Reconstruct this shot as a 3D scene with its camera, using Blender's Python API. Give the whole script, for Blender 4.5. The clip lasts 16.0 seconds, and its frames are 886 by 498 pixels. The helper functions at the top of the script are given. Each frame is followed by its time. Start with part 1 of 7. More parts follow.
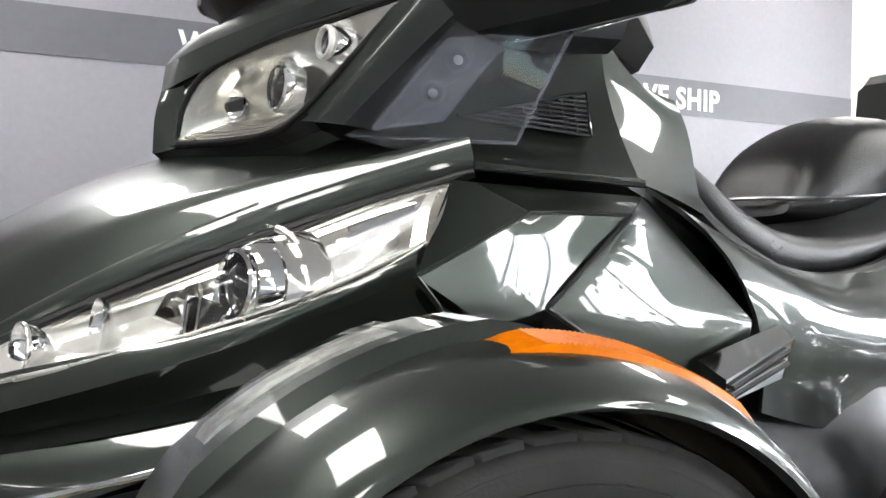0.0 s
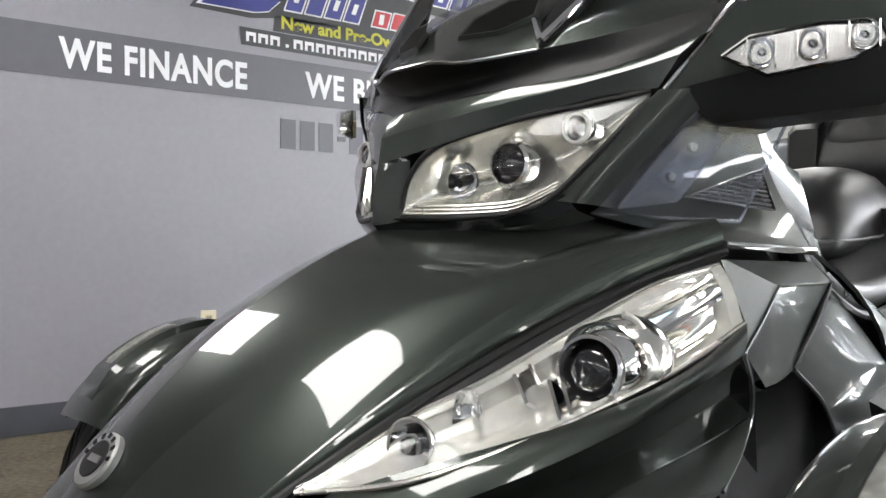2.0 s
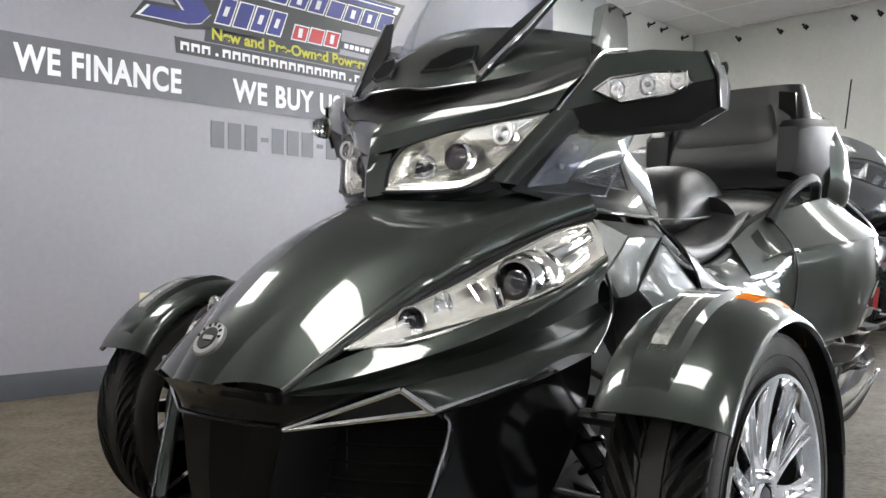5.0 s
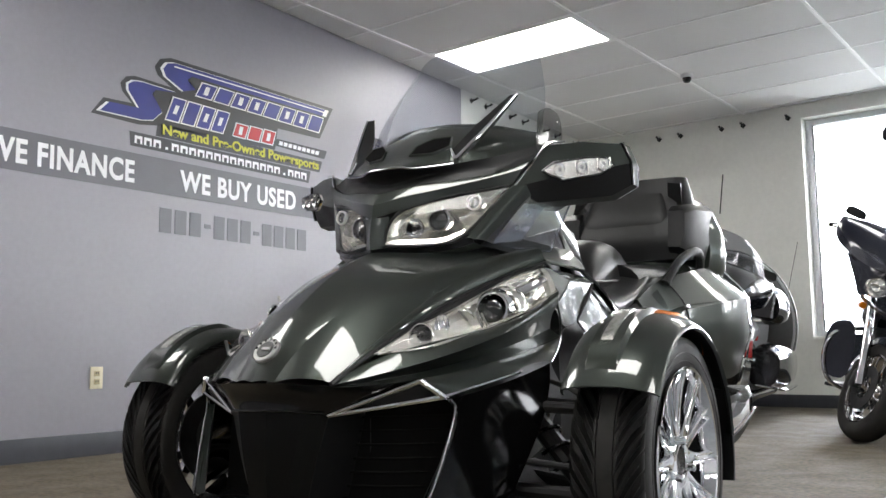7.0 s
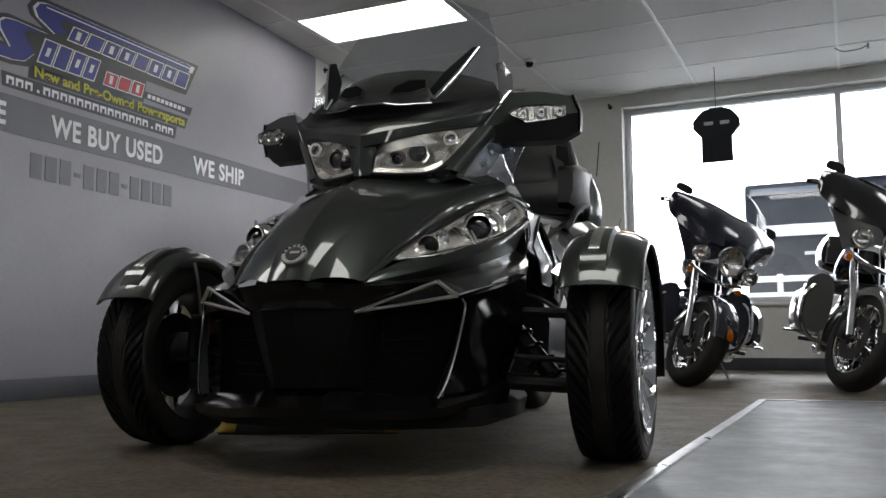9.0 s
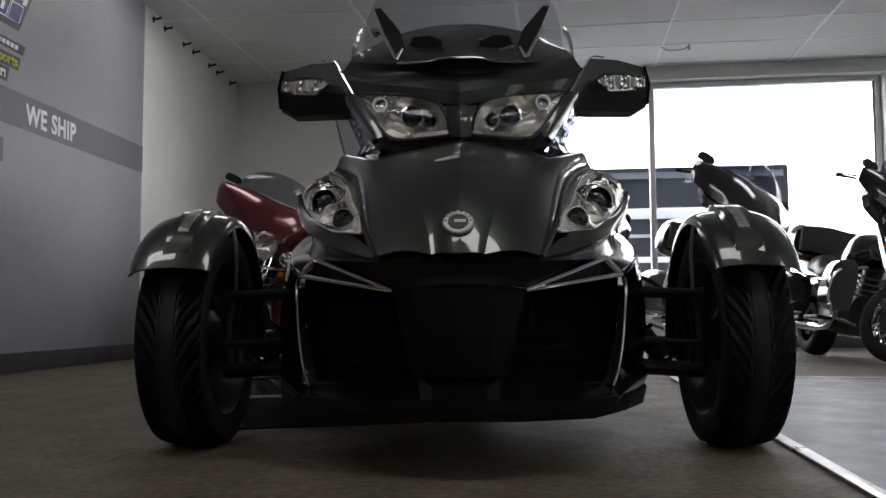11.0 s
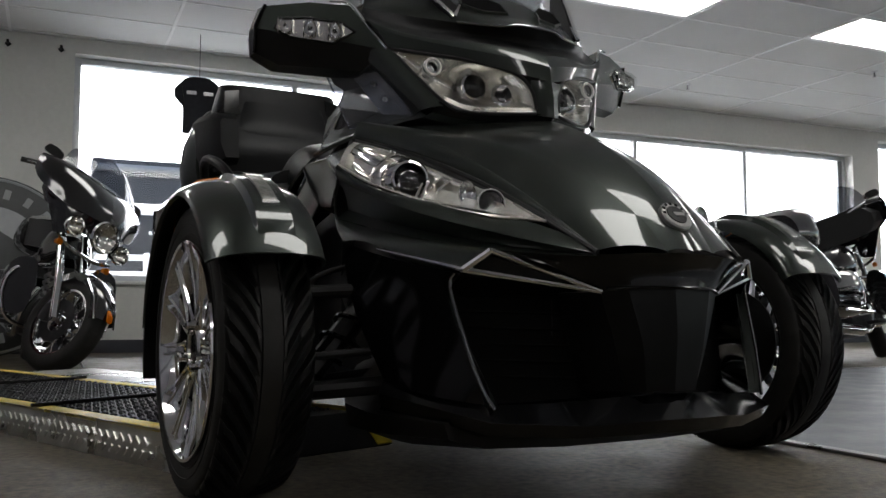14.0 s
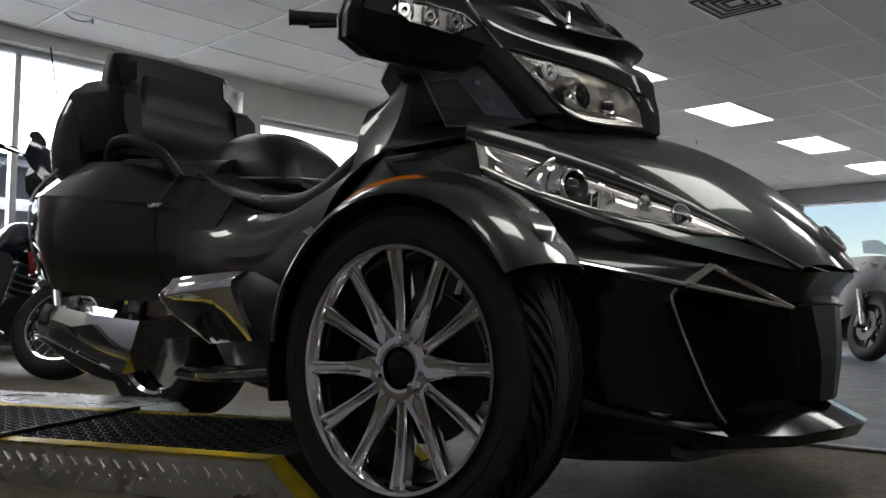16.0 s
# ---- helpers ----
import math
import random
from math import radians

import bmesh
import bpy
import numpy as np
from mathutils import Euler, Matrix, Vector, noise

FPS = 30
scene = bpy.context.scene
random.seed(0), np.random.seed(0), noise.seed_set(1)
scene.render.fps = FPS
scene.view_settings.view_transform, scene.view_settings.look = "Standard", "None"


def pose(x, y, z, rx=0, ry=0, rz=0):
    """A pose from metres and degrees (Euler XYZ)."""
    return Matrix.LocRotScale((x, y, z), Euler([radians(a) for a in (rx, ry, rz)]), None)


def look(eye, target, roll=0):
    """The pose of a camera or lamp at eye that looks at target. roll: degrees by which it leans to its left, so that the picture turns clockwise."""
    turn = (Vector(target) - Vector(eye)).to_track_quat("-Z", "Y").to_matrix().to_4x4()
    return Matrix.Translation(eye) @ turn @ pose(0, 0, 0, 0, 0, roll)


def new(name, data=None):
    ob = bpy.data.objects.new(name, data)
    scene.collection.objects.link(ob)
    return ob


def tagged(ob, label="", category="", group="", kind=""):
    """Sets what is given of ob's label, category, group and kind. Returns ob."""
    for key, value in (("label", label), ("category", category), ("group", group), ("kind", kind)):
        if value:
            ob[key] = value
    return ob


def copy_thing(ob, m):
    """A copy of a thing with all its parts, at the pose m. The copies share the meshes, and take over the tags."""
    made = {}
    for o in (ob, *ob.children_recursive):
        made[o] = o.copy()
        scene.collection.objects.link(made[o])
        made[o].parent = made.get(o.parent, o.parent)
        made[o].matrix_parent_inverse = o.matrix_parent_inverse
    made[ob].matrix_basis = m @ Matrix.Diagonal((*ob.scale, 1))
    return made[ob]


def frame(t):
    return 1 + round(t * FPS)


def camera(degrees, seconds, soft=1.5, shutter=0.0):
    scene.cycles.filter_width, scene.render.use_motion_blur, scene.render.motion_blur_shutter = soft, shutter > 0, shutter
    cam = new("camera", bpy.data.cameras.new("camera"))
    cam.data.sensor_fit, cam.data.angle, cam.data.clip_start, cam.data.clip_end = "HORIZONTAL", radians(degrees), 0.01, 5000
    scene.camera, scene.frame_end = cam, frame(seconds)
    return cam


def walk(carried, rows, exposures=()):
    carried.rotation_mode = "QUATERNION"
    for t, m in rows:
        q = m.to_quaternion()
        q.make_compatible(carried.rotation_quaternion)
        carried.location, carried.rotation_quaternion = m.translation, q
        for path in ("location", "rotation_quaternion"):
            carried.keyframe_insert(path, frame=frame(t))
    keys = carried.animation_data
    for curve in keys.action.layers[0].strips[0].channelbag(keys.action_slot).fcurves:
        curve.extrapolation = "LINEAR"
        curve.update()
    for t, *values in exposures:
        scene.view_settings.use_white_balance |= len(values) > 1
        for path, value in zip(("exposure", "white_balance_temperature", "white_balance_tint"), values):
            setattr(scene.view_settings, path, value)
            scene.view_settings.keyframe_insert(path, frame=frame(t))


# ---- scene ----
cam = camera(53.0, 16.0, soft=1.5)
# seconds, eye, target, roll
PATH = [
    (0, (1.235, -0.259, 0.658), (-0.564, 0.613, 0.666), 1.1),
    (0.5, (1.173, -0.426, 0.693), (-0.542, 0.603, 0.702), 0.7),
    (1, (1.107, -0.583, 0.725), (-0.53, 0.566, 0.728), 0.4),
    (1.5, (1.028, -0.699, 0.744), (-0.534, 0.55, 0.744), 0.1),
    (2, (0.971, -0.804, 0.75), (-0.543, 0.503, 0.751), 0.1),
    (2.5, (0.937, -0.883, 0.759), (-0.561, 0.442, 0.759), 0.1),
    (3, (0.977, -0.954, 0.768), (-0.481, 0.415, 0.773), 0.1),
    (3.5, (1.028, -1.02, 0.769), (-0.382, 0.398, 0.773), -0.0),
    (4, (1.111, -1.137, 0.739), (-0.255, 0.324, 0.747), 0.1),
    (6.5, (1.457, -1.655, 0.568), (0.214, -0.089, 0.617), -0.5),
    (7, (1.449, -1.855, 0.51), (0.321, -0.221, 0.749), -0.5),
    (7.5, (1.424, -2.03, 0.419), (0.353, -0.374, 0.748), -0.7),
    (8, (1.394, -2.183, 0.358), (0.379, -0.492, 0.692), -0.5),
    (8.5, (1.316, -2.287, 0.323), (0.405, -0.53, 0.608), -0.5),
    (9, (1.127, -2.325, 0.318), (0.405, -0.471, 0.521), -0.4),
    (9.5, (0.888, -2.363, 0.327), (0.304, -0.457, 0.49), -0.3),
    (10, (0.643, -2.375, 0.327), (0.184, -0.434, 0.476), -0.4),
    (12.5, (-0.596, -2.068, 0.343), (-0.211, -0.111, 0.493), 0.2),
    (13, (-0.767, -1.974, 0.339), (-0.225, -0.056, 0.492), 0.2),
    (13.5, (-0.932, -1.834, 0.336), (-0.212, 0.025, 0.487), 0.3),
    (14, (-1.107, -1.715, 0.341), (-0.196, 0.059, 0.492), 0.1),
    (14.5, (-1.333, -1.559, 0.355), (-0.254, 0.118, 0.505), 0.1),
    (15, (-1.545, -1.392, 0.354), (-0.327, 0.187, 0.504), 0.2),
    (15.5, (-1.711, -1.218, 0.357), (-0.346, 0.235, 0.507), 0.3),
    (16, (-1.846, -1.02, 0.364), (-0.328, 0.274, 0.515), 0.4),
]
# seconds, stops, white balance
LIGHT = [(0, 1.56), (1, 1.40), (2, 1.31), (4, 1.31), (6.5, 1.51), (7, 1.17), (7.5, 0.7), (8, 0.35), (9, -0.1), (10, -0.5), (12.5, -0.05), (14, 0.0), (15, -0.2), (16, -0.13)]
walk(cam, [(t, look(eye, target, roll)) for t, eye, target, roll in PATH], LIGHT)

# ---------------------------------------------------------------- world, light
world = bpy.data.worlds.new("world")
scene.world = world
world.use_nodes = True
wn = world.node_tree
sky = wn.nodes.new("ShaderNodeTexSky")
sky.sky_type = "NISHITA"
sky.sun_disc = False
sky.sun_elevation = radians(48)
sky.sun_rotation = radians(255)
sky.air_density, sky.dust_density = 1.0, 0.5
wn.nodes["Background"].inputs["Strength"].default_value = 0.15
wn.links.new(sky.outputs["Color"], wn.nodes["Background"].inputs["Color"])
sun_data = bpy.data.lights.new("sun", "SUN")
sun_data.energy, sun_data.angle, sun_data.color = 10.0, radians(20), (0.93, 0.97, 1.0)
sun = new("sun", sun_data)
sun.matrix_world = look((0, 0, 30), (18, 5, 9))

LAMP_GLOW = 8.0


# ---------------------------------------------------------------- materials
def nodes_of(mat):
    return mat.node_tree.nodes, mat.node_tree.links


def paint(name, colour, rough=0.5, metal=0.0, coat=0.0, grain=0.0, scale=20.0, bump=0.0, bump_scale=200.0,
          spec=0.5, rough_var=0.0, stain=0.0, stain_scale=1.5, flake=0.0, random_value=0.0):
    """A principled material with colour grain at two sizes, gloss variation and fine relief."""
    mat = bpy.data.materials.new(name)
    mat.use_nodes = True
    n, l = nodes_of(mat)
    b = n["Principled BSDF"]
    b.inputs["Base Color"].default_value = (*colour, 1)
    b.inputs["Roughness"].default_value = rough
    b.inputs["Metallic"].default_value = metal
    b.inputs["Coat Weight"].default_value = coat
    b.inputs["Coat Roughness"].default_value = 0.03
    b.inputs["Specular IOR Level"].default_value = spec
    co = n.new("ShaderNodeTexCoord")
    last = None
    if grain or stain or random_value:
        rgb = n.new("ShaderNodeRGB")
        rgb.outputs[0].default_value = (*colour, 1)
        last = rgb.outputs[0]
        for amount, sc, detail in ((grain, scale, 4), (stain, stain_scale, 3)):
            if not amount:
                continue
            t = n.new("ShaderNodeTexNoise")
            t.inputs["Scale"].default_value, t.inputs["Detail"].default_value = sc, detail
            l.new(co.outputs["Object"], t.inputs["Vector"])
            m = n.new("ShaderNodeMapRange")
            m.inputs["From Min"].default_value, m.inputs["From Max"].default_value = 0.3, 0.7
            m.inputs["To Min"].default_value, m.inputs["To Max"].default_value = 1 - amount, 1 + amount
            l.new(t.outputs["Fac"], m.inputs["Value"])
            x = n.new("ShaderNodeVectorMath")
            x.operation = "SCALE"
            l.new(last, x.inputs[0])
            l.new(m.outputs["Result"], x.inputs["Scale"])
            last = x.outputs[0]
        if random_value:
            o = n.new("ShaderNodeObjectInfo")
            m = n.new("ShaderNodeMapRange")
            m.inputs["To Min"].default_value, m.inputs["To Max"].default_value = 1 - random_value, 1 + random_value
            l.new(o.outputs["Random"], m.inputs["Value"])
            x = n.new("ShaderNodeVectorMath")
            x.operation = "SCALE"
            l.new(last, x.inputs[0])
            l.new(m.outputs["Result"], x.inputs["Scale"])
            last = x.outputs[0]
        l.new(last, b.inputs["Base Color"])
    if flake:
        t = n.new("ShaderNodeTexVoronoi")
        t.inputs["Scale"].default_value = 900
        l.new(co.outputs["Object"], t.inputs["Vector"])
        m = n.new("ShaderNodeMapRange")
        m.inputs["To Min"].default_value, m.inputs["To Max"].default_value = rough - flake, rough + flake
        l.new(t.outputs["Distance"], m.inputs["Value"])
        l.new(m.outputs["Result"], b.inputs["Roughness"])
    elif rough_var:
        t = n.new("ShaderNodeTexNoise")
        t.inputs["Scale"].default_value, t.inputs["Detail"].default_value = 6, 5
        l.new(co.outputs["Object"], t.inputs["Vector"])
        m = n.new("ShaderNodeMapRange")
        m.inputs["From Min"].default_value, m.inputs["From Max"].default_value = 0.3, 0.7
        m.inputs["To Min"].default_value, m.inputs["To Max"].default_value = max(0.02, rough - rough_var), min(1, rough + rough_var)
        l.new(t.outputs["Fac"], m.inputs["Value"])
        l.new(m.outputs["Result"], b.inputs["Roughness"])
    if bump:
        t = n.new("ShaderNodeTexNoise")
        t.inputs["Scale"].default_value, t.inputs["Detail"].default_value = bump_scale, 3
        l.new(co.outputs["Object"], t.inputs["Vector"])
        k = n.new("ShaderNodeBump")
        k.inputs["Strength"].default_value, k.inputs["Distance"].default_value = bump, 0.002
        l.new(t.outputs["Fac"], k.inputs["Height"])
        l.new(k.outputs["Normal"], b.inputs["Normal"])
    return mat


def glass(name, colour=(1, 1, 1), rough=0.0, ior=1.45, alpha=1.0):
    mat = bpy.data.materials.new(name)
    mat.use_nodes = True
    b = mat.node_tree.nodes["Principled BSDF"]
    b.inputs["Base Color"].default_value = (*colour, 1)
    b.inputs["Roughness"].default_value = rough
    b.inputs["IOR"].default_value = ior
    b.inputs["Transmission Weight"].default_value = 1.0
    return mat


def film(name, colour, clear=0.9, rough=0.02, gloss=0.5, haze=0.0):
    """A thin clear plastic sheet: mostly see-through, with a glossy skin."""
    mat = bpy.data.materials.new(name)
    mat.use_nodes = True
    n, l = nodes_of(mat)
    n.remove(n["Principled BSDF"])
    t, g, m = n.new("ShaderNodeBsdfTransparent"), n.new("ShaderNodeBsdfGlossy"), n.new("ShaderNodeMixShader")
    f, p, a = n.new("ShaderNodeLayerWeight"), n.new("ShaderNodeMath"), n.new("ShaderNodeMath")
    f.inputs["Blend"].default_value = 0.5
    p.operation, a.operation = "POWER", "MULTIPLY_ADD"
    p.inputs[1].default_value = 4.0
    a.inputs[1].default_value, a.inputs[2].default_value = gloss, 0.035
    t.inputs["Color"].default_value = (*[c * clear for c in colour], 1)
    g.inputs["Roughness"].default_value = rough
    l.new(f.outputs["Facing"], p.inputs[0])
    l.new(p.outputs[0], a.inputs[0])
    l.new(a.outputs[0], m.inputs["Fac"])
    clear_side = t.outputs[0]
    if haze:
        d, h = n.new("ShaderNodeBsdfDiffuse"), n.new("ShaderNodeMixShader")
        d.inputs["Color"].default_value = (*colour, 1)
        h.inputs["Fac"].default_value = haze
        l.new(t.outputs[0], h.inputs[1])
        l.new(d.outputs[0], h.inputs[2])
        clear_side = h.outputs[0]
    l.new(clear_side, m.inputs[1])
    l.new(g.outputs[0], m.inputs[2])
    l.new(m.outputs[0], n["Material Output"].inputs["Surface"])
    return mat


def glow(name, colour, strength):
    mat = bpy.data.materials.new(name)
    mat.use_nodes = True
    b = mat.node_tree.nodes["Principled BSDF"]
    b.inputs["Base Color"].default_value = (0.8, 0.8, 0.8, 1)
    b.inputs["Emission Color"].default_value = (*colour, 1)
    b.inputs["Emission Strength"].default_value = strength
    return mat


WALL_GREY = paint("wall_paint_grey", (0.270, 0.262, 0.293), 0.45, grain=0.03, scale=30, bump=0.12, bump_scale=160, stain=0.05, stain_scale=0.8, rough_var=0.08)
WALL_WHITE = paint("wall_paint_white", (0.74, 0.74, 0.70), 0.55, grain=0.03, scale=25, bump=0.12, bump_scale=160, stain=0.04)
STRIPE = paint("stripe_paint", (0.112, 0.110, 0.128), 0.45, grain=0.04, bump=0.1, bump_scale=160, stain=0.05)
VINYL_WHITE = paint("white_vinyl", (0.8, 0.8, 0.82), 0.4, grain=0.02)
VINYL_GREY = paint("dark_grey_vinyl", (0.1, 0.1, 0.12), 0.45, grain=0.03)
VINYL_BLACK = paint("black_vinyl", (0.02, 0.02, 0.025), 0.4, grain=0.05)
VINYL_BLUE = paint("blue_vinyl", (0.02, 0.025, 0.22), 0.4, grain=0.15, scale=6)
VINYL_RED = paint("red_vinyl", (0.5, 0.02, 0.03), 0.4, grain=0.05)
VINYL_YELLOW = paint("yellow_vinyl", (0.55, 0.52, 0.03), 0.4, grain=0.05)
BASEBOARD = paint("baseboard_rubber", (0.055, 0.058, 0.07), 0.5, grain=0.1, scale=12, rough_var=0.1)
CARPET = paint("worn_floor", (0.092, 0.076, 0.050), 0.68, grain=0.6, scale=48, bump=0.5, bump_scale=120, stain=0.14, stain_scale=2.2, rough_var=0.12)
POLISHED = paint("polished_grey_floor", (0.15, 0.16, 0.175), 0.48, spec=0.3, grain=0.12, scale=30, stain=0.12, stain_scale=1.2, rough_var=0.1, bump=0.05, bump_scale=60)
CEIL_TILE = paint("ceiling_tile", (0.80, 0.80, 0.80), 0.75, grain=0.06, scale=300, bump=0.4, bump_scale=300, stain=0.03)
CEIL_BAR = paint("ceiling_bar", (0.95, 0.95, 0.95), 0.32, grain=0.02)
FRAME_ALU = paint("window_frame_aluminium", (0.62, 0.63, 0.65), 0.4, metal=0.6, grain=0.05, rough_var=0.1)
LAMP_LENS = glow("lamp_diffuser", (1.0, 0.985, 0.95), LAMP_GLOW)
WINDOW_GLASS = film("window_glass", (1, 1, 1), 0.95)
# yard concrete lightened to bounce more daylight up to the ceiling
PALE_YARD = paint("pale_concrete_yard", (0.55, 0.55, 0.54), 0.85, grain=0.3, scale=40, stain=0.2, stain_scale=0.3)

BODY = paint("dark_green_grey_pearl_paint", (0.0265, 0.032, 0.0275), 0.33, metal=0.7, coat=1.0, flake=0.08, spec=0.3)
BLACK_GLOSS = paint("gloss_black_plastic", (0.0035, 0.0035, 0.004), 0.14, coat=0.1, spec=0.38, rough_var=0.03)
BLACK_PLASTIC = paint("black_plastic", (0.006, 0.006, 0.0065), 0.45, spec=0.35, grain=0.1, scale=80, bump=0.15, bump_scale=600, rough_var=0.1)
RUBBER = paint("tyre_rubber", (0.018, 0.0172, 0.016), 0.62, spec=0.3, grain=0.25, scale=25, bump=0.15, bump_scale=300, rough_var=0.12)
CHROME = paint("chrome", (0.84, 0.84, 0.85), 0.06, metal=1.0, rough_var=0.03)
STEEL = paint("brushed_steel", (0.4, 0.4, 0.41), 0.35, metal=1.0, grain=0.1, rough_var=0.1)
DARK_METAL = paint("dark_cast_metal", (0.05, 0.05, 0.052), 0.45, metal=0.8, grain=0.2, rough_var=0.12)
LEATHER = paint("black_leather", (0.007, 0.007, 0.0075), 0.34, spec=0.5, grain=0.15, scale=60, bump=0.35, bump_scale=350, rough_var=0.08)
LENS = film("clear_lens", (1, 1, 1), 0.97)
VANE = film("clear_vane", (0.93, 0.94, 0.97), 0.92, haze=0.012)
VANE_RIB = film("vane_ribbed_plastic", (0.82, 0.84, 0.92), 0.85, haze=0.10)
SMOKE = film("smoked_lens", (0.80, 0.80, 0.80), 0.88, gloss=0.3)
SHIELD = film("tinted_shield", (0.72, 0.73, 0.76), 0.85, gloss=0.2)
REFLECTOR = paint("lamp_reflector", (0.86, 0.84, 0.80), 0.12, metal=1.0, rough_var=0.06)
REFLECTOR_SATIN = paint("lamp_bezel", (0.70, 0.68, 0.63), 0.26, metal=0.9, rough_var=0.08)
BULB_GLASS = glass("projector_glass", (0.9, 0.93, 1.0))
DARK_LENS = paint("projector_dark_glass", (0.008, 0.008, 0.010), 0.04, coat=1.0, rough_var=0.02)
AMBER = paint("amber_plastic", (0.52, 0.13, 0.0), 0.3, spec=0.1, grain=0.12, scale=150)
MARKER = paint("marker_lamp_insert", (0.30, 0.30, 0.28), 0.3, metal=0.7, grain=0.35, scale=90, rough_var=0.12)
BLACK_CHROME = paint("black_chrome", (0.16, 0.16, 0.165), 0.14, metal=1.0, rough_var=0.04)
UNSEEN_WALL = paint("plain_grey_wall", (0.30, 0.30, 0.31), 0.6, grain=0.03, stain=0.04)
LAMP_BACK = paint("faceted_lamp_reflector", (0.88, 0.86, 0.81), 0.2, metal=0.6, grain=0.12, scale=60, rough_var=0.1)
UPPER_BACK = paint("upper_lamp_reflector", (0.82, 0.80, 0.74), 0.2, metal=0.8, grain=0.08, scale=40, rough_var=0.08)
SATIN_SILVER = paint("satin_silver", (0.34, 0.34, 0.33), 0.55, metal=0.9, rough_var=0.1)
SIGNAL_SILVER = paint("signal_reflector", (0.82, 0.80, 0.76), 0.34, metal=0.55, grain=0.15, scale=120, rough_var=0.1)
RED_LENS = paint("red_plastic", (0.35, 0.01, 0.01), 0.15, coat=0.5)


# ---------------------------------------------------------------- mesh tools
class Form:
    """Collects vertices and faces of one mesh."""

    def __init__(self):
        self.v, self.f = [], []

    def add(self, verts, faces):
        k = len(self.v)
        self.v += [tuple(p) for p in verts]
        self.f += [tuple(k + i for i in f) for f in faces]
        return self

    def moved(self, m):
        self.v = [tuple(m @ Vector(p)) for p in self.v]
        return self

    def join(self, other, m=None):
        return self.add([m @ Vector(p) for p in other.v] if m else other.v, other.f)

    def mirrored(self):
        g = Form()
        g.add([(-x, y, z) for x, y, z in self.v], [f[::-1] for f in self.f])
        return g


def block(c, s, chamfer=0.0, m=None):
    """A box with chamfered edges: centre, size."""
    g = Form()
    hx, hy, hz = s[0] / 2, s[1] / 2, s[2] / 2
    b = min(chamfer, hx * 0.9, hy * 0.9, hz * 0.9)
    if b <= 0:
        vs = [(x, y, z) for x in (-hx, hx) for y in (-hy, hy) for z in (-hz, hz)]
        fs = [(0, 1, 3, 2), (4, 6, 7, 5), (0, 4, 5, 1), (2, 3, 7, 6), (0, 2, 6, 4), (1, 5, 7, 3)]
    else:
        bm = bmesh.new()
        bmesh.ops.create_cube(bm, size=1)
        bmesh.ops.scale(bm, vec=(2 * hx, 2 * hy, 2 * hz), verts=bm.verts)
        bmesh.ops.bevel(bm, geom=bm.edges[:], offset=b, segments=2, profile=0.6, affect="EDGES")
        bm.verts.index_update()
        vs, fs = [v.co[:] for v in bm.verts], [tuple(v.index for v in f.verts) for f in bm.faces]
        bm.free()
    g.add(vs, fs)
    t = Matrix.Translation(c)
    return g.moved(t @ m if m else t)


def frame_of(d):
    return Vector(d).to_track_quat("Z", "Y").to_matrix()


def tube(points, r, n=10, caps=True):
    """A round bar along points; r is one radius or one a point."""
    g = Form()
    pts = [Vector(p) for p in points]
    rs = r if isinstance(r, (list, tuple)) else [r] * len(pts)
    vs, prev = [], None
    for i, p in enumerate(pts):
        d = (pts[min(i + 1, len(pts) - 1)] - pts[max(i - 1, 0)]).normalized()
        if prev is None:
            x = frame_of(d) @ Vector((1, 0, 0))
        else:
            x = (prev - d * prev.dot(d)).normalized()
        prev = x
        y = d.cross(x)
        vs += [p + rs[i] * (math.cos(a) * x + math.sin(a) * y) for a in [2 * math.pi * k / n for k in range(n)]]
    fs = [(i * n + k, i * n + (k + 1) % n, (i + 1) * n + (k + 1) % n, (i + 1) * n + k) for i in range(len(pts) - 1) for k in range(n)]
    if caps:
        fs += [tuple(range(n))[::-1], tuple((len(pts) - 1) * n + k for k in range(n))]
    return g.add(vs, fs)


def curve_points(ctrl, n=8, closed=False):
    """Smooth points through ctrl (Catmull-Rom)."""
    c = [Vector(p) for p in ctrl]
    out, m = [], len(c)
    for i in range(m if closed else m - 1):
        if closed:
            p0, p1, p2, p3 = c[i - 1], c[i], c[(i + 1) % m], c[(i + 2) % m]
        else:
            p1, p2 = c[i], c[i + 1]
            p0 = c[i - 1] if i else p1 * 2 - p2
            p3 = c[i + 2] if i + 2 < m else p2 * 2 - p1
        for k in range(n):
            t = k / n
            out.append(0.5 * ((2 * p1) + (p2 - p0) * t + (2 * p0 - 5 * p1 + 4 * p2 - p3) * t * t + (3 * p1 - p0 - 3 * p2 + p3) * t ** 3))
    if not closed:
        out.append(c[-1])
    return out


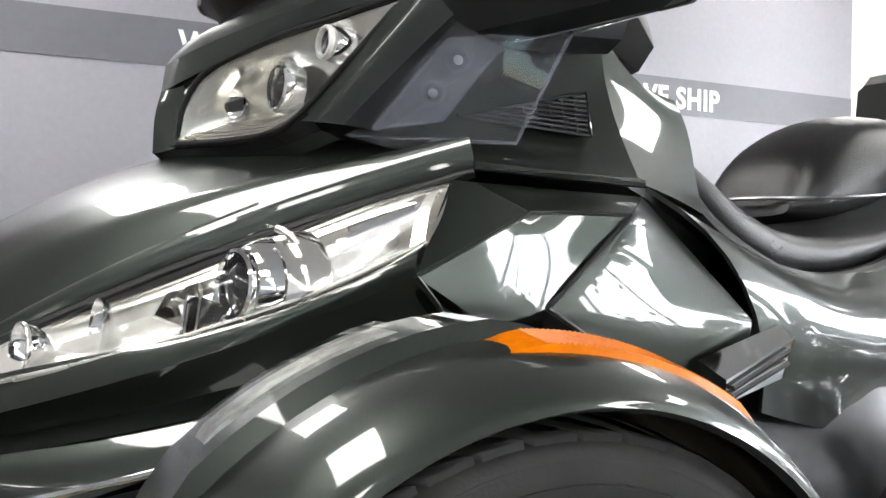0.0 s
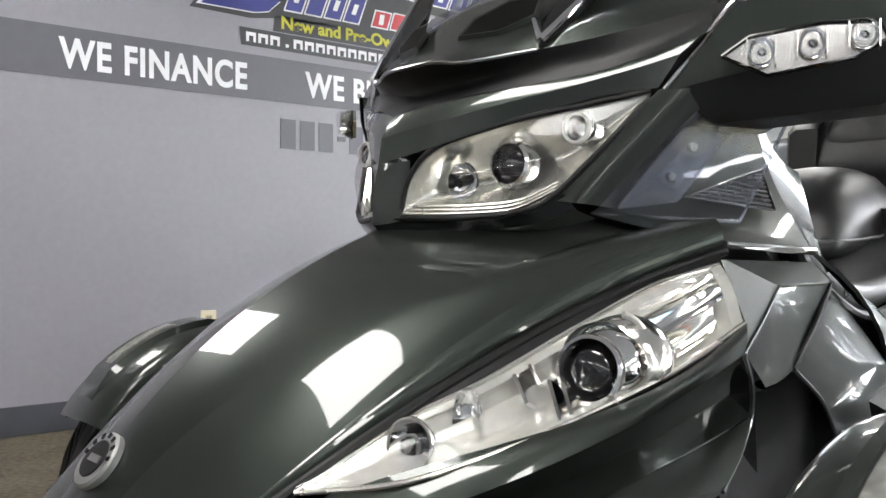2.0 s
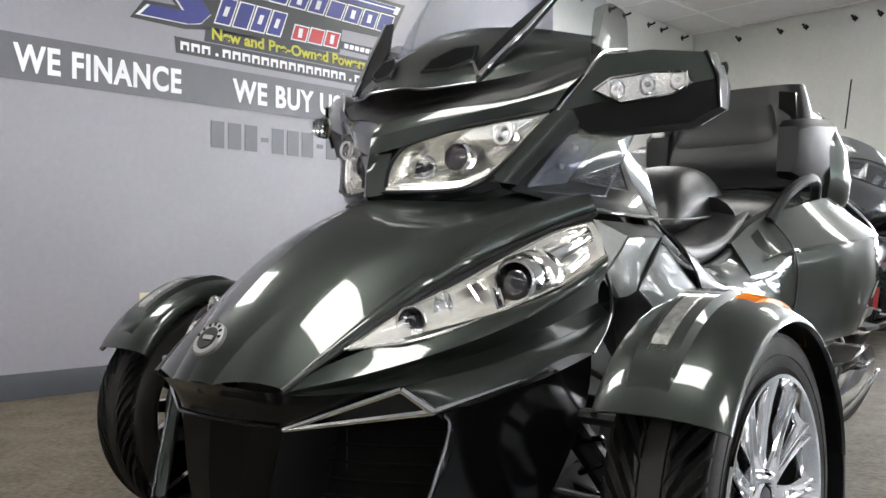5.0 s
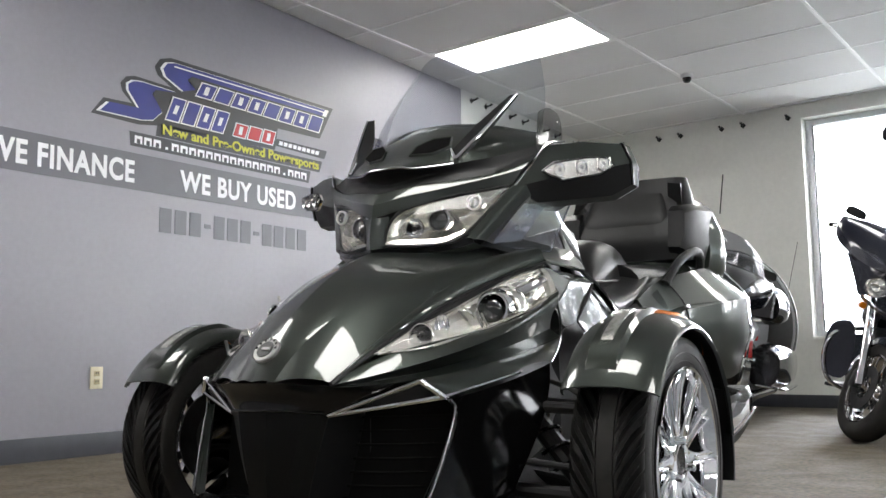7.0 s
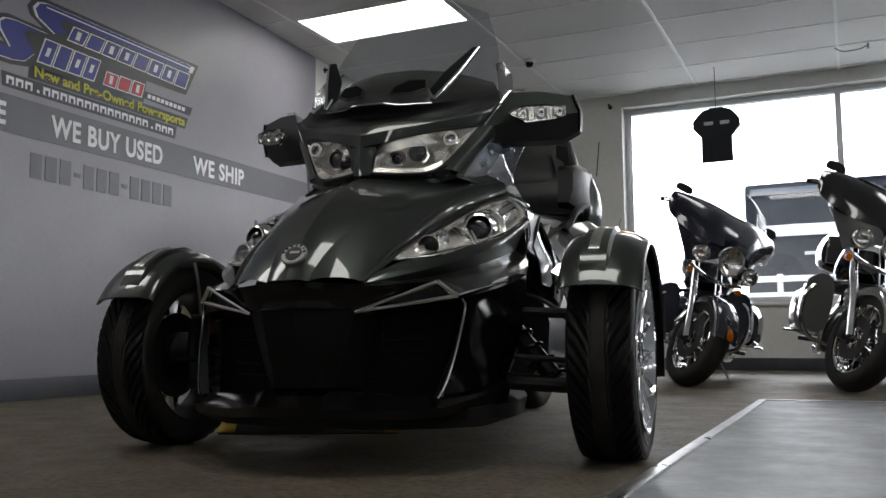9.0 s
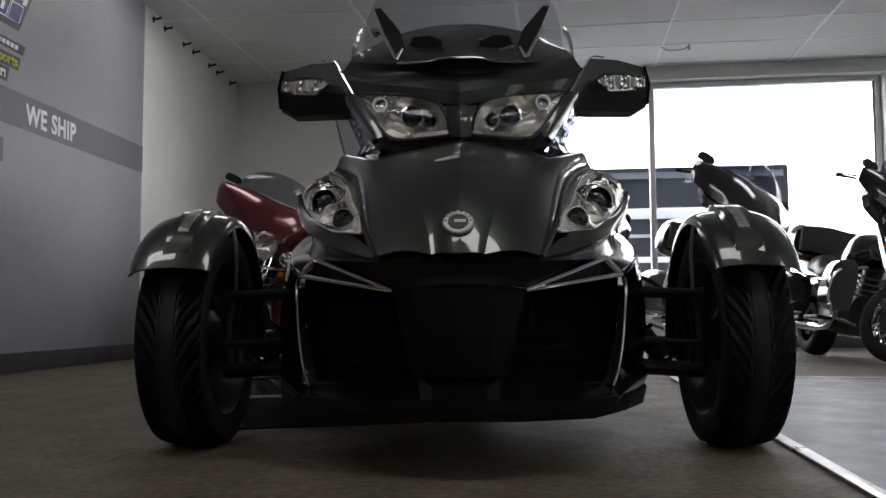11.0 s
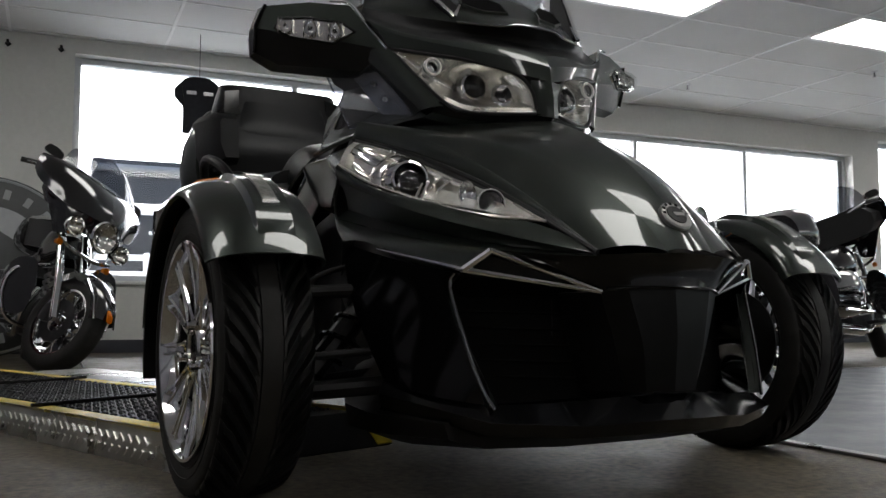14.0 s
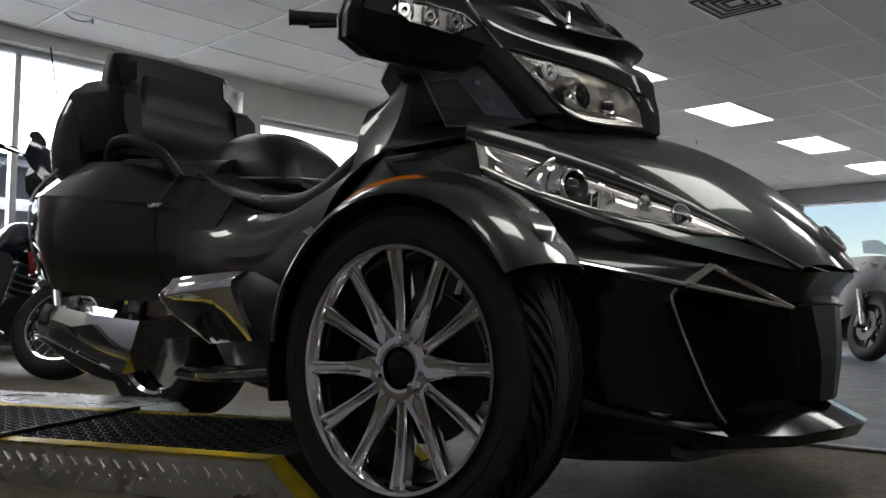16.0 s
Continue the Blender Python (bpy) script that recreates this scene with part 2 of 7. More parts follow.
def lathe(profile, n=48, axis="x", centre=(0, 0, 0), closed=False):
    """Turns a profile of (radius, offset along the axis) round the axis."""
    g = Form()
    vs = []
    for r, o in profile:
        for k in range(n):
            a = 2 * math.pi * k / n
            p = {"x": (o, r * math.cos(a), r * math.sin(a)), "y": (r * math.cos(a), o, r * math.sin(a)), "z": (r * math.cos(a), r * math.sin(a), o)}[axis]
            vs.append((p[0] + centre[0], p[1] + centre[1], p[2] + centre[2]))
    m = len(profile)
    fs = []
    for i in range(m if closed else m - 1):
        j = (i + 1) % m
        for k in range(n):
            fs.append((i * n + k, i * n + (k + 1) % n, j * n + (k + 1) % n, j * n + k))
    return g.add(vs, fs)


def patch(rows, nu=6, nv=6, thick=0.0, smooth_u=True, smooth_v=True):
    """A surface through a grid of control points; with thickness, a closed shell below it."""
    def dense(line, n, smooth):
        if smooth:
            return curve_points(line, n)
        out = []
        for a, b in zip(line, line[1:]):
            out += [Vector(a).lerp(Vector(b), k / n) for k in range(n)]
        return out + [Vector(line[-1])]
    fine = [dense(r, nu, smooth_u) for r in rows]
    cols = [dense([r[i] for r in fine], nv, smooth_v) for i in range(len(fine[0]))]
    a, b = len(cols), len(cols[0])
    vs = [cols[i][j] for i in range(a) for j in range(b)]
    fs = [(i * b + j, (i + 1) * b + j, (i + 1) * b + j + 1, i * b + j + 1) for i in range(a - 1) for j in range(b - 1)]
    g = Form()
    g.add(vs, fs)
    return shell(g, thick) if thick else g


def fair_line(ctrl, n=8, deg=3):
    """An even curve of low degree near the control points, keeping both ends."""
    c = np.array([tuple(p) for p in ctrl], float)
    s = np.r_[0, np.cumsum(np.linalg.norm(np.diff(c, axis=0), axis=1))]
    s /= s[-1]
    w = np.ones(len(c))
    w[0] = w[-1] = 50
    t = np.linspace(0, 1, (len(c) - 1) * n + 1)
    deg = min(deg, len(c) - 1)
    return [Vector(p) for p in np.stack([np.polyval(np.polyfit(s, c[:, k], deg, w=w), t) for k in range(3)], 1)]


def fair_patch(rows, nu=6, nv=6, deg=3, thick=0.0):
    """A panel without waves: low-degree curves along the rows and across them."""
    fine = [fair_line(r, nu, deg) for r in rows]
    cols = [fair_line([r[i] for r in fine], nv, 2 if len(rows) < 4 else 3) for i in range(len(fine[0]))]
    a, b = len(cols), len(cols[0])
    g = Form().add([cols[i][j] for i in range(a) for j in range(b)], [(i * b + j, (i + 1) * b + j, (i + 1) * b + j + 1, i * b + j + 1) for i in range(a - 1) for j in range(b - 1)])
    return shell(g, thick) if thick else g


def shell(g, thick):
    """Closes an open sheet with a second skin, thick behind it."""
    normals = [Vector() for _ in g.v]
    count = {}
    for f in g.f:
        p = [Vector(g.v[i]) for i in f]
        n = Vector()
        for i in range(len(p)):
            n += p[i].cross(p[(i + 1) % len(p)])
        if n.length > 0:
            n.normalize()
        for i in f:
            normals[i] += n
        for i in range(len(f)):
            e = (f[i], f[(i + 1) % len(f)])
            count[e] = count.get(e, 0) + 1
    k = len(g.v)
    out = Form()
    out.v = list(g.v) + [tuple(Vector(p) - thick * (n.normalized() if n.length else n)) for p, n in zip(g.v, normals)]
    out.f = list(g.f) + [tuple(k + i for i in f[::-1]) for f in g.f]
    out.f += [(b, a, k + a, k + b) for (a, b) in count if (b, a) not in count]
    return out


def plate(points, thick, normal=None, chamfer=0.0):
    """A flat or nearly flat polygon with thickness behind its face."""
    pts = [Vector(p) for p in points]
    n = Vector()
    for i in range(len(pts)):
        n += (pts[i] - pts[0]).cross(pts[(i + 1) % len(pts)] - pts[0])
    n.normalize()
    if normal is not None and n.dot(Vector(normal)) < 0:
        pts.reverse()
        n = -n
    g = Form()
    m = len(pts)
    if chamfer:
        c = sum(pts, Vector()) / m
        top = [p + (c - p).normalized() * chamfer for p in pts]
        mid = [p - n * chamfer for p in pts]
        low = [p - n * thick for p in pts]
        fs = [tuple(range(m)), tuple(range(2 * m, 3 * m))[::-1]]
        for i in range(m):
            j = (i + 1) % m
            fs += [(i, m + i, m + j, j), (m + i, 2 * m + i, 2 * m + j, m + j)]
        return g.add(top + mid + low, fs)
    fs = [tuple(range(m)), tuple(range(m, 2 * m))[::-1]] + [(i, m + i, m + (i + 1) % m, (i + 1) % m) for i in range(m)]
    return g.add(pts + [p - n * thick for p in pts], fs)


def as_mesh(name, g, mat, angle=35):
    me = bpy.data.meshes.new(name)
    me.from_pydata(g.v, [], g.f)
    bm = bmesh.new()
    bm.from_mesh(me)
    bmesh.ops.remove_doubles(bm, verts=bm.verts, dist=1e-5)
    bmesh.ops.recalc_face_normals(bm, faces=bm.faces)
    bm.to_mesh(me)
    bm.free()
    me.materials.append(mat)
    me.polygons.foreach_set("use_smooth", [True] * len(me.polygons))
    me.set_sharp_from_angle(angle=radians(angle))
    return me


def part(name, g, mat, parent=None, label="", angle=35):
    """One mesh object under a thing or a part."""
    ob = new(name, g if isinstance(g, bpy.types.Mesh) else as_mesh(name, g, mat, angle))
    if parent:
        ob.parent = parent
    if label:
        ob["label"] = label
    return ob


def thing(name, label, category, group="", at=None):
    ob = new(name)
    ob.empty_display_size = 0.1
    if at is not None:
        ob.matrix_world = at
    return tagged(ob, label, category, group)


def structure(name, g, mat, label, category, angle=35):
    return tagged(part(name, g, mat, None, angle=angle), label, category, kind="structure")


def both(name, g, mat, parent, label="", angle=35):
    """The part on the near side and its mirror image on the far side."""
    return part(name, g, mat, parent, label, angle), part(name, g.mirrored(), mat, parent, label, angle)


def lettering(name, text, size, mat, m, parent=None, depth=0.002, width=1.0, spacing=1.0):
    cu = bpy.data.curves.new(name, "FONT")
    cu.body, cu.size, cu.extrude = text, size, depth
    cu.materials.append(mat)
    cu.offset, cu.space_character = 0.030 * size, spacing
    ob = new(name, cu)
    dg = bpy.context.evaluated_depsgraph_get()
    me = bpy.data.meshes.new_from_object(ob.evaluated_get(dg))
    bpy.data.objects.remove(ob)
    if not me.materials:
        me.materials.append(mat)
    xs = [v.co.x for v in me.vertices]
    for v in me.vertices:
        v.co.x = (v.co.x - min(xs)) * width
    ob = new(name, me)
    if parent:
        ob.parent = parent
    ob.matrix_world = m
    return ob


def split_letters(ob, parent):
    """Makes each letter of a lettering mesh a part of its own under parent, and drops the joined mesh."""
    me, m, mat = ob.data, ob.matrix_world.copy(), ob.data.materials[0]
    spans = []
    for p in me.polygons:
        xs = [me.vertices[i].co.x for i in p.vertices]
        spans.append((min(xs), max(xs), p.index))
    groups = []
    for a, b, i in sorted(spans):
        if groups and a < groups[-1][1] - 1e-4:
            groups[-1][1] = max(groups[-1][1], b)
            groups[-1][2].append(i)
        else:
            groups.append([a, b, [i]])
    for a, b, idx in groups:
        g, seen = Form(), {}
        vs, fs = [], []
        for i in idx:
            f = []
            for k in me.polygons[i].vertices:
                if k not in seen:
                    seen[k] = len(vs)
                    vs.append(tuple(m @ me.vertices[k].co))
                f.append(seen[k])
            fs.append(tuple(f))
        part("letter", g.add(vs, fs), mat, parent)
    bpy.data.objects.remove(ob)

# ---------------------------------------------------------------- the showroom
HIGH = 2.9
SIGN_X = -2.83
BACK = pose(-2.83, 7.15, 0, 0, 0, -3.5)     # along the back wall: u, outwards: v


def wall_with_openings(length, high, thick, openings, m, start=0.0):
    """Boxes round the openings (u0, u1, z0, z1) of a wall that runs along u, its inner face at v = 0."""
    g = Form()
    cuts = sorted(openings)
    u = start
    for u0, u1, z0, z1 in cuts:
        g.join(block(((u + u0) / 2, thick / 2, high / 2), (u0 - u, thick, high)))
        g.join(block(((u0 + u1) / 2, thick / 2, z0 / 2), (u1 - u0, thick, z0)))
        g.join(block(((u0 + u1) / 2, thick / 2, (z1 + high) / 2), (u1 - u0, thick, high - z1)))
        u = u1
    g.join(block(((u + length) / 2, thick / 2, high / 2), (length - u, thick, high)))
    return g.moved(m)


# floors: the worn tan floor and the polished bay let into it
structure("floor", block((6.6, 0.4, -0.05), (19.4, 14.6, 0.1)), CARPET, "worn speckled tan-brown concrete floor", "floor")
BAY = pose(0.785, -0.63, 0, 0, 0, -3.6)
bay = structure("floor_polished", plate([BAY @ Vector(p) for p in ((0, -6.0, 0.004), (12.0, -6.0, 0.004), (12.0, 3.1, 0.004), (0, 3.1, 0.004))], 0.004, (0, 0, 1)), POLISHED, "polished grey concrete bay with a reflective seal", "floor")
for a, b in (((0, -6.0), (0, 3.1)), ((0, 3.1), (12.0, 3.1))):
    pa, pb = BAY @ Vector((*a, 0.006)), BAY @ Vector((*b, 0.006))
    d = pb - pa
    tagged(part("floor_strip", block((0, 0, 0), (d.length, 0.035, 0.008), 0.003).moved(Matrix.Translation((pa + pb) / 2) @ Matrix.Rotation(math.atan2(d.y, d.x), 4, "Z")), STEEL), "thin worn metal edge strip on the floor", "floor strip", kind="structure")

# sign wall: grey part and white part meet at a flush paint line
structure("wall_west", block((SIGN_X - 0.1, -1.2, HIGH / 2), (0.2, 11.7, HIGH)), WALL_GREY, "blue-grey painted plaster wall with a sign", "wall")
structure("wall_west_white", block((SIGN_X - 0.1, 6.0, HIGH / 2), (0.2, 2.7, HIGH)), WALL_WHITE, "off-white painted plaster wall with black hooks", "wall")
structure("wall_stripe", plate([(SIGN_X + 0.004, -7.05, 1.382), (SIGN_X + 0.004, 4.65, 1.500), (SIGN_X + 0.004, 4.65, 1.712), (SIGN_X + 0.004, -7.05, 1.594)], 0.004, (1, 0, 0)), STRIPE, "dark grey painted band along the wall", "painted band")

WIN1, WIN2, WIN3 = (2.38, 6.76, 0.66, 2.76), (7.0, 12.2, 0.9, 2.54), (12.69, 17.6, 0.9, 2.78)
structure("wall_north", wall_with_openings(18.6, HIGH, 0.3, [WIN1, WIN2, WIN3], BACK, -0.2), WALL_WHITE, "off-white wall with wide shop windows", "wall")
EAST = pose(15.75, 6.2, 0, 0, 0, -90)
WIN4, WIN5 = (1.3, 6.4, 0.8, 2.6), (7.0, 12.1, 0.8, 2.6)
structure("wall_east", wall_with_openings(13.3, HIGH, 0.3, [WIN4, WIN5], EAST, -0.9), UNSEEN_WALL, "plain grey painted wall", "wall")
structure("wall_south", block((6.5, -6.9, HIGH / 2), (19.0, 0.2, HIGH)), UNSEEN_WALL, "plain grey painted wall", "wall")
structure("baseboard_west", block((SIGN_X + 0.006, 0.15, 0.06), (0.012, 14.0, 0.12), 0.003), BASEBOARD, "dark grey rubber baseboard", "baseboard")
structure("baseboard_north", block((9.2, -0.006, 0.06), (18.0, 0.012, 0.12), 0.003).moved(BACK), BASEBOARD, "dark grey rubber baseboard", "baseboard")


def window(name, opening, bars, m=BACK):
    u0, u1, z0, z1 = opening
    w = tagged(new(name), "wide aluminium-framed shop window with bright daylight", "window", kind="structure")
    v = 0.17
    fr = Form()
    for c, s in (((u0 + 0.03, v, (z0 + z1) / 2), (0.06, 0.08, z1 - z0)), ((u1 - 0.03, v, (z0 + z1) / 2), (0.06, 0.08, z1 - z0)),
                 (((u0 + u1) / 2, v, z0 + 0.03), (u1 - u0 - 0.12, 0.08, 0.06)), (((u0 + u1) / 2, v, z1 - 0.03), (u1 - u0 - 0.12, 0.08, 0.06))):
        fr.join(block(c, s, 0.006))
    part("window_frame", fr.moved(m), FRAME_ALU, w)
    for b in bars:
        part("mullion", block((b, v, (z0 + z1) / 2), (0.06, 0.09, z1 - z0 - 0.12), 0.006).moved(m), FRAME_ALU, w)
    edges = [u0 + 0.06] + [e for b in bars for e in (b - 0.03, b + 0.03)] + [u1 - 0.06]
    for a, b in zip(edges[::2], edges[1::2]):
        p = part("pane", block(((a + b) / 2, v, (z0 + z1) / 2), (b - a, 0.006, z1 - z0 - 0.12)).moved(m), WINDOW_GLASS, w)
        p.visible_shadow = False
    part("window_sill", block(((u0 + u1) / 2, 0.04, z0 - 0.015), (u1 - u0 - 0.02, 0.16, 0.03), 0.006).moved(m), WALL_WHITE, w)
    return w


window("window_1", WIN1, [4.48])
window("window_2", WIN2, [8.71, 10.42])
window("window_3", WIN3, [14.6, 16.3])
window("window_4", WIN4, [3.0, 4.7], EAST)
window("window_5", WIN5, [8.7, 10.4], EAST)

# suspended ceiling: tiles and bars in one mesh, lamps take the place of tiles
TU, TV, U0, V0 = 1.335, 0.6675, 0.5, -2.74
lamp_cells = {(i, 0) for i in range(0, 13, 2)} | {(i, j) for i in range(0, 13, 2) for j in (7, 14)}
ceil = Form()
for i in range(-1, 14):
    for j in range(-5, 17):
        if (i, j) in lamp_cells:
            continue
        u, v = U0 + TU * i, V0 - TV * (j + 1)
        ceil.join(block((u + TU / 2, v + TV / 2, HIGH + 0.012), (TU - 0.02, TV - 0.02, 0.02)))
ceil.moved(BACK)
structure("ceiling", ceil, CEIL_TILE, "suspended ceiling of grey-white mineral tiles", "ceiling")
bars = Form()
for i in range(-1, 15):
    bars.join(block((U0 + TU * i, -6.8, HIGH + 0.001), (0.026, 15.0, 0.016)))
for j in range(-5, 18):
    bars.join(block((9.0, V0 - TV * j, HIGH + 0.004), (20.0, 0.022, 0.016)))
structure("ceiling_grid", bars.moved(BACK), CEIL_BAR, "white metal grid of the suspended ceiling", "ceiling grid")
structure("roof", block((6.5, 0.3, HIGH + 0.35), (20.0, 15.4, 0.1)), CEIL_TILE, "plain roof slab above the ceiling", "roof")
lamp_box, lamp_lens = Form(), Form()
w, d = TU - 0.03, TV - 0.03
for c, s in (((-w / 2 + 0.015, 0, 0.03), (0.03, d, 0.08)), ((w / 2 - 0.015, 0, 0.03), (0.03, d, 0.08)), ((0, -d / 2 + 0.015, 0.03), (w - 0.06, 0.03, 0.08)), ((0, d / 2 - 0.015, 0.03), (w - 0.06, 0.03, 0.08)), ((0, 0, 0.075), (w, d, 0.01))):
    lamp_box.join(block(c, s))
lamp_lens.join(block((0, 0, 0.0), (w - 0.06, d - 0.06, 0.006)))
box_mesh, lens_mesh = as_mesh("frame", lamp_box, CEIL_BAR), as_mesh("diffuser", lamp_lens, LAMP_LENS)
for i, j in sorted(lamp_cells):
    at = BACK @ pose(U0 + TU * (i + 0.5), V0 - TV * (j + 0.5), HIGH + 0.004)
    t = thing("ceiling_light", "recessed fluorescent ceiling light, switched on", "ceiling light", "ceiling lights", at)
    part("frame", box_mesh, None, t)
    part("diffuser", lens_mesh, None, t, "glowing white diffuser")

# outside
structure("ground", block((5, 40, -0.2), (400, 400, 0.1)), PALE_YARD, "pale concrete car park outside the windows", "ground")

# ---------------------------------------------------------------- the three-wheeler
def mid_row(a, b, bulge, t=0.5):
    """Points between two lines, pushed out by bulge."""
    return [tuple(Vector(p).lerp(Vector(q), t) + Vector(bulge)) for p, q in zip(a, b)]


def loft(rings, caps=True):
    """Closed rings of equal count, joined one to the next."""
    g, n = Form(), len(rings[0])
    vs = [p for r in rings for p in r]
    fs = [(i * n + k, i * n + (k + 1) % n, (i + 1) * n + (k + 1) % n, (i + 1) * n + k) for i in range(len(rings) - 1) for k in range(n)]
    if caps:
        fs += [tuple(range(n))[::-1], tuple((len(rings) - 1) * n + k for k in range(n))]
    return g.add(vs, fs)


def rounded_loft(sections, n=8, m=5):
    """Smooth body through closed control rings: rounded in both directions."""
    rings = [curve_points(s, n, True) for s in sections]
    cols = [curve_points([r[i] for r in rings], m) for i in range(len(rings[0]))]
    return loft([[c[j] for c in cols] for j in range(len(cols[0]))])


def disc(c, axis, r, depth, n=28):
    c, a = Vector(c), Vector(axis).normalized()
    return tube([c - a * depth / 2, c + a * depth / 2], r, n)


def ring(c, axis, r0, r1, depth, n=32):
    """A flat ring with rounded edges round an axis."""
    prof = [(r0, -depth / 2), (r0, depth / 2), (r1 - depth * 0.2, depth / 2), (r1, depth * 0.2), (r1, -depth / 2)]
    return lathe(prof, n, "z", closed=True).moved(Matrix.Translation(c) @ frame_of(axis).to_4x4())


trike = thing("three_wheeled_motorcycle", "dark green-grey three-wheeled touring motorcycle with chrome wheels", "trike", at=pose(0, 0, 0, 0, 0, 2))
AX_X, AX_Y, AX_Z = 0.69, 0.03, 0.277


def front_wheel():
    """The left front wheel about the origin, its outer side towards +x."""
    g = {}
    prof = curve_points([(0.196, 0.066, 0), (0.215, 0.078, 0), (0.245, 0.083, 0), (0.264, 0.077, 0), (0.270, 0.055, 0), (0.2715, 0, 0), (0.270, -0.055, 0), (0.264, -0.077, 0), (0.245, -0.083, 0), (0.215, -0.078, 0), (0.196, -0.066, 0)], 3)
    g["tyre"] = lathe([(p.x, p.y) for p in prof], 72, "x")
    g["ribs"] = [lathe([(r - 0.0015, x - 0.002), (r - 0.0008, x + 0.0008), (r + 0.0008, x + 0.0008), (r + 0.0015, x - 0.002)], 72, "x") for r, x in ((0.218, 0.0795), (0.236, 0.0832), (0.252, 0.0818))]
    tread = Form()
    count = 22
    for s in (1, -1):
        for i in range(2 * count):
            a0, wide = math.pi * (i + 0.7 * (s < 0)) / count, math.pi / count * (0.80 if i % 2 else 0.85)
            x0 = 0.0205 if i % 2 else 0.0195
            top, low = [], []
            for j in range(9):
                x = x0 + (0.0775 - x0) * j / 8
                lead = 0.34 * (j / 8) ** 0.8 + (0.012 * (j == 0))
                r = 0.2782 - 0.0095 * (x / 0.077) ** 3
                joined = i % 2 == 0 and 3 < j < 6
                for k, sh in enumerate((0, 1.13 if joined else 1)):
                    a = a0 + lead + wide * sh
                    top.append((s * x, -r * math.cos(a), r * math.sin(a)))
                    low.append((s * x, -(r - 0.009) * math.cos(a), (r - 0.009) * math.sin(a)))
            n = len(top)
            fs = []
            for j in range(8):
                p, q = 2 * j, 2 * j + 2
                fs += [(p, q, q + 1, p + 1), (n + p, p, p + 1, n + p + 1) if j == 0 else (p, p + 1, q + 1, q), (p, n + p, n + q, q), (p + 1, q + 1, n + q + 1, n + p + 1)]
            fs += [(n - 2, n - 1, 2 * n - 1, 2 * n - 2)]
            tread.add(top + low, [f for f in dict.fromkeys(fs) if f])
    tread.join(lathe([(0.268, -0.0172), (0.2778, -0.0165), (0.2787, -0.008), (0.279, 0), (0.2787, 0.008), (0.2778, 0.0165), (0.268, 0.0172)], 72, "x"))
    g["tread"] = tread
    g["rim"] = lathe([(0.196, 0.066), (0.2075, 0.081), (0.2065, 0.085), (0.200, 0.084), (0.193, 0.070), (0.189, 0.056), (0.188, 0.046)], 72, "x")
    g["barrel"] = lathe([(0.188, 0.046), (0.186, 0.0), (0.19, -0.06), (0.2, -0.075), (0.205, -0.075), (0.196, -0.062)], 72, "x")
    spokes = []
    sec = lambda r, w, x, d, dip: [(x - d, r, -w), (x - 0.004, r, -w * 0.97), (x, r, -w * 0.80), (x, r, -w * 0.52), (x - dip, r, -w * 0.30), (x - dip, r, w * 0.30), (x, r, w * 0.52), (x, r, w * 0.80), (x - 0.004, r, w * 0.97), (x - d, r, w)]
    for i in range(12):
        a = 2 * math.pi * i / 12 - 0.03
        if i % 2:     # twin-ribbed straight spoke
            rings = [sec(0.050, 0.0125, 0.060, 0.030, 0.004), sec(0.08, 0.0115, 0.061, 0.030, 0.010), sec(0.12, 0.0120, 0.064, 0.028, 0.013), sec(0.16, 0.0138, 0.070, 0.024, 0.013), sec(0.199, 0.0165, 0.079, 0.018, 0.008)]
        else:         # wedge spoke, wide at the hub
            rings = [sec(0.044, 0.0260, 0.064, 0.030, -0.001), sec(0.066, 0.0215, 0.066, 0.028, 0.0), sec(0.090, 0.0165, 0.067, 0.026, 0.004), sec(0.125, 0.0130, 0.069, 0.024, 0.009), sec(0.165, 0.0120, 0.074, 0.020, 0.009), sec(0.199, 0.0125, 0.079, 0.018, 0.006)]
        spokes.append(loft(rings).moved(Matrix.Rotation(a, 4, "X")))
    g["spokes"] = spokes
    hub = lathe([(0.0, 0.030), (0.062, 0.030), (0.066, 0.050), (0.058, 0.063), (0.045, 0.068), (0.036, 0.066), (0.034, 0.058)], 48, "x")
    g["hub"] = hub
    g["cap"] = lathe([(0.0, 0.064), (0.028, 0.063), (0.034, 0.056), (0.034, 0.045)], 40, "x")
    g["nuts"] = [tube([(0.055, 0.047 * math.cos(a), 0.047 * math.sin(a)), (0.078, 0.047 * math.cos(a), 0.047 * math.sin(a)), (0.081, 0.047 * math.cos(a), 0.047 * math.sin(a))], [0.0095, 0.0095, 0.006], 10) for a in (1.75, 1.75 + 2.0944, 1.75 + 4.1888)]
    g["disc"] = lathe([(0.07, 0.0), (0.132, 0.0), (0.132, -0.006), (0.07, -0.006)], 56, "x", closed=True)
    g["carrier"] = lathe([(0.0, 0.02), (0.07, 0.02), (0.072, -0.03), (0.03, -0.06), (0.0, -0.06)], 32, "x")
    caliper = rounded_loft([[(0.015, 0.1, -0.05), (0.02, 0.14, -0.04), (-0.03, 0.145, -0.04), (-0.035, 0.1, -0.05)], [(0.02, 0.1, 0), (0.026, 0.15, 0), (-0.035, 0.15, 0), (-0.04, 0.1, 0)], [(0.015, 0.1, 0.05), (0.02, 0.14, 0.04), (-0.03, 0.145, 0.04), (-0.035, 0.1, 0.05)]], 3, 3)
    g["caliper"] = caliper
    return g


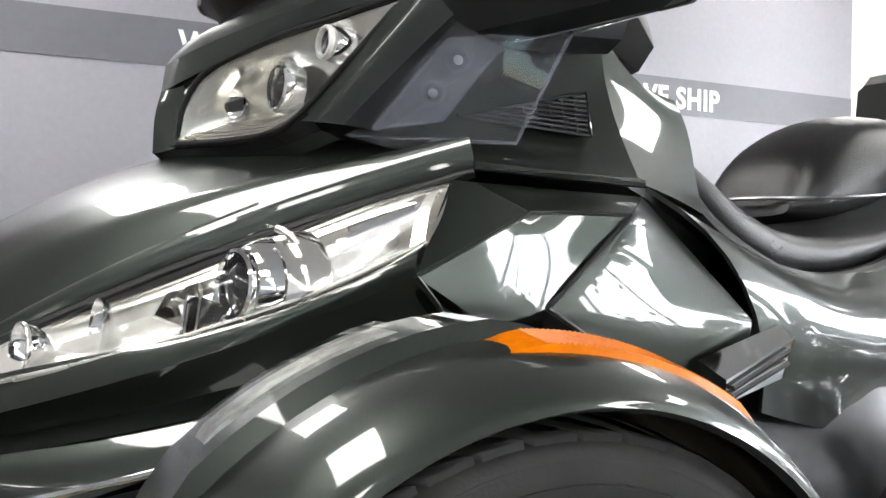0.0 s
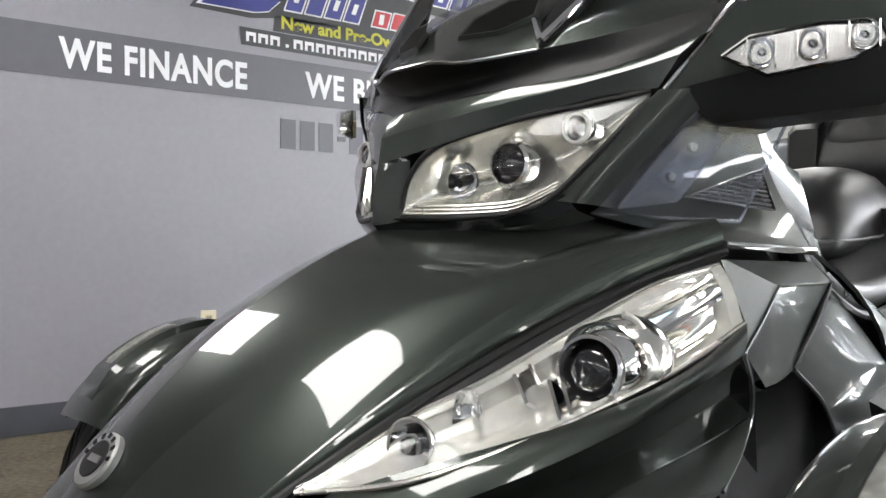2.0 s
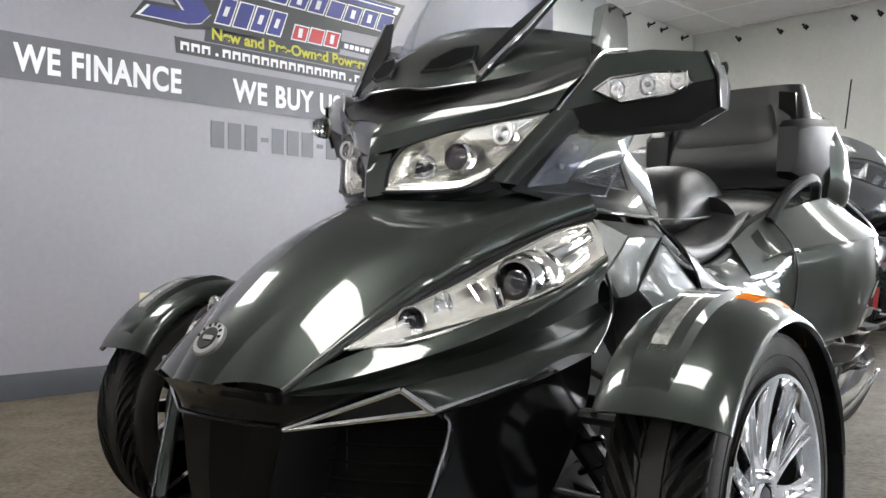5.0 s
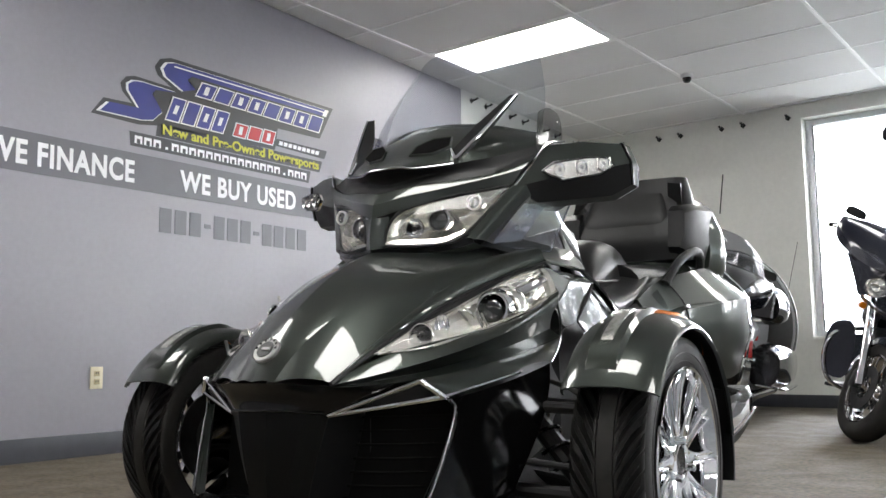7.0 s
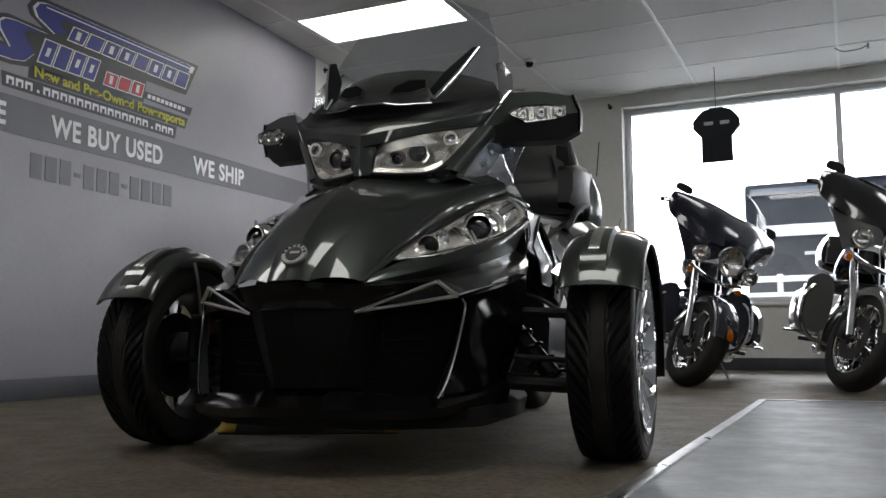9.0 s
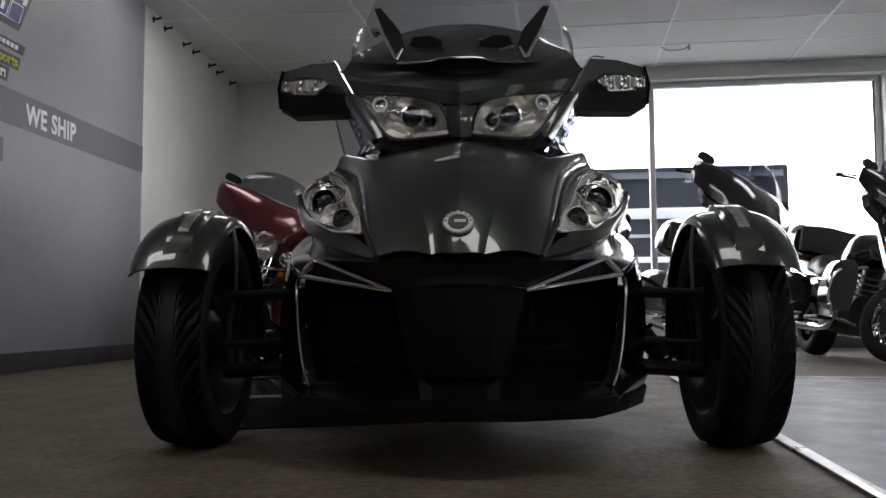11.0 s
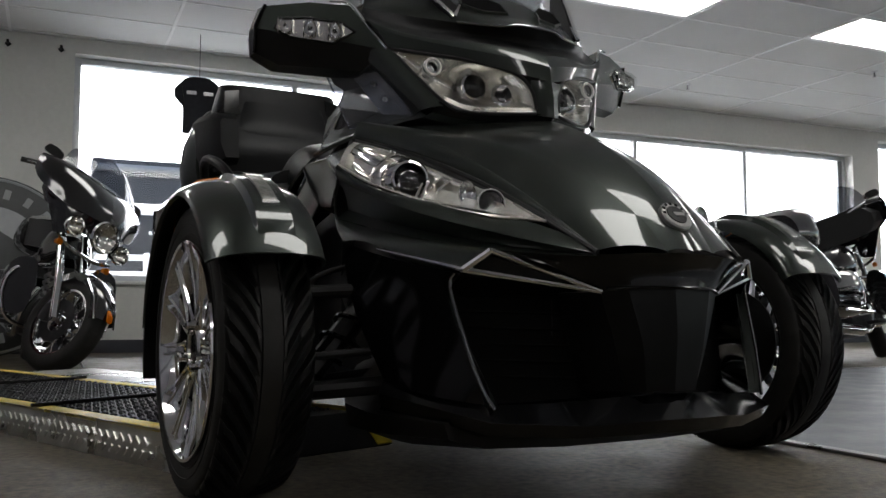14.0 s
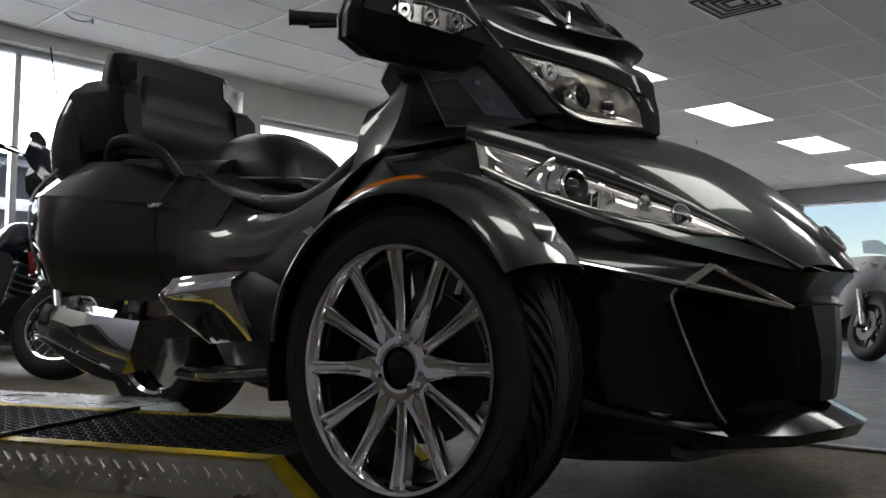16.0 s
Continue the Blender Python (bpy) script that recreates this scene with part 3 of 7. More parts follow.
WHEEL = front_wheel()
for side in (1, -1):
    m = Matrix.Translation((side * AX_X, AX_Y, AX_Z)) @ Matrix.Diagonal((side, 1, 1, 1))
    put = lambda f: Form().join(f, m)
    w = part("front_wheel", put(WHEEL["rim"]), CHROME, trike, "chrome multi-spoke alloy front wheel")
    part("barrel", put(WHEEL["barrel"]), BLACK_PLASTIC, w, "dark inner barrel")
    part("tyre", put(WHEEL["tyre"]), RUBBER, w, "black rubber tyre")
    for s in WHEEL["ribs"]:
        part("sidewall_rib", put(s), RUBBER, w)
    tr = part("tread", put(WHEEL["tread"]), RUBBER, w, "directional tread blocks", angle=25)
    for s in WHEEL["spokes"]:
        part("spoke", put(s), CHROME, w, angle=30)
    part("hub", put(WHEEL["hub"]), CHROME, w)
    part("hub_cap", put(WHEEL["cap"]), BLACK_GLOSS, w, "black centre cap")
    for s in WHEEL["nuts"]:
        part("wheel_nut", put(s), CHROME, w)
    part("brake_disc", put(WHEEL["disc"]), DARK_METAL, w, "dark steel brake disc")
    part("disc_carrier", put(WHEEL["carrier"]), BLACK_PLASTIC, w)
    part("caliper", put(WHEEL["caliper"]), BLACK_GLOSS, w)


def arc_sheet(section, a0, a1, n, thick, taper=None):
    """A mudguard: a cross-section of (x, radius) swept about the wheel's axle, angles up from the front."""
    rows = []
    for i in range(n + 1):
        a = radians(a0 + (a1 - a0) * i / n)
        k = taper(i / n) if taper else 0.0
        rows.append([Vector((AX_X + x, AX_Y - (r + k) * math.cos(a), AX_Z + (r + k) * math.sin(a))) for x, r in section])
    g = Form()
    m = len(section)
    g.add([p for r in rows for p in r], [(i * m + j, (i + 1) * m + j, (i + 1) * m + j + 1, i * m + j + 1) for i in range(n) for j in range(m - 1)])
    return shell(g, thick)


GUARD = [(p.x, p.y) for p in curve_points([(-0.098, 0.284, 0), (-0.092, 0.303, 0), (-0.06, 0.314, 0), (-0.01, 0.317, 0), (0.045, 0.313, 0), (0.078, 0.303, 0), (0.098, 0.290, 0), (0.103, 0.282, 0)], 4)]
fender = arc_sheet(GUARD, 32, 172, 44, 0.005, lambda t: 0.005 * math.sin(math.pi * min(1, t * 1.3)) - 0.01 * (t > 0.85) * (t - 0.85) / 0.15)
fenders = both("fender", fender, BODY, trike, "gloss dark green-grey front mudguard", 40)
liner = arc_sheet([(-0.10, 0.287), (-0.06, 0.30), (0.04, 0.30), (0.10, 0.287)], 150, 194, 14, 0.006)
both("mud_flap", liner, BLACK_PLASTIC, trike, "black plastic mud flap")


def on_guard(x, deg, lift=0.0):
    a = radians(deg)
    t = (deg - 32) / 140
    r = float(np.interp(x, [p[0] for p in GUARD], [p[1] for p in GUARD])) + 0.005 * math.sin(math.pi * min(1, t * 1.3)) + lift
    return (AX_X + x, AX_Y - r * math.cos(a), AX_Z + r * math.sin(a))


def guard_strip(x0, x1, d0, d1, lift, n=14, bow=0.0):
    rows = []
    for i in range(n + 1):
        t = i / n
        d = d0 + (d1 - d0) * t
        e = lift * min(1, 5 * t, 5 * (1 - t))
        mid = (x0 + x1) / 2 + bow * math.sin(math.pi * t)
        h = (x1 - x0) / 2
        rows.append([on_guard(mid - h, d, -0.002), on_guard(mid - h * 0.75, d, e), on_guard(mid + h * 0.75, d, e), on_guard(mid + h, d, -0.002)])
    g = Form()
    return g.add([p for r in rows for p in r], [(i * 4 + j, (i + 1) * 4 + j, (i + 1) * 4 + j + 1, i * 4 + j + 1) for i in range(n) for j in range(3)])


ridge = guard_strip(-0.056, 0.030, 35, 100, 0.017)
lamp_strip = guard_strip(-0.034, 0.006, 44, 84, 0.0225)
amber = guard_strip(0.012, 0.062, 79, 132, 0.010, 20, bow=0.012)
for ob, flip in zip(fenders, (False, True)):
    pick = lambda f: f.mirrored() if flip else f
    r = part("fender_ridge", pick(ridge), BODY, ob)
    part("marker_lens", pick(lamp_strip), LENS, ob, "clear marker lamp lens on the mudguard")
    part("marker_base", pick(guard_strip(-0.031, 0.003, 45, 83, 0.0185)), MARKER, ob, "silvery marker lamp reflector")
    sm = part("side_marker", pick(amber), AMBER, ob, "amber side marker lens")
    ribs = Form()
    for k in range(44):
        t = 0.20 + 0.60 * k / 43
        mid = 0.037 + 0.012 * math.sin(math.pi * t)
        ribs.join(tube([on_guard(mid - 0.018, 79 + 53 * t, 0.0098), on_guard(mid + 0.018, 79 + 53 * t, 0.0098)], 0.0011, 4))
    part("lens_ribs", pick(ribs), AMBER, sm)
    part("fender_edge", pick(tube([on_guard(0.100, 33 + 136 * k / 24, -0.002) for k in range(25)], 0.005, 8)), BLACK_PLASTIC, ob, "black rolled edge")

# bonnet: raised middle and two flanks, with a seam down to the lamps
centre_line = [(0, -0.508, 0.458), (0, -0.462, 0.524), (0, -0.385, 0.603), (0, -0.265, 0.690), (0, -0.12, 0.763), (0, 0.02, 0.805), (0, 0.13, 0.82)]
crease_line = [(0.055, -0.499, 0.457), (0.065, -0.452, 0.514), (0.095, -0.365, 0.587), (0.144, -0.232, 0.665), (0.198, -0.080, 0.720), (0.246, 0.050, 0.758), (0.262, 0.140, 0.780)]
seam_line = [(0.17, -0.45, 0.457), (0.207, -0.368, 0.513), (0.223, -0.26, 0.570), (0.240, -0.144, 0.622), (0.268, -0.022, 0.672), (0.310, 0.09, 0.718), (0.354, 0.197, 0.753)]
edge_line = [tuple(Vector(p) + Vector((-0.012, -0.002, h))) if h else p for p, h in zip(seam_line, (0, 0.0077, 0.0172, 0.0266, 0.0368, 0.041, 0.038))]
flank_line = [tuple((Vector(a) + Vector(b)) / 2 + Vector((0.45, -0.40, 0.80)) * (0.0115 - 0.00175 * k)) for k, (a, b) in enumerate(zip(crease_line, edge_line))]
plateau = fair_patch([centre_line, [tuple(Vector(a).lerp(Vector(b), 0.5) + Vector((0, -0.002, 0.004))) for a, b in zip(centre_line, crease_line)], crease_line], 6, 6)
flank = fair_patch([crease_line, flank_line, edge_line], 6, 8)
rolled = fair_patch([edge_line, [tuple(Vector(a).lerp(Vector(b), 0.45) + Vector((0.004, -0.002, 0.004)) * min(1, i / 2)) for i, (a, b) in enumerate(zip(edge_line, seam_line))], seam_line], 6, 4)
seam_line = [tuple(p) for p in fair_line(seam_line, 1)]
bonnet = Form()
for f in (plateau, flank, rolled, plateau.mirrored(), flank.mirrored(), rolled.mirrored()):
    bonnet.join(f)
hood = part("bonnet", bonnet, BODY, trike, "gloss dark green-grey bonnet panel", angle=6)
both("bonnet_seam", tube(curve_points([tuple(Vector(p) + Vector((0.004, -0.003, -0.004))) for p in seam_line], 5), 0.0062, 8), BLACK_PLASTIC, trike, "black seam gasket beside the lamp")
badge_m = look((0, -0.477, 0.526), (0, -0.477 + 0.78, 0.526 - 0.62)).to_3x3().to_4x4()
badge = part("badge", lathe([(0.0, 0.006), (0.030, 0.006), (0.033, 0.003), (0.033, -0.004)], 40, "z").moved(Matrix.Translation((0, -0.463, 0.524)) @ badge_m), SATIN_SILVER, hood, "round silver maker's badge")
part("badge_face", lathe([(0.0, 0.0075), (0.021, 0.0075), (0.022, 0.005)], 36, "z").moved(Matrix.Translation((0, -0.463, 0.524)) @ badge_m), BLACK_PLASTIC, badge)
part("badge_bar", block((0.004, 0, 0.0085), (0.024, 0.008, 0.002)).moved(Matrix.Translation((0, -0.463, 0.524)) @ badge_m), SATIN_SILVER, badge)
for k in range(7):
    part("badge_notch", block((0, 0.0275, 0.0065), (0.005, 0.006, 0.0012)).moved(Matrix.Translation((0, -0.463, 0.524)) @ badge_m @ Matrix.Rotation(radians(-80 + 27 * k), 4, "Z")), BLACK_GLOSS, badge)

# lower headlamps
lens_top = [(0.215, -0.358, 0.520), (0.234, -0.251, 0.573), (0.263, -0.152, 0.611), (0.290, -0.032, 0.662), (0.324, 0.08, 0.711), (0.372, 0.155, 0.737)]
lens_low = [(0.216, -0.360, 0.515), (0.292, -0.292, 0.527), (0.338, -0.195, 0.552), (0.368, -0.11, 0.578), (0.408, -0.005, 0.618), (0.438, 0.095, 0.668)]
lens_mid = mid_row(lens_top, lens_low, (0.010, -0.012, 0.010))
lens_mid[0] = (0.2155, -0.360, 0.518)
INWARD = Vector((-0.42, 0.72, -0.55)).normalized()
back_mid = [tuple(Vector(p) + INWARD * d) for p, d in zip(lens_mid, (0.004, 0.030, 0.052, 0.062, 0.05, 0.025))]


def head_point(u, v, depth=0.0):
    """A place in the lamp: u along it from the tip, v from the upper to the lower edge."""
    k = min(len(lens_top) - 2, int(u * (len(lens_top) - 1)))
    t = u * (len(lens_top) - 1) - k
    a, b, c = [Vector(r[k]).lerp(Vector(r[k + 1]), t) for r in (lens_top, lens_mid, lens_low)]
    p = a.lerp(b, v * 2) if v < 0.5 else b.lerp(c, v * 2 - 1)
    return p + INWARD * depth


AIM = Vector((0.25, -0.95, 0.08)).normalized()
PROJ = Vector((0.352, -0.088, 0.622)) - AIM * 0.024
lamp_gasket = patch([fair_line(seam_line[1:], 1)[:6], [tuple(Vector(p) + INWARD * 0.002) for p in lens_top]], 5, 2)
lamp_lens = patch([lens_top, lens_mid, lens_low], 6, 6)
lamp_back = patch([[tuple(Vector(p) + INWARD * 0.004) for p in lens_top], back_mid, [tuple(Vector(p) + INWARD * 0.004) for p in lens_low]], 5, 6)
bowl = lambda c, r, d: lathe([(r, 0.0), (r * 0.92, -d * 0.35), (r * 0.7, -d * 0.7), (r * 0.4, -d * 0.95), (0.0, -d)], 32, "z").moved(Matrix.Translation(c) @ frame_of(AIM).to_4x4())
for flip in (False, True):
    pick = lambda f: f.mirrored() if flip else f
    hl = part("headlamp", pick(lamp_back), LAMP_BACK, trike, "clear headlamp with chrome reflector and projector")
    part("lens", pick(lamp_lens), LENS, hl, "clear curved headlamp lens").visible_shadow = False
    part("gasket", pick(lamp_gasket), BLACK_PLASTIC, hl, "black gasket over the headlamp")
    part("projector_barrel", pick(lathe([(0.034, -0.04), (0.036, 0.0), (0.038, 0.004), (0.038, 0.009), (0.034, 0.011), (0.031, 0.004), (0.029, -0.025)], 40, "z").moved(Matrix.Translation(PROJ) @ frame_of(AIM).to_4x4())), CHROME, hl)
    part("projector_shade", pick(disc(PROJ - AIM * 0.02, AIM, 0.031, 0.01, 32)), BLACK_GLOSS, hl)
    part("projector_lens", pick(lathe([(0.027, -0.008), (0.026, 0.0), (0.021, 0.006), (0.012, 0.010), (0.0, 0.012)], 32, "z").moved(Matrix.Translation(PROJ) @ frame_of(AIM).to_4x4())), DARK_LENS, hl, "dark glass projector lens")
    fm = Matrix.Translation(PROJ) @ frame_of(AIM).to_4x4()
    part("rim_strip", pick(patch([[head_point(u, 0.0, 0.005) for u in (0.02, 0.2, 0.4, 0.6, 0.8, 1.0)], [head_point(u, 0.07, 0.007) for u in (0.02, 0.2, 0.4, 0.6, 0.8, 1.0)], [head_point(u, 0.16, 0.013) for u in (0.04, 0.2, 0.4, 0.6, 0.8, 1.0)]], 5, 3)), LAMP_BACK, hl, "pale satin strip along the upper edge")
    part("floor_strip", pick(patch([[head_point(u, 0.86, 0.016) for u in (0.08, 0.25, 0.45, 0.6)], [head_point(u, 0.93, 0.008) for u in (0.08, 0.25, 0.45, 0.6)], [head_point(u, 1.0, 0.003) for u in (0.06, 0.25, 0.45, 0.6)]], 5, 3)), LAMP_BACK, hl, "pale satin strip along the lower edge")
    part("reflector_trough", pick(patch([[head_point(u, 0.36, 0.026) for u in (0.26, 0.40, 0.54)], [head_point(u, 0.62, 0.036) for u in (0.26, 0.40, 0.54)], [head_point(u, 0.88, 0.012) for u in (0.26, 0.40, 0.54)]], 5, 5)), LAMP_BACK, hl, "smooth silver trough")
    SMALL = head_point(0.225, 0.50, 0.016)
    part("reflector_bowl", pick(bowl(SMALL, 0.027, 0.030)), CHROME, hl)
    part("bowl_rim", pick(ring(SMALL + AIM * 0.001, AIM, 0.0255, 0.0285, 0.004)), REFLECTOR, hl)
    part("bulb", pick(lathe([(0.0, -0.024), (0.011, -0.022), (0.011, 0.0), (0.008, 0.008), (0.0, 0.011)], 20, "z").moved(Matrix.Translation(SMALL) @ frame_of(AIM).to_4x4())), BULB_GLASS, hl, "clear glass bulb")
    part("bulb_socket", pick(disc(SMALL - AIM * 0.022, AIM, 0.013, 0.008, 20)), BLACK_GLOSS, hl)
    part("reflector_bowl", pick(lathe([(0.018, 0.0), (0.016, -0.008), (0.009, -0.015), (0.0, -0.017)], 28, "z").moved(Matrix.Translation(head_point(0.345, 0.40, 0.018)) @ frame_of(AIM).to_4x4() @ Matrix.Diagonal((1.0, 1.7, 1.0, 1.0)))), CHROME, hl)
    for k, (u, v0, v1) in enumerate(((0.465, 0.18, 0.62), (0.500, 0.16, 0.50), (0.535, 0.52, 0.92), (0.565, 0.60, 0.92))):
        a, b = head_point(u, v0, 0.006), head_point(u + 0.012, v1, 0.008)
        c, d = head_point(u + 0.030, v1, 0.036), head_point(u + 0.020, v0, 0.034)
        part("reflector_fin", pick(plate([a, b, c, d], 0.004)), REFLECTOR if k % 2 else CHROME, hl, "bright upright fin beside the projector")
    part("fin_pocket", pick(patch([[head_point(0.47, 0.2, 0.040), head_point(0.57, 0.2, 0.044)], [head_point(0.47, 0.85, 0.034), head_point(0.57, 0.85, 0.034)]], 4, 4)), REFLECTOR, hl, "silver pocket behind the fins")
    part("projector_shroud", pick(lathe([(0.039, 0.002), (0.046, -0.008), (0.052, -0.022), (0.054, -0.036)], 40, "z").moved(fm)), CHROME, hl)
    side = Vector((0.55, 0.83, 0.05)).normalized()
    dome = Matrix.Translation(PROJ + side * 0.022 - AIM * 0.012) @ frame_of(AIM).to_4x4()
    part("projector_dome", pick(lathe([(0.060, -0.030), (0.058, -0.012), (0.050, 0.002), (0.040, 0.008)], 40, "z").moved(dome)), REFLECTOR, hl, "rounded silver dome round the projector")
    part("dome_arc", pick(tube([tuple(PROJ + side * (0.030 + 0.040 * math.sin(a)) + Vector((0.0, 0.0, 1.0)) * 0.058 * math.cos(a) + AIM * 0.002) for a in [math.pi * (0.05 + 0.9 * k / 14) for k in range(15)]], 0.0042, 8)), LAMP_BACK, hl, "pale arc behind the projector")
    for k, (u0, u1, v0, v1) in enumerate(((0.76, 0.98, 0.10, 0.34), (0.77, 0.97, 0.37, 0.58), (0.76, 0.93, 0.62, 0.86))):
        part("rear_reflector", pick(patch([[head_point(u0, v0, 0.014), head_point((u0 + u1) / 2, v0, 0.010), head_point(u1, v0, 0.005)], [head_point(u0, (v0 + v1) / 2, 0.030), head_point((u0 + u1) / 2, (v0 + v1) / 2, 0.024), head_point(u1, (v0 + v1) / 2, 0.010)], [head_point(u0, v1, 0.018), head_point((u0 + u1) / 2, v1, 0.013), head_point(u1, v1, 0.006)]], 4, 4)), REFLECTOR if k != 1 else CHROME, hl)
    part("end_strip", pick(patch([[head_point(0.965, v, 0.003) for v in (0.06, 0.35, 0.7, 0.95)], [head_point(0.995, v, 0.002) for v in (0.06, 0.35, 0.7, 0.95)]], 3, 2)), LAMP_BACK, hl)
    part("bezel", pick(tube(curve_points([tuple(Vector(p) + INWARD * 0.003 + Vector((0.004, 0, -0.004))) for p in lens_top], 5), 0.0028, 8).join(tube(curve_points([tuple(Vector(p) + INWARD * 0.001) for p in lens_low], 5), 0.003, 8))), REFLECTOR_SATIN, hl)

# side fairing: three bands under the lamp
band_top = [(0.172, -0.449, 0.456)] + [lens_low[0]] + lens_low[1:]
crease = [(0.171, -0.453, 0.451), (0.2487, -0.3823, 0.4743), (0.3322, -0.2616, 0.5084), (0.3848, -0.1449, 0.5465), (0.4204, -0.0302, 0.5896), (0.445, 0.0815, 0.6347)]
crease7 = [crease[0], (0.204, -0.4235, 0.4616)] + crease[1:]
band_mid = [tuple((Vector(a) + Vector(b)) / 2 + Vector((1, -1, 0.75)) * (0.0017 * k - 0.003) * min(1, k / 2)) for k, (a, b) in enumerate(zip(band_top, crease7))]
lip = [(0.170, -0.450, 0.446), (0.250, -0.392, 0.452), (0.322, -0.332, 0.462), (0.372, -0.21, 0.483), (0.408, -0.04, 0.518), (0.424, 0.135, 0.556)]
lip_low = [(0.322, -0.330, 0.456), (0.360, -0.300, 0.424), (0.397, -0.195, 0.448), (0.430, -0.095, 0.474), (0.454, 0.018, 0.494)]
lip5 = [(0.324, -0.331, 0.461), (0.362, -0.235, 0.479), (0.392, -0.13, 0.498), (0.412, 0.0, 0.525), (0.425, 0.133, 0.555)]
both("fairing_band", fair_patch([band_top, band_mid, crease7], 6, 5), BODY, trike, "gloss side fairing under the headlamp", 14)
ledge = [tuple(Vector(p).lerp(Vector(q), 0.74) + Vector((-0.036, 0.018, 0.0)) * min(1.0, i / 1.5)) for i, (p, q) in enumerate(zip(crease, lip))]
both("fairing_recess", fair_patch([crease, [tuple(Vector(p).lerp(Vector(q), 0.5) + Vector((-0.002, 0.001, 0))) for p, q in zip(crease, ledge)], ledge], 6, 5), BODY, trike, "concave lower fairing", 14)
both("fairing_ledge", fair_patch([ledge, lip], 6, 3), BODY, trike, "narrow ledge of the lower fairing", 14)
both("fairing_lip", fair_patch([lip5, mid_row(lip5, lip_low, (0.008, -0.006, -0.002)), lip_low], 6, 4), BODY, trike, "gloss fairing lip", 14)
both("fairing_edge", tube(curve_points([(0.444, 0.082, 0.634), (0.434, 0.118, 0.595), (0.424, 0.135, 0.556), (0.44, 0.08, 0.522), (0.454, 0.018, 0.494)], 4), 0.003, 6), BODY, trike)

VI, VA, VO, VE = (0.142, -0.424, 0.385), (0.322, -0.339, 0.458), (0.361, -0.308, 0.424), (0.432, -0.095, 0.472)
for a, b, r0, r1 in ((VI, VA, 0.0045, 0.006), (VA, VO, 0.007, 0.008), (VO, VI, 0.007, 0.0045), (VO, VE, 0.006, 0.003)):
    both("chrome_trim", tube([a, Vector(a).lerp(Vector(b), 0.5), b], [r0, (r0 + r1) / 2, r1], 8), CHROME, trike, "chrome V-shaped front trim")
both("trim_pocket", plate([(0.155, -0.412, 0.388), (0.32, -0.325, 0.452), (0.352, -0.297, 0.424)], 0.01, (0.3, -0.9, 0)), BLACK_PLASTIC, trike)

# nose and grille
SHIELD_BLACK = paint("satin_black_plastic", (0.0035, 0.0036, 0.0036), 0.4, spec=0.16, grain=0.1, rough_var=0.08)
BUMPER_BLACK = paint("gloss_black_bumper", (0.003, 0.003, 0.0032), 0.10, spec=0.30, rough_var=0.02)
GRILLE_BLACK = paint("matt_black_mesh", (0.003, 0.003, 0.003), 0.8, spec=0.15, grain=0.1)
nose = patch([[(0, -0.492, 0.456), (0.09, -0.478, 0.454), (0.17, -0.449, 0.450), (0.33, -0.325, 0.455)], [(0, -0.462, 0.425), (0.09, -0.45, 0.424), (0.16, -0.425, 0.42), (0.325, -0.31, 0.44)], [(0, -0.462, 0.392), (0.08, -0.450, 0.392), (0.142, -0.418, 0.386), (0.34, -0.30, 0.415)]], 4, 3)
part("nose_panel", Form().join(nose).join(nose.mirrored()), BLACK_GLOSS, trike, "gloss black nose panel")
shield = Form()
for s in (1, -1):
    shield.join(patch([[(0, -0.462, 0.392), (s * 0.10, -0.447, 0.39), (s * 0.142, -0.422, 0.385)], [(0, -0.464, 0.30), (s * 0.075, -0.455, 0.295), (s * 0.112, -0.425, 0.29)], [(0, -0.455, 0.205), (s * 0.06, -0.446, 0.205), (s * 0.085, -0.42, 0.205)]], 3, 3, smooth_u=False))
part("front_shield", shield, SHIELD_BLACK, trike, "satin black centre grille shield", angle=12)
part("shield_line", tube([(-0.135, -0.43, 0.389), (-0.09, -0.455, 0.393), (0, -0.466, 0.395), (0.09, -0.455, 0.393), (0.135, -0.43, 0.389)], 0.003, 6), BLACK_GLOSS, trike)
both("shield_cheek", plate([(0.142, -0.42, 0.385), (0.112, -0.424, 0.29), (0.085, -0.418, 0.205), (0.11, -0.30, 0.2), (0.15, -0.30, 0.385)], 0.006, (1, 0, 0)), BLACK_PLASTIC, trike)
both("grille_back", patch([[(0.10, -0.31, 0.40), (0.24, -0.27, 0.41), (0.37, -0.19, 0.42)], [(0.09, -0.31, 0.19), (0.22, -0.28, 0.18), (0.35, -0.23, 0.18)]], 3, 3, 0.005), GRILLE_BLACK, trike, "black grille mesh behind the opening")
for z in (0.225, 0.255, 0.285, 0.315, 0.345, 0.375):
    both("grille_slat", tube([(0.10, -0.322, z), (0.23, -0.288, z + 0.003), (0.355, -0.212, z + 0.006)], 0.003, 6), GRILLE_BLACK, trike)
both("side_bumper", fair_patch([[(0.362, -0.300, 0.418), (0.371, -0.276, 0.385), (0.353, -0.309, 0.285), (0.328, -0.345, 0.186)], [(0.405, -0.19, 0.44), (0.415, -0.17, 0.385), (0.400, -0.215, 0.285), (0.388, -0.258, 0.196)], [(0.454, 0.012, 0.492), (0.462, -0.02, 0.41), (0.456, -0.085, 0.31), (0.436, -0.14, 0.219)]], 4, 4), BUMPER_BLACK, trike, "gloss black side bumper panel", 20)
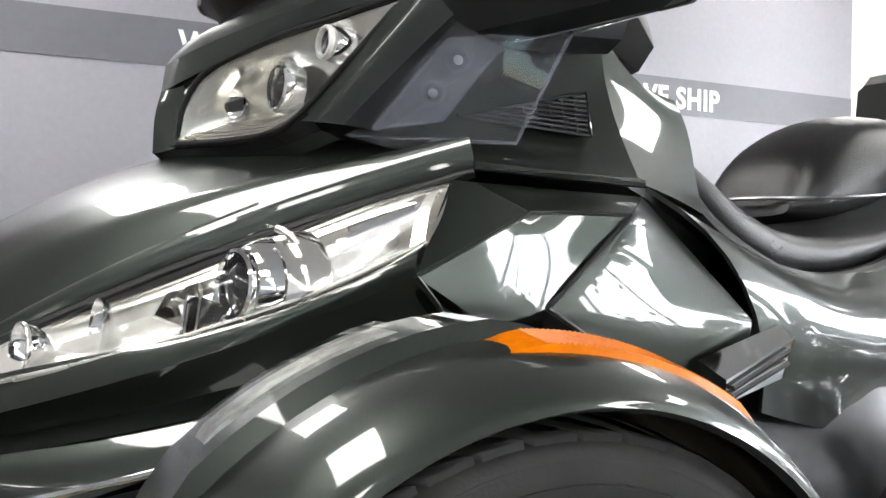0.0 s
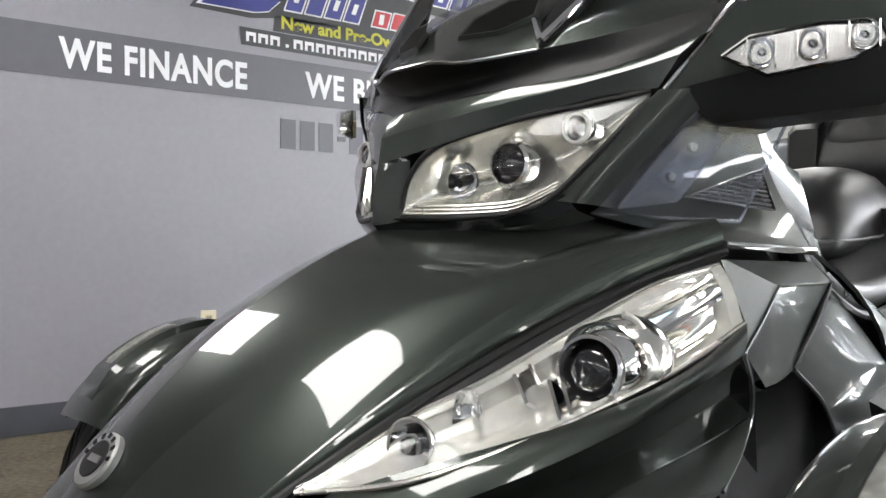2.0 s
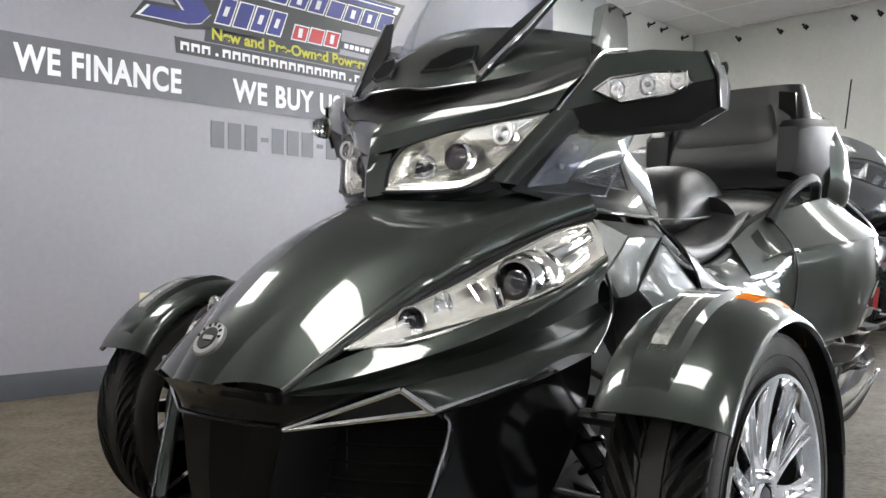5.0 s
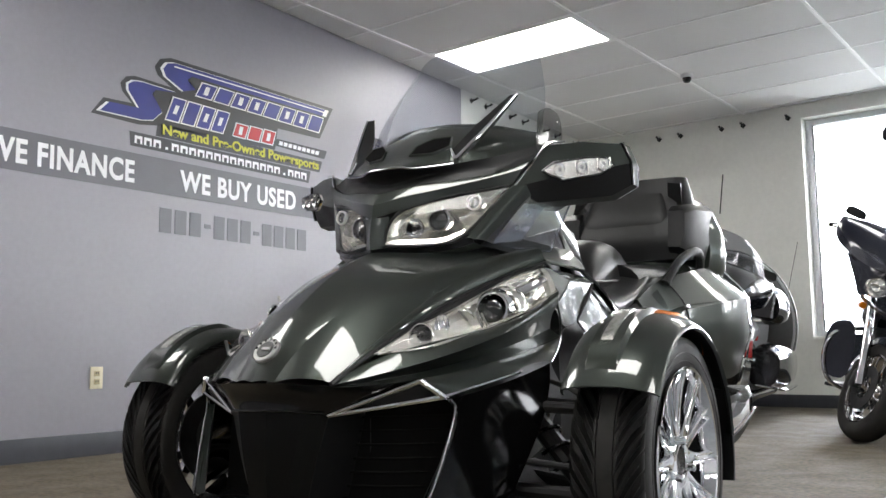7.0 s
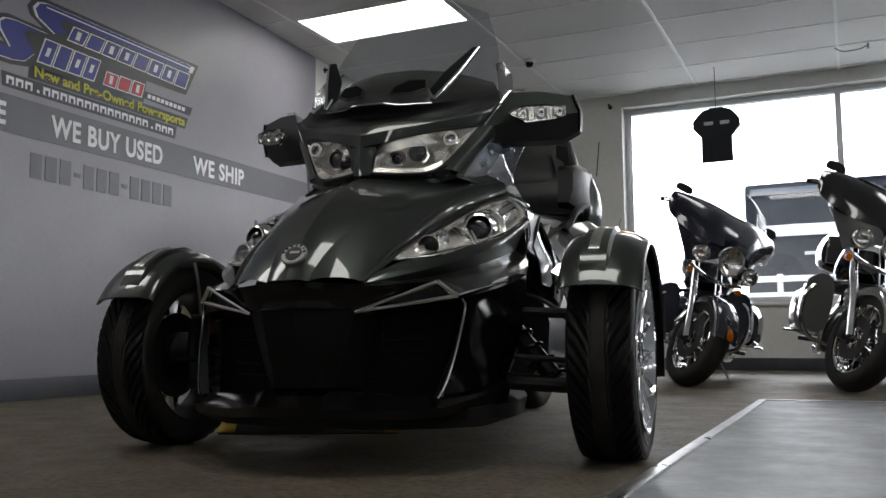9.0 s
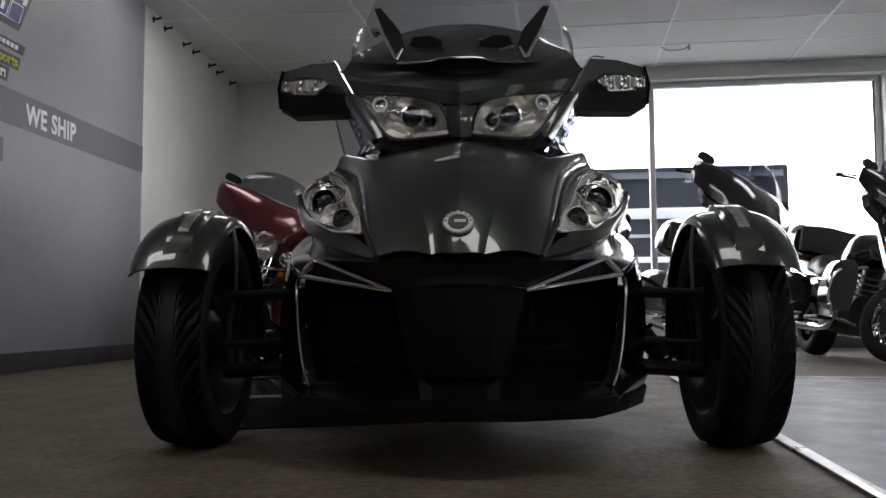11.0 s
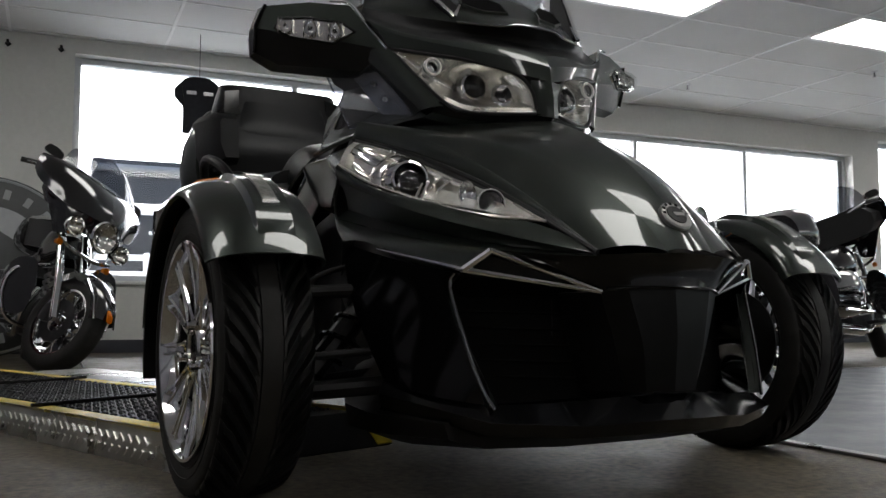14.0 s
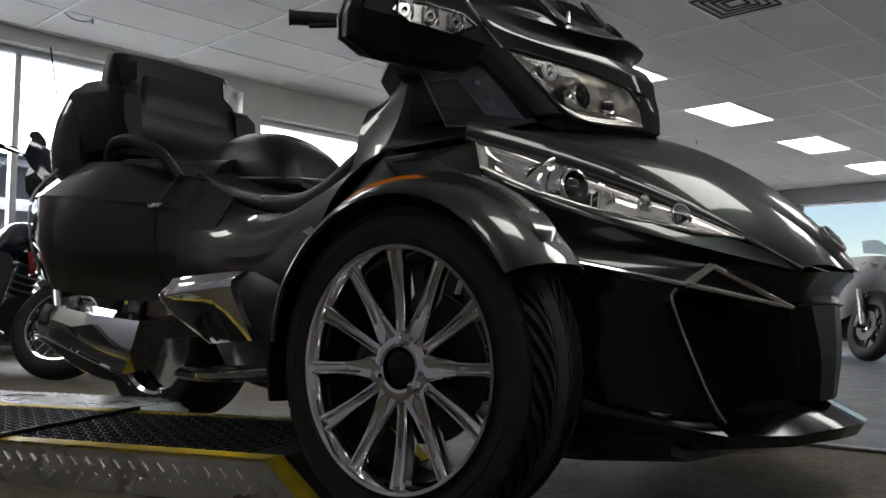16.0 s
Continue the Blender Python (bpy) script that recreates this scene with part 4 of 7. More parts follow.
both("bumper_blade", loft([[(0.374, -0.282, 0.392), (0.366, -0.270, 0.392), (0.372, -0.262, 0.392)], [(0.359, -0.318, 0.285), (0.346, -0.306, 0.285), (0.354, -0.292, 0.285)], [(0.335, -0.356, 0.182), (0.312, -0.345, 0.182), (0.332, -0.328, 0.182)]]), BODY, trike, "polished upright blade beside the grille", 50)
BRIGHT_EDGE = paint("bright_metal_edge", (0.34, 0.34, 0.35), 0.16, metal=1.0, rough_var=0.05)
both("blade_edge", tube(curve_points([(0.3695, -0.292, 0.418), (0.3745, -0.285, 0.392), (0.3605, -0.3195, 0.285), (0.345, -0.345, 0.215), (0.330, -0.3625, 0.180)], 4), 0.0036, 8), BRIGHT_EDGE, trike, "bright edge of the blade")
lip_in = [(0, -0.44, 0.200), (0.10, -0.425, 0.198), (0.20, -0.385, 0.188), (0.328, -0.335, 0.184), (0.436, -0.135, 0.219)]
lip_out = [(0, -0.512, 0.163), (0.085, -0.50, 0.162), (0.195, -0.445, 0.152), (0.342, -0.372, 0.158), (0.450, -0.145, 0.196)]
lip_btm = [(0, -0.495, 0.138), (0.085, -0.484, 0.137), (0.195, -0.432, 0.130), (0.335, -0.358, 0.134), (0.440, -0.135, 0.17)]
splitter = Form()
for f in (patch([lip_in, lip_out], 4, 3, smooth_u=False), patch([lip_out, lip_btm], 4, 2, smooth_u=False), patch([lip_btm, [(0, -0.30, 0.125), (0.08, -0.30, 0.122), (0.18, -0.28, 0.115), (0.30, -0.22, 0.115), (0.41, -0.05, 0.14)]], 4, 2, smooth_u=False)):
    splitter.join(f).join(f.mirrored())
part("splitter", splitter, BLACK_GLOSS, trike, "gloss black front splitter lip", angle=15)
part("radiator_tray", rounded_loft([[(-0.30, -0.28, 0.10), (0.30, -0.28, 0.10), (0.32, -0.28, 0.17), (-0.32, -0.28, 0.17)], [(-0.36, 0.0, 0.09), (0.36, 0.0, 0.09), (0.38, 0.0, 0.2), (-0.38, 0.0, 0.2)], [(-0.2, 0.35, 0.12), (0.2, 0.35, 0.12), (0.22, 0.35, 0.3), (-0.22, 0.35, 0.3)]], 3, 3), BLACK_PLASTIC, trike, "black under-tray")
core = rounded_loft([[(-0.12, -0.30, 0.2), (0.12, -0.30, 0.2), (0.14, -0.30, 0.42), (-0.14, -0.30, 0.42)], [(-0.28, -0.05, 0.18), (0.28, -0.05, 0.18), (0.30, -0.05, 0.58), (-0.30, -0.05, 0.58)], [(-0.26, 0.3, 0.18), (0.26, 0.3, 0.18), (0.27, 0.3, 0.66), (-0.27, 0.3, 0.66)], [(-0.24, 0.7, 0.2), (0.24, 0.7, 0.2), (0.25, 0.7, 0.6), (-0.25, 0.7, 0.6)]], 4, 4)
part("frame_core", core, BLACK_PLASTIC, trike, "dark frame and engine behind the panels")

# suspension
for name, pts, r, mat in (("upper_arm", [(0.28, -0.06, 0.40), (0.60, 0.0, 0.385)], 0.014, BLACK_PLASTIC), ("upper_arm", [(0.28, 0.12, 0.40), (0.60, 0.04, 0.385)], 0.014, BLACK_PLASTIC),
                          ("lower_arm", [(0.26, -0.10, 0.215), (0.61, 0.0, 0.19)], 0.019, BLACK_PLASTIC), ("lower_arm", [(0.26, 0.16, 0.215), (0.61, 0.05, 0.19)], 0.019, BLACK_PLASTIC),
                          ("shock", [(0.34, 0.03, 0.43), (0.42, 0.03, 0.34), (0.53, 0.03, 0.21)], 0.026, BLACK_PLASTIC), ("tie_rod", [(0.25, -0.12, 0.29), (0.61, -0.07, 0.26)], 0.008, BLACK_PLASTIC),
                          ("knuckle", [(0.60, 0.02, 0.40), (0.615, 0.02, 0.29), (0.605, 0.02, 0.18)], 0.024, BLACK_PLASTIC), ("fender_stay", [(0.60, 0.03, 0.40), (0.592, 0.0, 0.5), (0.60, -0.02, 0.585)], 0.005, STEEL),
                          ("brake_hose", [(0.40, 0.1, 0.45), (0.50, 0.06, 0.42), (0.58, 0.08, 0.34), (0.60, 0.1, 0.25)], 0.006, RUBBER)):
    both(name, tube(curve_points(pts, 4), r, 10), mat, trike)
both("spring", tube([(0.34 + 0.19 * t + 0.0 + 0.034 * math.cos(t * 38) * 0.76, 0.03 + 0.034 * math.sin(t * 38), 0.43 - 0.22 * t + 0.034 * math.cos(t * 38) * 0.65) for t in [k / 80 for k in range(81)]], 0.0055, 6), BLACK_GLOSS, trike, "coil spring")

# upper fairing with the twin upper lamps
up_top = [(0.030, -0.068, 0.800), (0.038, -0.060, 0.845), (0.070, -0.036, 0.886), (0.150, 0.022, 0.916), (0.225, 0.078, 0.934), (0.290, 0.128, 0.950)]
up_low = [(0.030, -0.068, 0.796), (0.070, -0.048, 0.795), (0.120, -0.018, 0.796), (0.165, 0.012, 0.802), (0.205, 0.042, 0.825), (0.289, 0.128, 0.947)]
up_mid = mid_row(up_top, up_low, (0.006, -0.014, 0.002))
up_mid[0], up_mid[-1] = (0.030, -0.070, 0.798), (0.290, 0.127, 0.949)
UPIN = Vector((-0.45, 0.88, -0.08)).normalized()
UAIM = Vector((0.12, -0.99, 0.05)).normalized()
UPROJ, USMALL = Vector((0.129, 0.048, 0.864)) + UAIM * 0.008, Vector((0.218, 0.090, 0.905)) + UAIM * 0.014
up_lens = patch([up_top, up_mid, up_low], 6, 6)
up_back = patch([[tuple(Vector(p) + UPIN * 0.004) for p in up_top], [tuple(Vector(p) + UPIN * d) for p, d in zip(up_mid, (0.004, 0.05, 0.085, 0.085, 0.05, 0.004))], [tuple(Vector(p) + UPIN * 0.004) for p in up_low]], 5, 6)
for flip in (False, True):
    pick = lambda f: f.mirrored() if flip else f
    ul = part("upper_lamp", pick(up_back), UPPER_BACK, trike, "clear upper fog lamp with satin reflector")
    part("lens", pick(up_lens), LENS, ul).visible_shadow = False
    for c, r in ((UPROJ, 0.026), (USMALL, 0.017)):
        fm = Matrix.Translation(c) @ frame_of(UAIM).to_4x4()
        part("projector_barrel", pick(lathe([(r * 1.25, -0.02), (r * 1.3, 0.0), (r * 1.22, 0.006), (r * 1.05, 0.008), (r * 1.0, 0.0), (r * 0.95, -0.015)], 36, "z").moved(fm)), CHROME, ul)
        part("projector_shade", pick(disc(c - UAIM * 0.012, UAIM, r, 0.006, 28)), BLACK_GLOSS if r > 0.02 else REFLECTOR, ul)
        part("projector_lens", pick(lathe([(r * 0.93, -0.006), (r * 0.9, 0.0), (r * 0.65, 0.007), (0.0, 0.011)], 28, "z").moved(fm)), DARK_LENS if r > 0.02 else BULB_GLASS, ul)
    part("lamp_ring", pick(ring(USMALL + UAIM * 0.012, UAIM, 0.0165, 0.0208, 0.006)), SIGNAL_SILVER, ul, "pale ring round the small lamp")
    part("reflector_bowl", pick(lathe([(0.026, 0.0), (0.022, -0.01), (0.012, -0.018), (0.0, -0.02)], 28, "z").moved(Matrix.Translation((0.082, -0.005, 0.842)) @ frame_of(UAIM).to_4x4())), CHROME, ul)
    part("bulb", pick(tube([(0.084, 0.005, 0.846), (0.088, -0.018, 0.838)], [0.009, 0.007], 12)), DARK_METAL, ul)
    for k in range(3):
        part("lamp_step", pick(tube(curve_points([tuple(Vector(p) + UPIN * (0.004 + 0.007 * k) + Vector((0, 0, 0.006 * k + 0.002))) for p in up_low[:5]], 4), 0.0025, 6)), REFLECTOR_SATIN, ul)
    part("gasket", pick(tube(curve_points([tuple(Vector(p) - UPIN * 0.001 + Vector((0, 0, 0.003))) for p in up_top], 5), 0.004, 8).join(tube(curve_points([tuple(Vector(p) - UPIN * 0.001 + Vector((0, 0, -0.004))) for p in up_low], 5), 0.004, 8))), BLACK_PLASTIC, ul)

brow_low = [(0, -0.084, 0.865), (0.040, -0.064, 0.868), (0.074, -0.040, 0.893), (0.150, 0.020, 0.922), (0.225, 0.076, 0.940), (0.300, 0.130, 0.956)]
brow_top = [(0, -0.056, 0.932), (0.050, -0.036, 0.942), (0.100, -0.006, 0.955), (0.170, 0.040, 0.966), (0.250, 0.100, 0.985), (0.352, 0.175, 1.035)]
brow_mid = mid_row(brow_low, brow_top, (0.0, -0.0078, 0.0050), 0.46)
brow = fair_patch([brow_low, brow_mid], 5, 3).join(fair_patch([brow_mid, mid_row(brow_mid, brow_top, (0, -0.0006, 0.0004)), brow_top], 5, 4))
part("upper_fairing", Form().join(brow).join(brow.mirrored()), BODY, trike, "gloss dark upper fairing brow", angle=20)
nose_up = patch([[(0, -0.094, 0.782), (0.016, -0.083, 0.784), (0.030, -0.070, 0.788)], [(0, -0.092, 0.83), (0.018, -0.078, 0.832), (0.037, -0.062, 0.838)], [(0, -0.084, 0.866), (0.022, -0.073, 0.867), (0.041, -0.063, 0.869)]], 3, 4)
part("fairing_nose", Form().join(nose_up).join(nose_up.mirrored()), BODY, trike, angle=20)
chin_a = [(0, -0.095, 0.784), (0.030, -0.072, 0.792), (0.070, -0.050, 0.790), (0.120, -0.020, 0.790), (0.170, 0.012, 0.797), (0.215, 0.045, 0.822)]
chin_b = [(0, -0.078, 0.770), (0.030, -0.062, 0.773), (0.070, -0.040, 0.773), (0.120, -0.008, 0.775), (0.175, 0.025, 0.782), (0.225, 0.060, 0.800)]
chin = patch([chin_a, chin_b], 4, 3)
part("fairing_chin", Form().join(chin).join(chin.mirrored()), BLACK_GLOSS, trike, "gloss black strip under the upper lamps", angle=20)
chin_l = patch([chin_b, [(0, -0.05, 0.752), (0.04, -0.035, 0.752), (0.09, -0.01, 0.757), (0.14, 0.02, 0.765), (0.19, 0.05, 0.775), (0.24, 0.08, 0.79)]], 4, 2)
part("fairing_base", Form().join(chin_l).join(chin_l.mirrored()), BODY, trike, angle=20)
cheek_in = [(0.205, 0.040, 0.812), (0.216, 0.052, 0.832), (0.255, 0.090, 0.890), (0.300, 0.131, 0.954)]
cheek_out = [(0.246, 0.080, 0.806), (0.262, 0.100, 0.832), (0.300, 0.145, 0.890), (0.345, 0.200, 0.955)]
both("fairing_cheek", patch([cheek_in, mid_row(cheek_in, cheek_out, (0.006, -0.008, 0)), cheek_out], 4, 4), BODY, trike, "gloss fairing cheek beside the upper lamp", 20)
both("cheek_side", patch([cheek_out, [(0.235, 0.20, 0.80), (0.245, 0.22, 0.835), (0.262, 0.25, 0.89), (0.29, 0.29, 0.955)], [(0.20, 0.40, 0.81), (0.20, 0.42, 0.85), (0.21, 0.45, 0.90), (0.22, 0.47, 0.96)]], 4, 4), BLACK_PLASTIC, trike, "black inner fairing side", 20)

# dark screen base with scoop, vents and fins
scoop_low = [(0, -0.052, 0.934), (0.05, -0.030, 0.944), (0.10, 0.0, 0.957), (0.17, 0.045, 0.968), (0.25, 0.105, 0.987), (0.345, 0.185, 1.03)]
scoop_in = [(0, -0.006, 0.966), (0.05, 0.004, 0.974), (0.10, 0.025, 0.985), (0.17, 0.06, 0.995), (0.25, 0.12, 1.01), (0.335, 0.21, 1.05)]
scoop_top = [(0, -0.030, 1.004), (0.05, -0.026, 1.004), (0.088, -0.010, 1.000), (0.17, 0.045, 1.012), (0.25, 0.12, 1.035), (0.325, 0.225, 1.075)]
base_r1 = [(0, 0.03, 1.045), (0.05, 0.033, 1.045), (0.10, 0.045, 1.045), (0.17, 0.075, 1.050), (0.24, 0.14, 1.065), (0.315, 0.245, 1.095)]
base_r2 = [(0, 0.105, 1.110), (0.05, 0.107, 1.110), (0.10, 0.118, 1.108), (0.17, 0.145, 1.105), (0.23, 0.19, 1.108), (0.30, 0.275, 1.118)]
base_r3 = [(0, 0.20, 1.170), (0.05, 0.202, 1.170), (0.10, 0.21, 1.166), (0.17, 0.23, 1.158), (0.225, 0.26, 1.148), (0.285, 0.32, 1.138)]
scoop = patch([scoop_low, scoop_in, scoop_top], 4, 4)
part("scoop", Form().join(scoop).join(scoop.mirrored()), BLACK_PLASTIC, trike, "dark air scoop under the screen", angle=30)
base = patch([scoop_top, base_r1, base_r2, base_r3], 4, 4)
part("screen_base", Form().join(base).join(base.mirrored()), BODY, trike, "gloss dark screen base panel", angle=30)
# body-coloured lip given pale metal, so its highlight is in the colour
part("scoop_edge", tube(curve_points([(-x, y, z) for x, y, z in scoop_top[3:0:-1]] + scoop_top[:4], 4), 0.0032, 8), BRIGHT_EDGE, trike, "lip of the air scoop, its highlight put in as pale metal")
VC = Vector((0.096, 0.062, 1.074))
grown = lambda pts, k, push: [tuple(VC + (Vector(p) - VC) * k + Vector((0, -0.5, 0.85)) * push) for p in pts]
VENT = [(0.056, 0.032, 1.052), (0.102, 0.046, 1.052), (0.134, 0.070, 1.068), (0.126, 0.090, 1.094), (0.088, 0.080, 1.094), (0.060, 0.052, 1.074)]
both("air_vent", loft([grown(VENT, 1.34, -0.003), grown(VENT, 1.28, 0.003), grown(VENT, 1.20, 0.0025), grown(VENT, 1.12, -0.010)], False), BODY, trike, "hexagonal air vent frame", 20)
# near-black plate stands in for the shade inside the open vent
both("vent_hole", plate(grown(VENT, 1.19, 0.0014), 0.002, (0, -0.5, 0.85)), paint("vent_shade_black", (0.002, 0.002, 0.002), 0.9, spec=0.1), trike)
both("screen_fin", loft([[(0.174, 0.050, 1.024), (0.150, 0.076, 1.060), (0.156, 0.088, 1.056), (0.180, 0.064, 1.022)], [(0.222, 0.150, 1.135), (0.176, 0.158, 1.142), (0.182, 0.170, 1.138), (0.228, 0.164, 1.132)], [(0.259, 0.238, 1.234), (0.238, 0.242, 1.236), (0.240, 0.248, 1.234), (0.262, 0.246, 1.232)]]), BLACK_GLOSS, trike, "dark fin beside the screen", 25)
both("fin_trim", tube([(0.176, 0.046, 1.024), (0.224, 0.147, 1.133), (0.260, 0.236, 1.234)], [0.006, 0.0045, 0.003], 8).join(tube([(0.176, 0.046, 1.024), (0.158, 0.052, 1.056)], [0.006, 0.003], 8)), CHROME, trike, "chrome edge of the fin")
screen_rows = [[(-0.30, 0.30, 1.115), (-0.17, 0.17, 1.10), (0, 0.125, 1.105), (0.17, 0.17, 1.10), (0.30, 0.30, 1.115)],
               [(-0.29, 0.36, 1.25), (-0.17, 0.28, 1.26), (0, 0.25, 1.265), (0.17, 0.28, 1.26), (0.29, 0.36, 1.25)],
               [(-0.23, 0.45, 1.42), (-0.13, 0.40, 1.455), (0, 0.385, 1.465), (0.13, 0.40, 1.455), (0.23, 0.45, 1.42)]]
part("windscreen", patch(screen_rows, 5, 6, 0.004), film("screen_film", (0.93, 0.95, 0.97), 0.93), trike, "tall clear windscreen").visible_shadow = False
defl = patch([[(0.325, 0.235, 1.08), (0.335, 0.30, 1.09), (0.335, 0.37, 1.10)], [(0.318, 0.25, 1.14), (0.326, 0.31, 1.16), (0.328, 0.38, 1.17)], [(0.30, 0.29, 1.19), (0.308, 0.34, 1.21), (0.312, 0.39, 1.205)]], 4, 4, 0.003)
for ob in both("side_deflector", defl, SMOKE, trike, "smoked clear side deflector"):
    ob.visible_shadow = False
both("inner_cowl", patch([[(0.345, 0.185, 1.028), (0.35, 0.27, 1.05), (0.34, 0.40, 1.05)], [(0.30, 0.25, 1.10), (0.30, 0.33, 1.11), (0.28, 0.45, 1.10)], [(0.24, 0.28, 1.145), (0.22, 0.38, 1.15), (0.20, 0.47, 1.14)]], 4, 4, 0.004), BLACK_PLASTIC, trike, "dark inner cowl")
part("dash", rounded_loft([[(-0.26, 0.30, 0.98), (0.26, 0.30, 0.98), (0.24, 0.30, 1.14), (-0.24, 0.30, 1.14)], [(-0.25, 0.45, 0.95), (0.25, 0.45, 0.95), (0.22, 0.45, 1.12), (-0.22, 0.45, 1.12)], [(-0.2, 0.56, 0.93), (0.2, 0.56, 0.93), (0.17, 0.56, 1.03), (-0.17, 0.56, 1.03)]], 3, 3), BLACK_PLASTIC, trike, "dashboard housing")

# mirrors with turn signals
m_front = [(0.305, 0.140, 0.952), (0.368, 0.205, 1.066), (0.450, 0.252, 1.074), (0.540, 0.305, 1.066), (0.556, 0.322, 1.015), (0.552, 0.340, 0.962), (0.505, 0.305, 0.930), (0.335, 0.205, 0.914)]
m_mid = [(0.315, 0.22, 0.955), (0.370, 0.255, 1.064), (0.455, 0.295, 1.078), (0.546, 0.340, 1.068), (0.562, 0.355, 1.015), (0.556, 0.365, 0.958), (0.50, 0.340, 0.922), (0.325, 0.25, 0.906)]
m_back = [(0.33, 0.30, 0.965), (0.385, 0.31, 1.05), (0.46, 0.345, 1.062), (0.538, 0.380, 1.054), (0.550, 0.388, 1.01), (0.544, 0.392, 0.965), (0.495, 0.375, 0.935), (0.335, 0.32, 0.925)]
up = lambda r: [r[0], r[1], r[2], r[3], r[4], tuple(Vector(r[0]).lerp(Vector(r[4]), 0.5) + Vector((0, -0.004, 0.002)))]
dn = lambda r: [r[0], tuple(Vector(r[0]).lerp(Vector(r[4]), 0.5) + Vector((0, -0.004, 0.002))), r[4], r[5], r[6], r[7]]
sig = [(0.372, 0.158, 0.987), (0.398, 0.178, 1.010), (0.470, 0.222, 1.022), (0.523, 0.252, 1.020), (0.530, 0.260, 1.000), (0.500, 0.240, 0.978), (0.415, 0.190, 0.962)]
OUT, UPW = Vector((0.50, -0.86, 0.08)).normalized(), Vector((0, 0, 1))
ALONG = OUT.cross(UPW).normalized()
for flip in (False, True):
    pick = lambda f: f.mirrored() if flip else f
    mi = part("mirror", pick(loft([up(m_front), up(m_mid), up(m_back)])), BODY, trike, "gloss dark wing mirror with turn signal", angle=28)
    part("mirror_under", pick(loft([dn(m_front), dn(m_mid), dn(m_back)])), BLACK_PLASTIC, mi, "black lower mirror shell", angle=28)
    part("mirror_glass", pick(plate([(p[0], p[1] + 0.012, p[2]) for p in m_back], 0.008, (0, 1, 0))), CHROME, mi, "mirror glass")
    ts = part("turn_signal", pick(plate([tuple(Vector(p) + Vector((0.002, -0.003, 0))) for p in sig], 0.006, (0.45, -0.9, 0.1))), REFLECTOR, mi, "clear turn signal with three bulbs")
    part("lens", pick(loft([[tuple(Vector(p) + Vector((0.003, -0.004, 0))) for p in sig], [tuple(Vector(p).lerp(Vector((0.456, 0.214, 0.994)), 0.12) + Vector((0.012, -0.021, 0.002))) for p in sig]])), LENS, ts).visible_shadow = False
    for k in range(3):
        c = Vector((0.410, 0.185, 0.988)).lerp(Vector((0.507, 0.246, 1.003)), k / 2) + OUT * 0.005
        part("chamber", pick(lathe([(0.019, 0.010), (0.0175, 0.004), (0.013, -0.001), (0.006, -0.003), (0.0, -0.0034)], 24, "z").moved(Matrix.Translation(c) @ frame_of(OUT).to_4x4() @ Matrix.Diagonal((0.85, 1.0, 1.0, 1.0)))), CHROME, ts, "chrome signal chamber")
        part("bulb", pick(lathe([(0.006, -0.002), (0.006, 0.007), (0.0035, 0.011), (0.0, 0.012)], 16, "z").moved(Matrix.Translation(c) @ frame_of(OUT).to_4x4())), BULB_GLASS, ts)
        for d in (-0.0165, 0.0165):
            e = c + ALONG * d
            part("divider", pick(plate([e + UPW * 0.016 + OUT * 0.012, e - UPW * 0.016 + OUT * 0.012, e - UPW * 0.018, e + UPW * 0.018], 0.0016)), REFLECTOR, ts)
    part("signal_rim", pick(tube([tuple(Vector(p) + Vector((0.003, -0.005, 0))) for p in sig + sig[:1]], 0.0026, 6)), BLACK_GLOSS, ts, "dark rim of the turn signal")
    part("mirror_trim", pick(tube(curve_points([(0.304, 0.136, 0.954), (0.337, 0.168, 1.012), (0.368, 0.200, 1.068), (0.41, 0.225, 1.075)], 4), 0.0028, 6)), CHROME, mi, "thin chrome mirror edge")
    part("mirror_cap", pick(tube([(0.540, 0.30, 1.068), (0.557, 0.318, 1.02), (0.554, 0.336, 0.96)], 0.0045, 6)), BLACK_GLOSS, mi)
    part("mirror_arm", pick(rounded_loft([[(0.24, 0.16, 0.93), (0.31, 0.15, 0.945), (0.33, 0.2, 1.02), (0.26, 0.2, 1.0)], [(0.24, 0.3, 0.93), (0.32, 0.3, 0.93), (0.34, 0.32, 1.03), (0.26, 0.3, 1.03)], [(0.22, 0.44, 0.93), (0.31, 0.44, 0.94), (0.32, 0.44, 1.02), (0.24, 0.44, 1.04)]], 3, 3)), BLACK_PLASTIC, mi)

# clear wind vanes and the vented side of the cowl
VANE_Q = [(0.226, 0.096, 0.796), (0.300, 0.165, 0.936), (0.378, 0.311, 0.918), (0.340, 0.260, 0.788)]
vq = lambda a, b: tuple(Vector(VANE_Q[0]).lerp(Vector(VANE_Q[1]), b).lerp(Vector(VANE_Q[3]).lerp(Vector(VANE_Q[2]), b), a))
VN = (Vector(VANE_Q[2]) - Vector(VANE_Q[0])).cross(Vector(VANE_Q[1]) - Vector(VANE_Q[3])).normalized()
lift = lambda p, d: tuple(Vector(p) + VN * d)
MESH_Q = [Vector((0.280, 0.215, 0.824)), Vector((0.324, 0.380, 0.808)), Vector((0.297, 0.392, 0.868))]
mesh_at = lambda a, b: MESH_Q[0] + (MESH_Q[1] - MESH_Q[0]) * a + (MESH_Q[2] - MESH_Q[0]) * b
PANEL_Q = [(0.246, 0.119, 0.805), (0.299, 0.187, 0.911), (0.335, 0.252, 0.914), (0.287, 0.190, 0.815)]
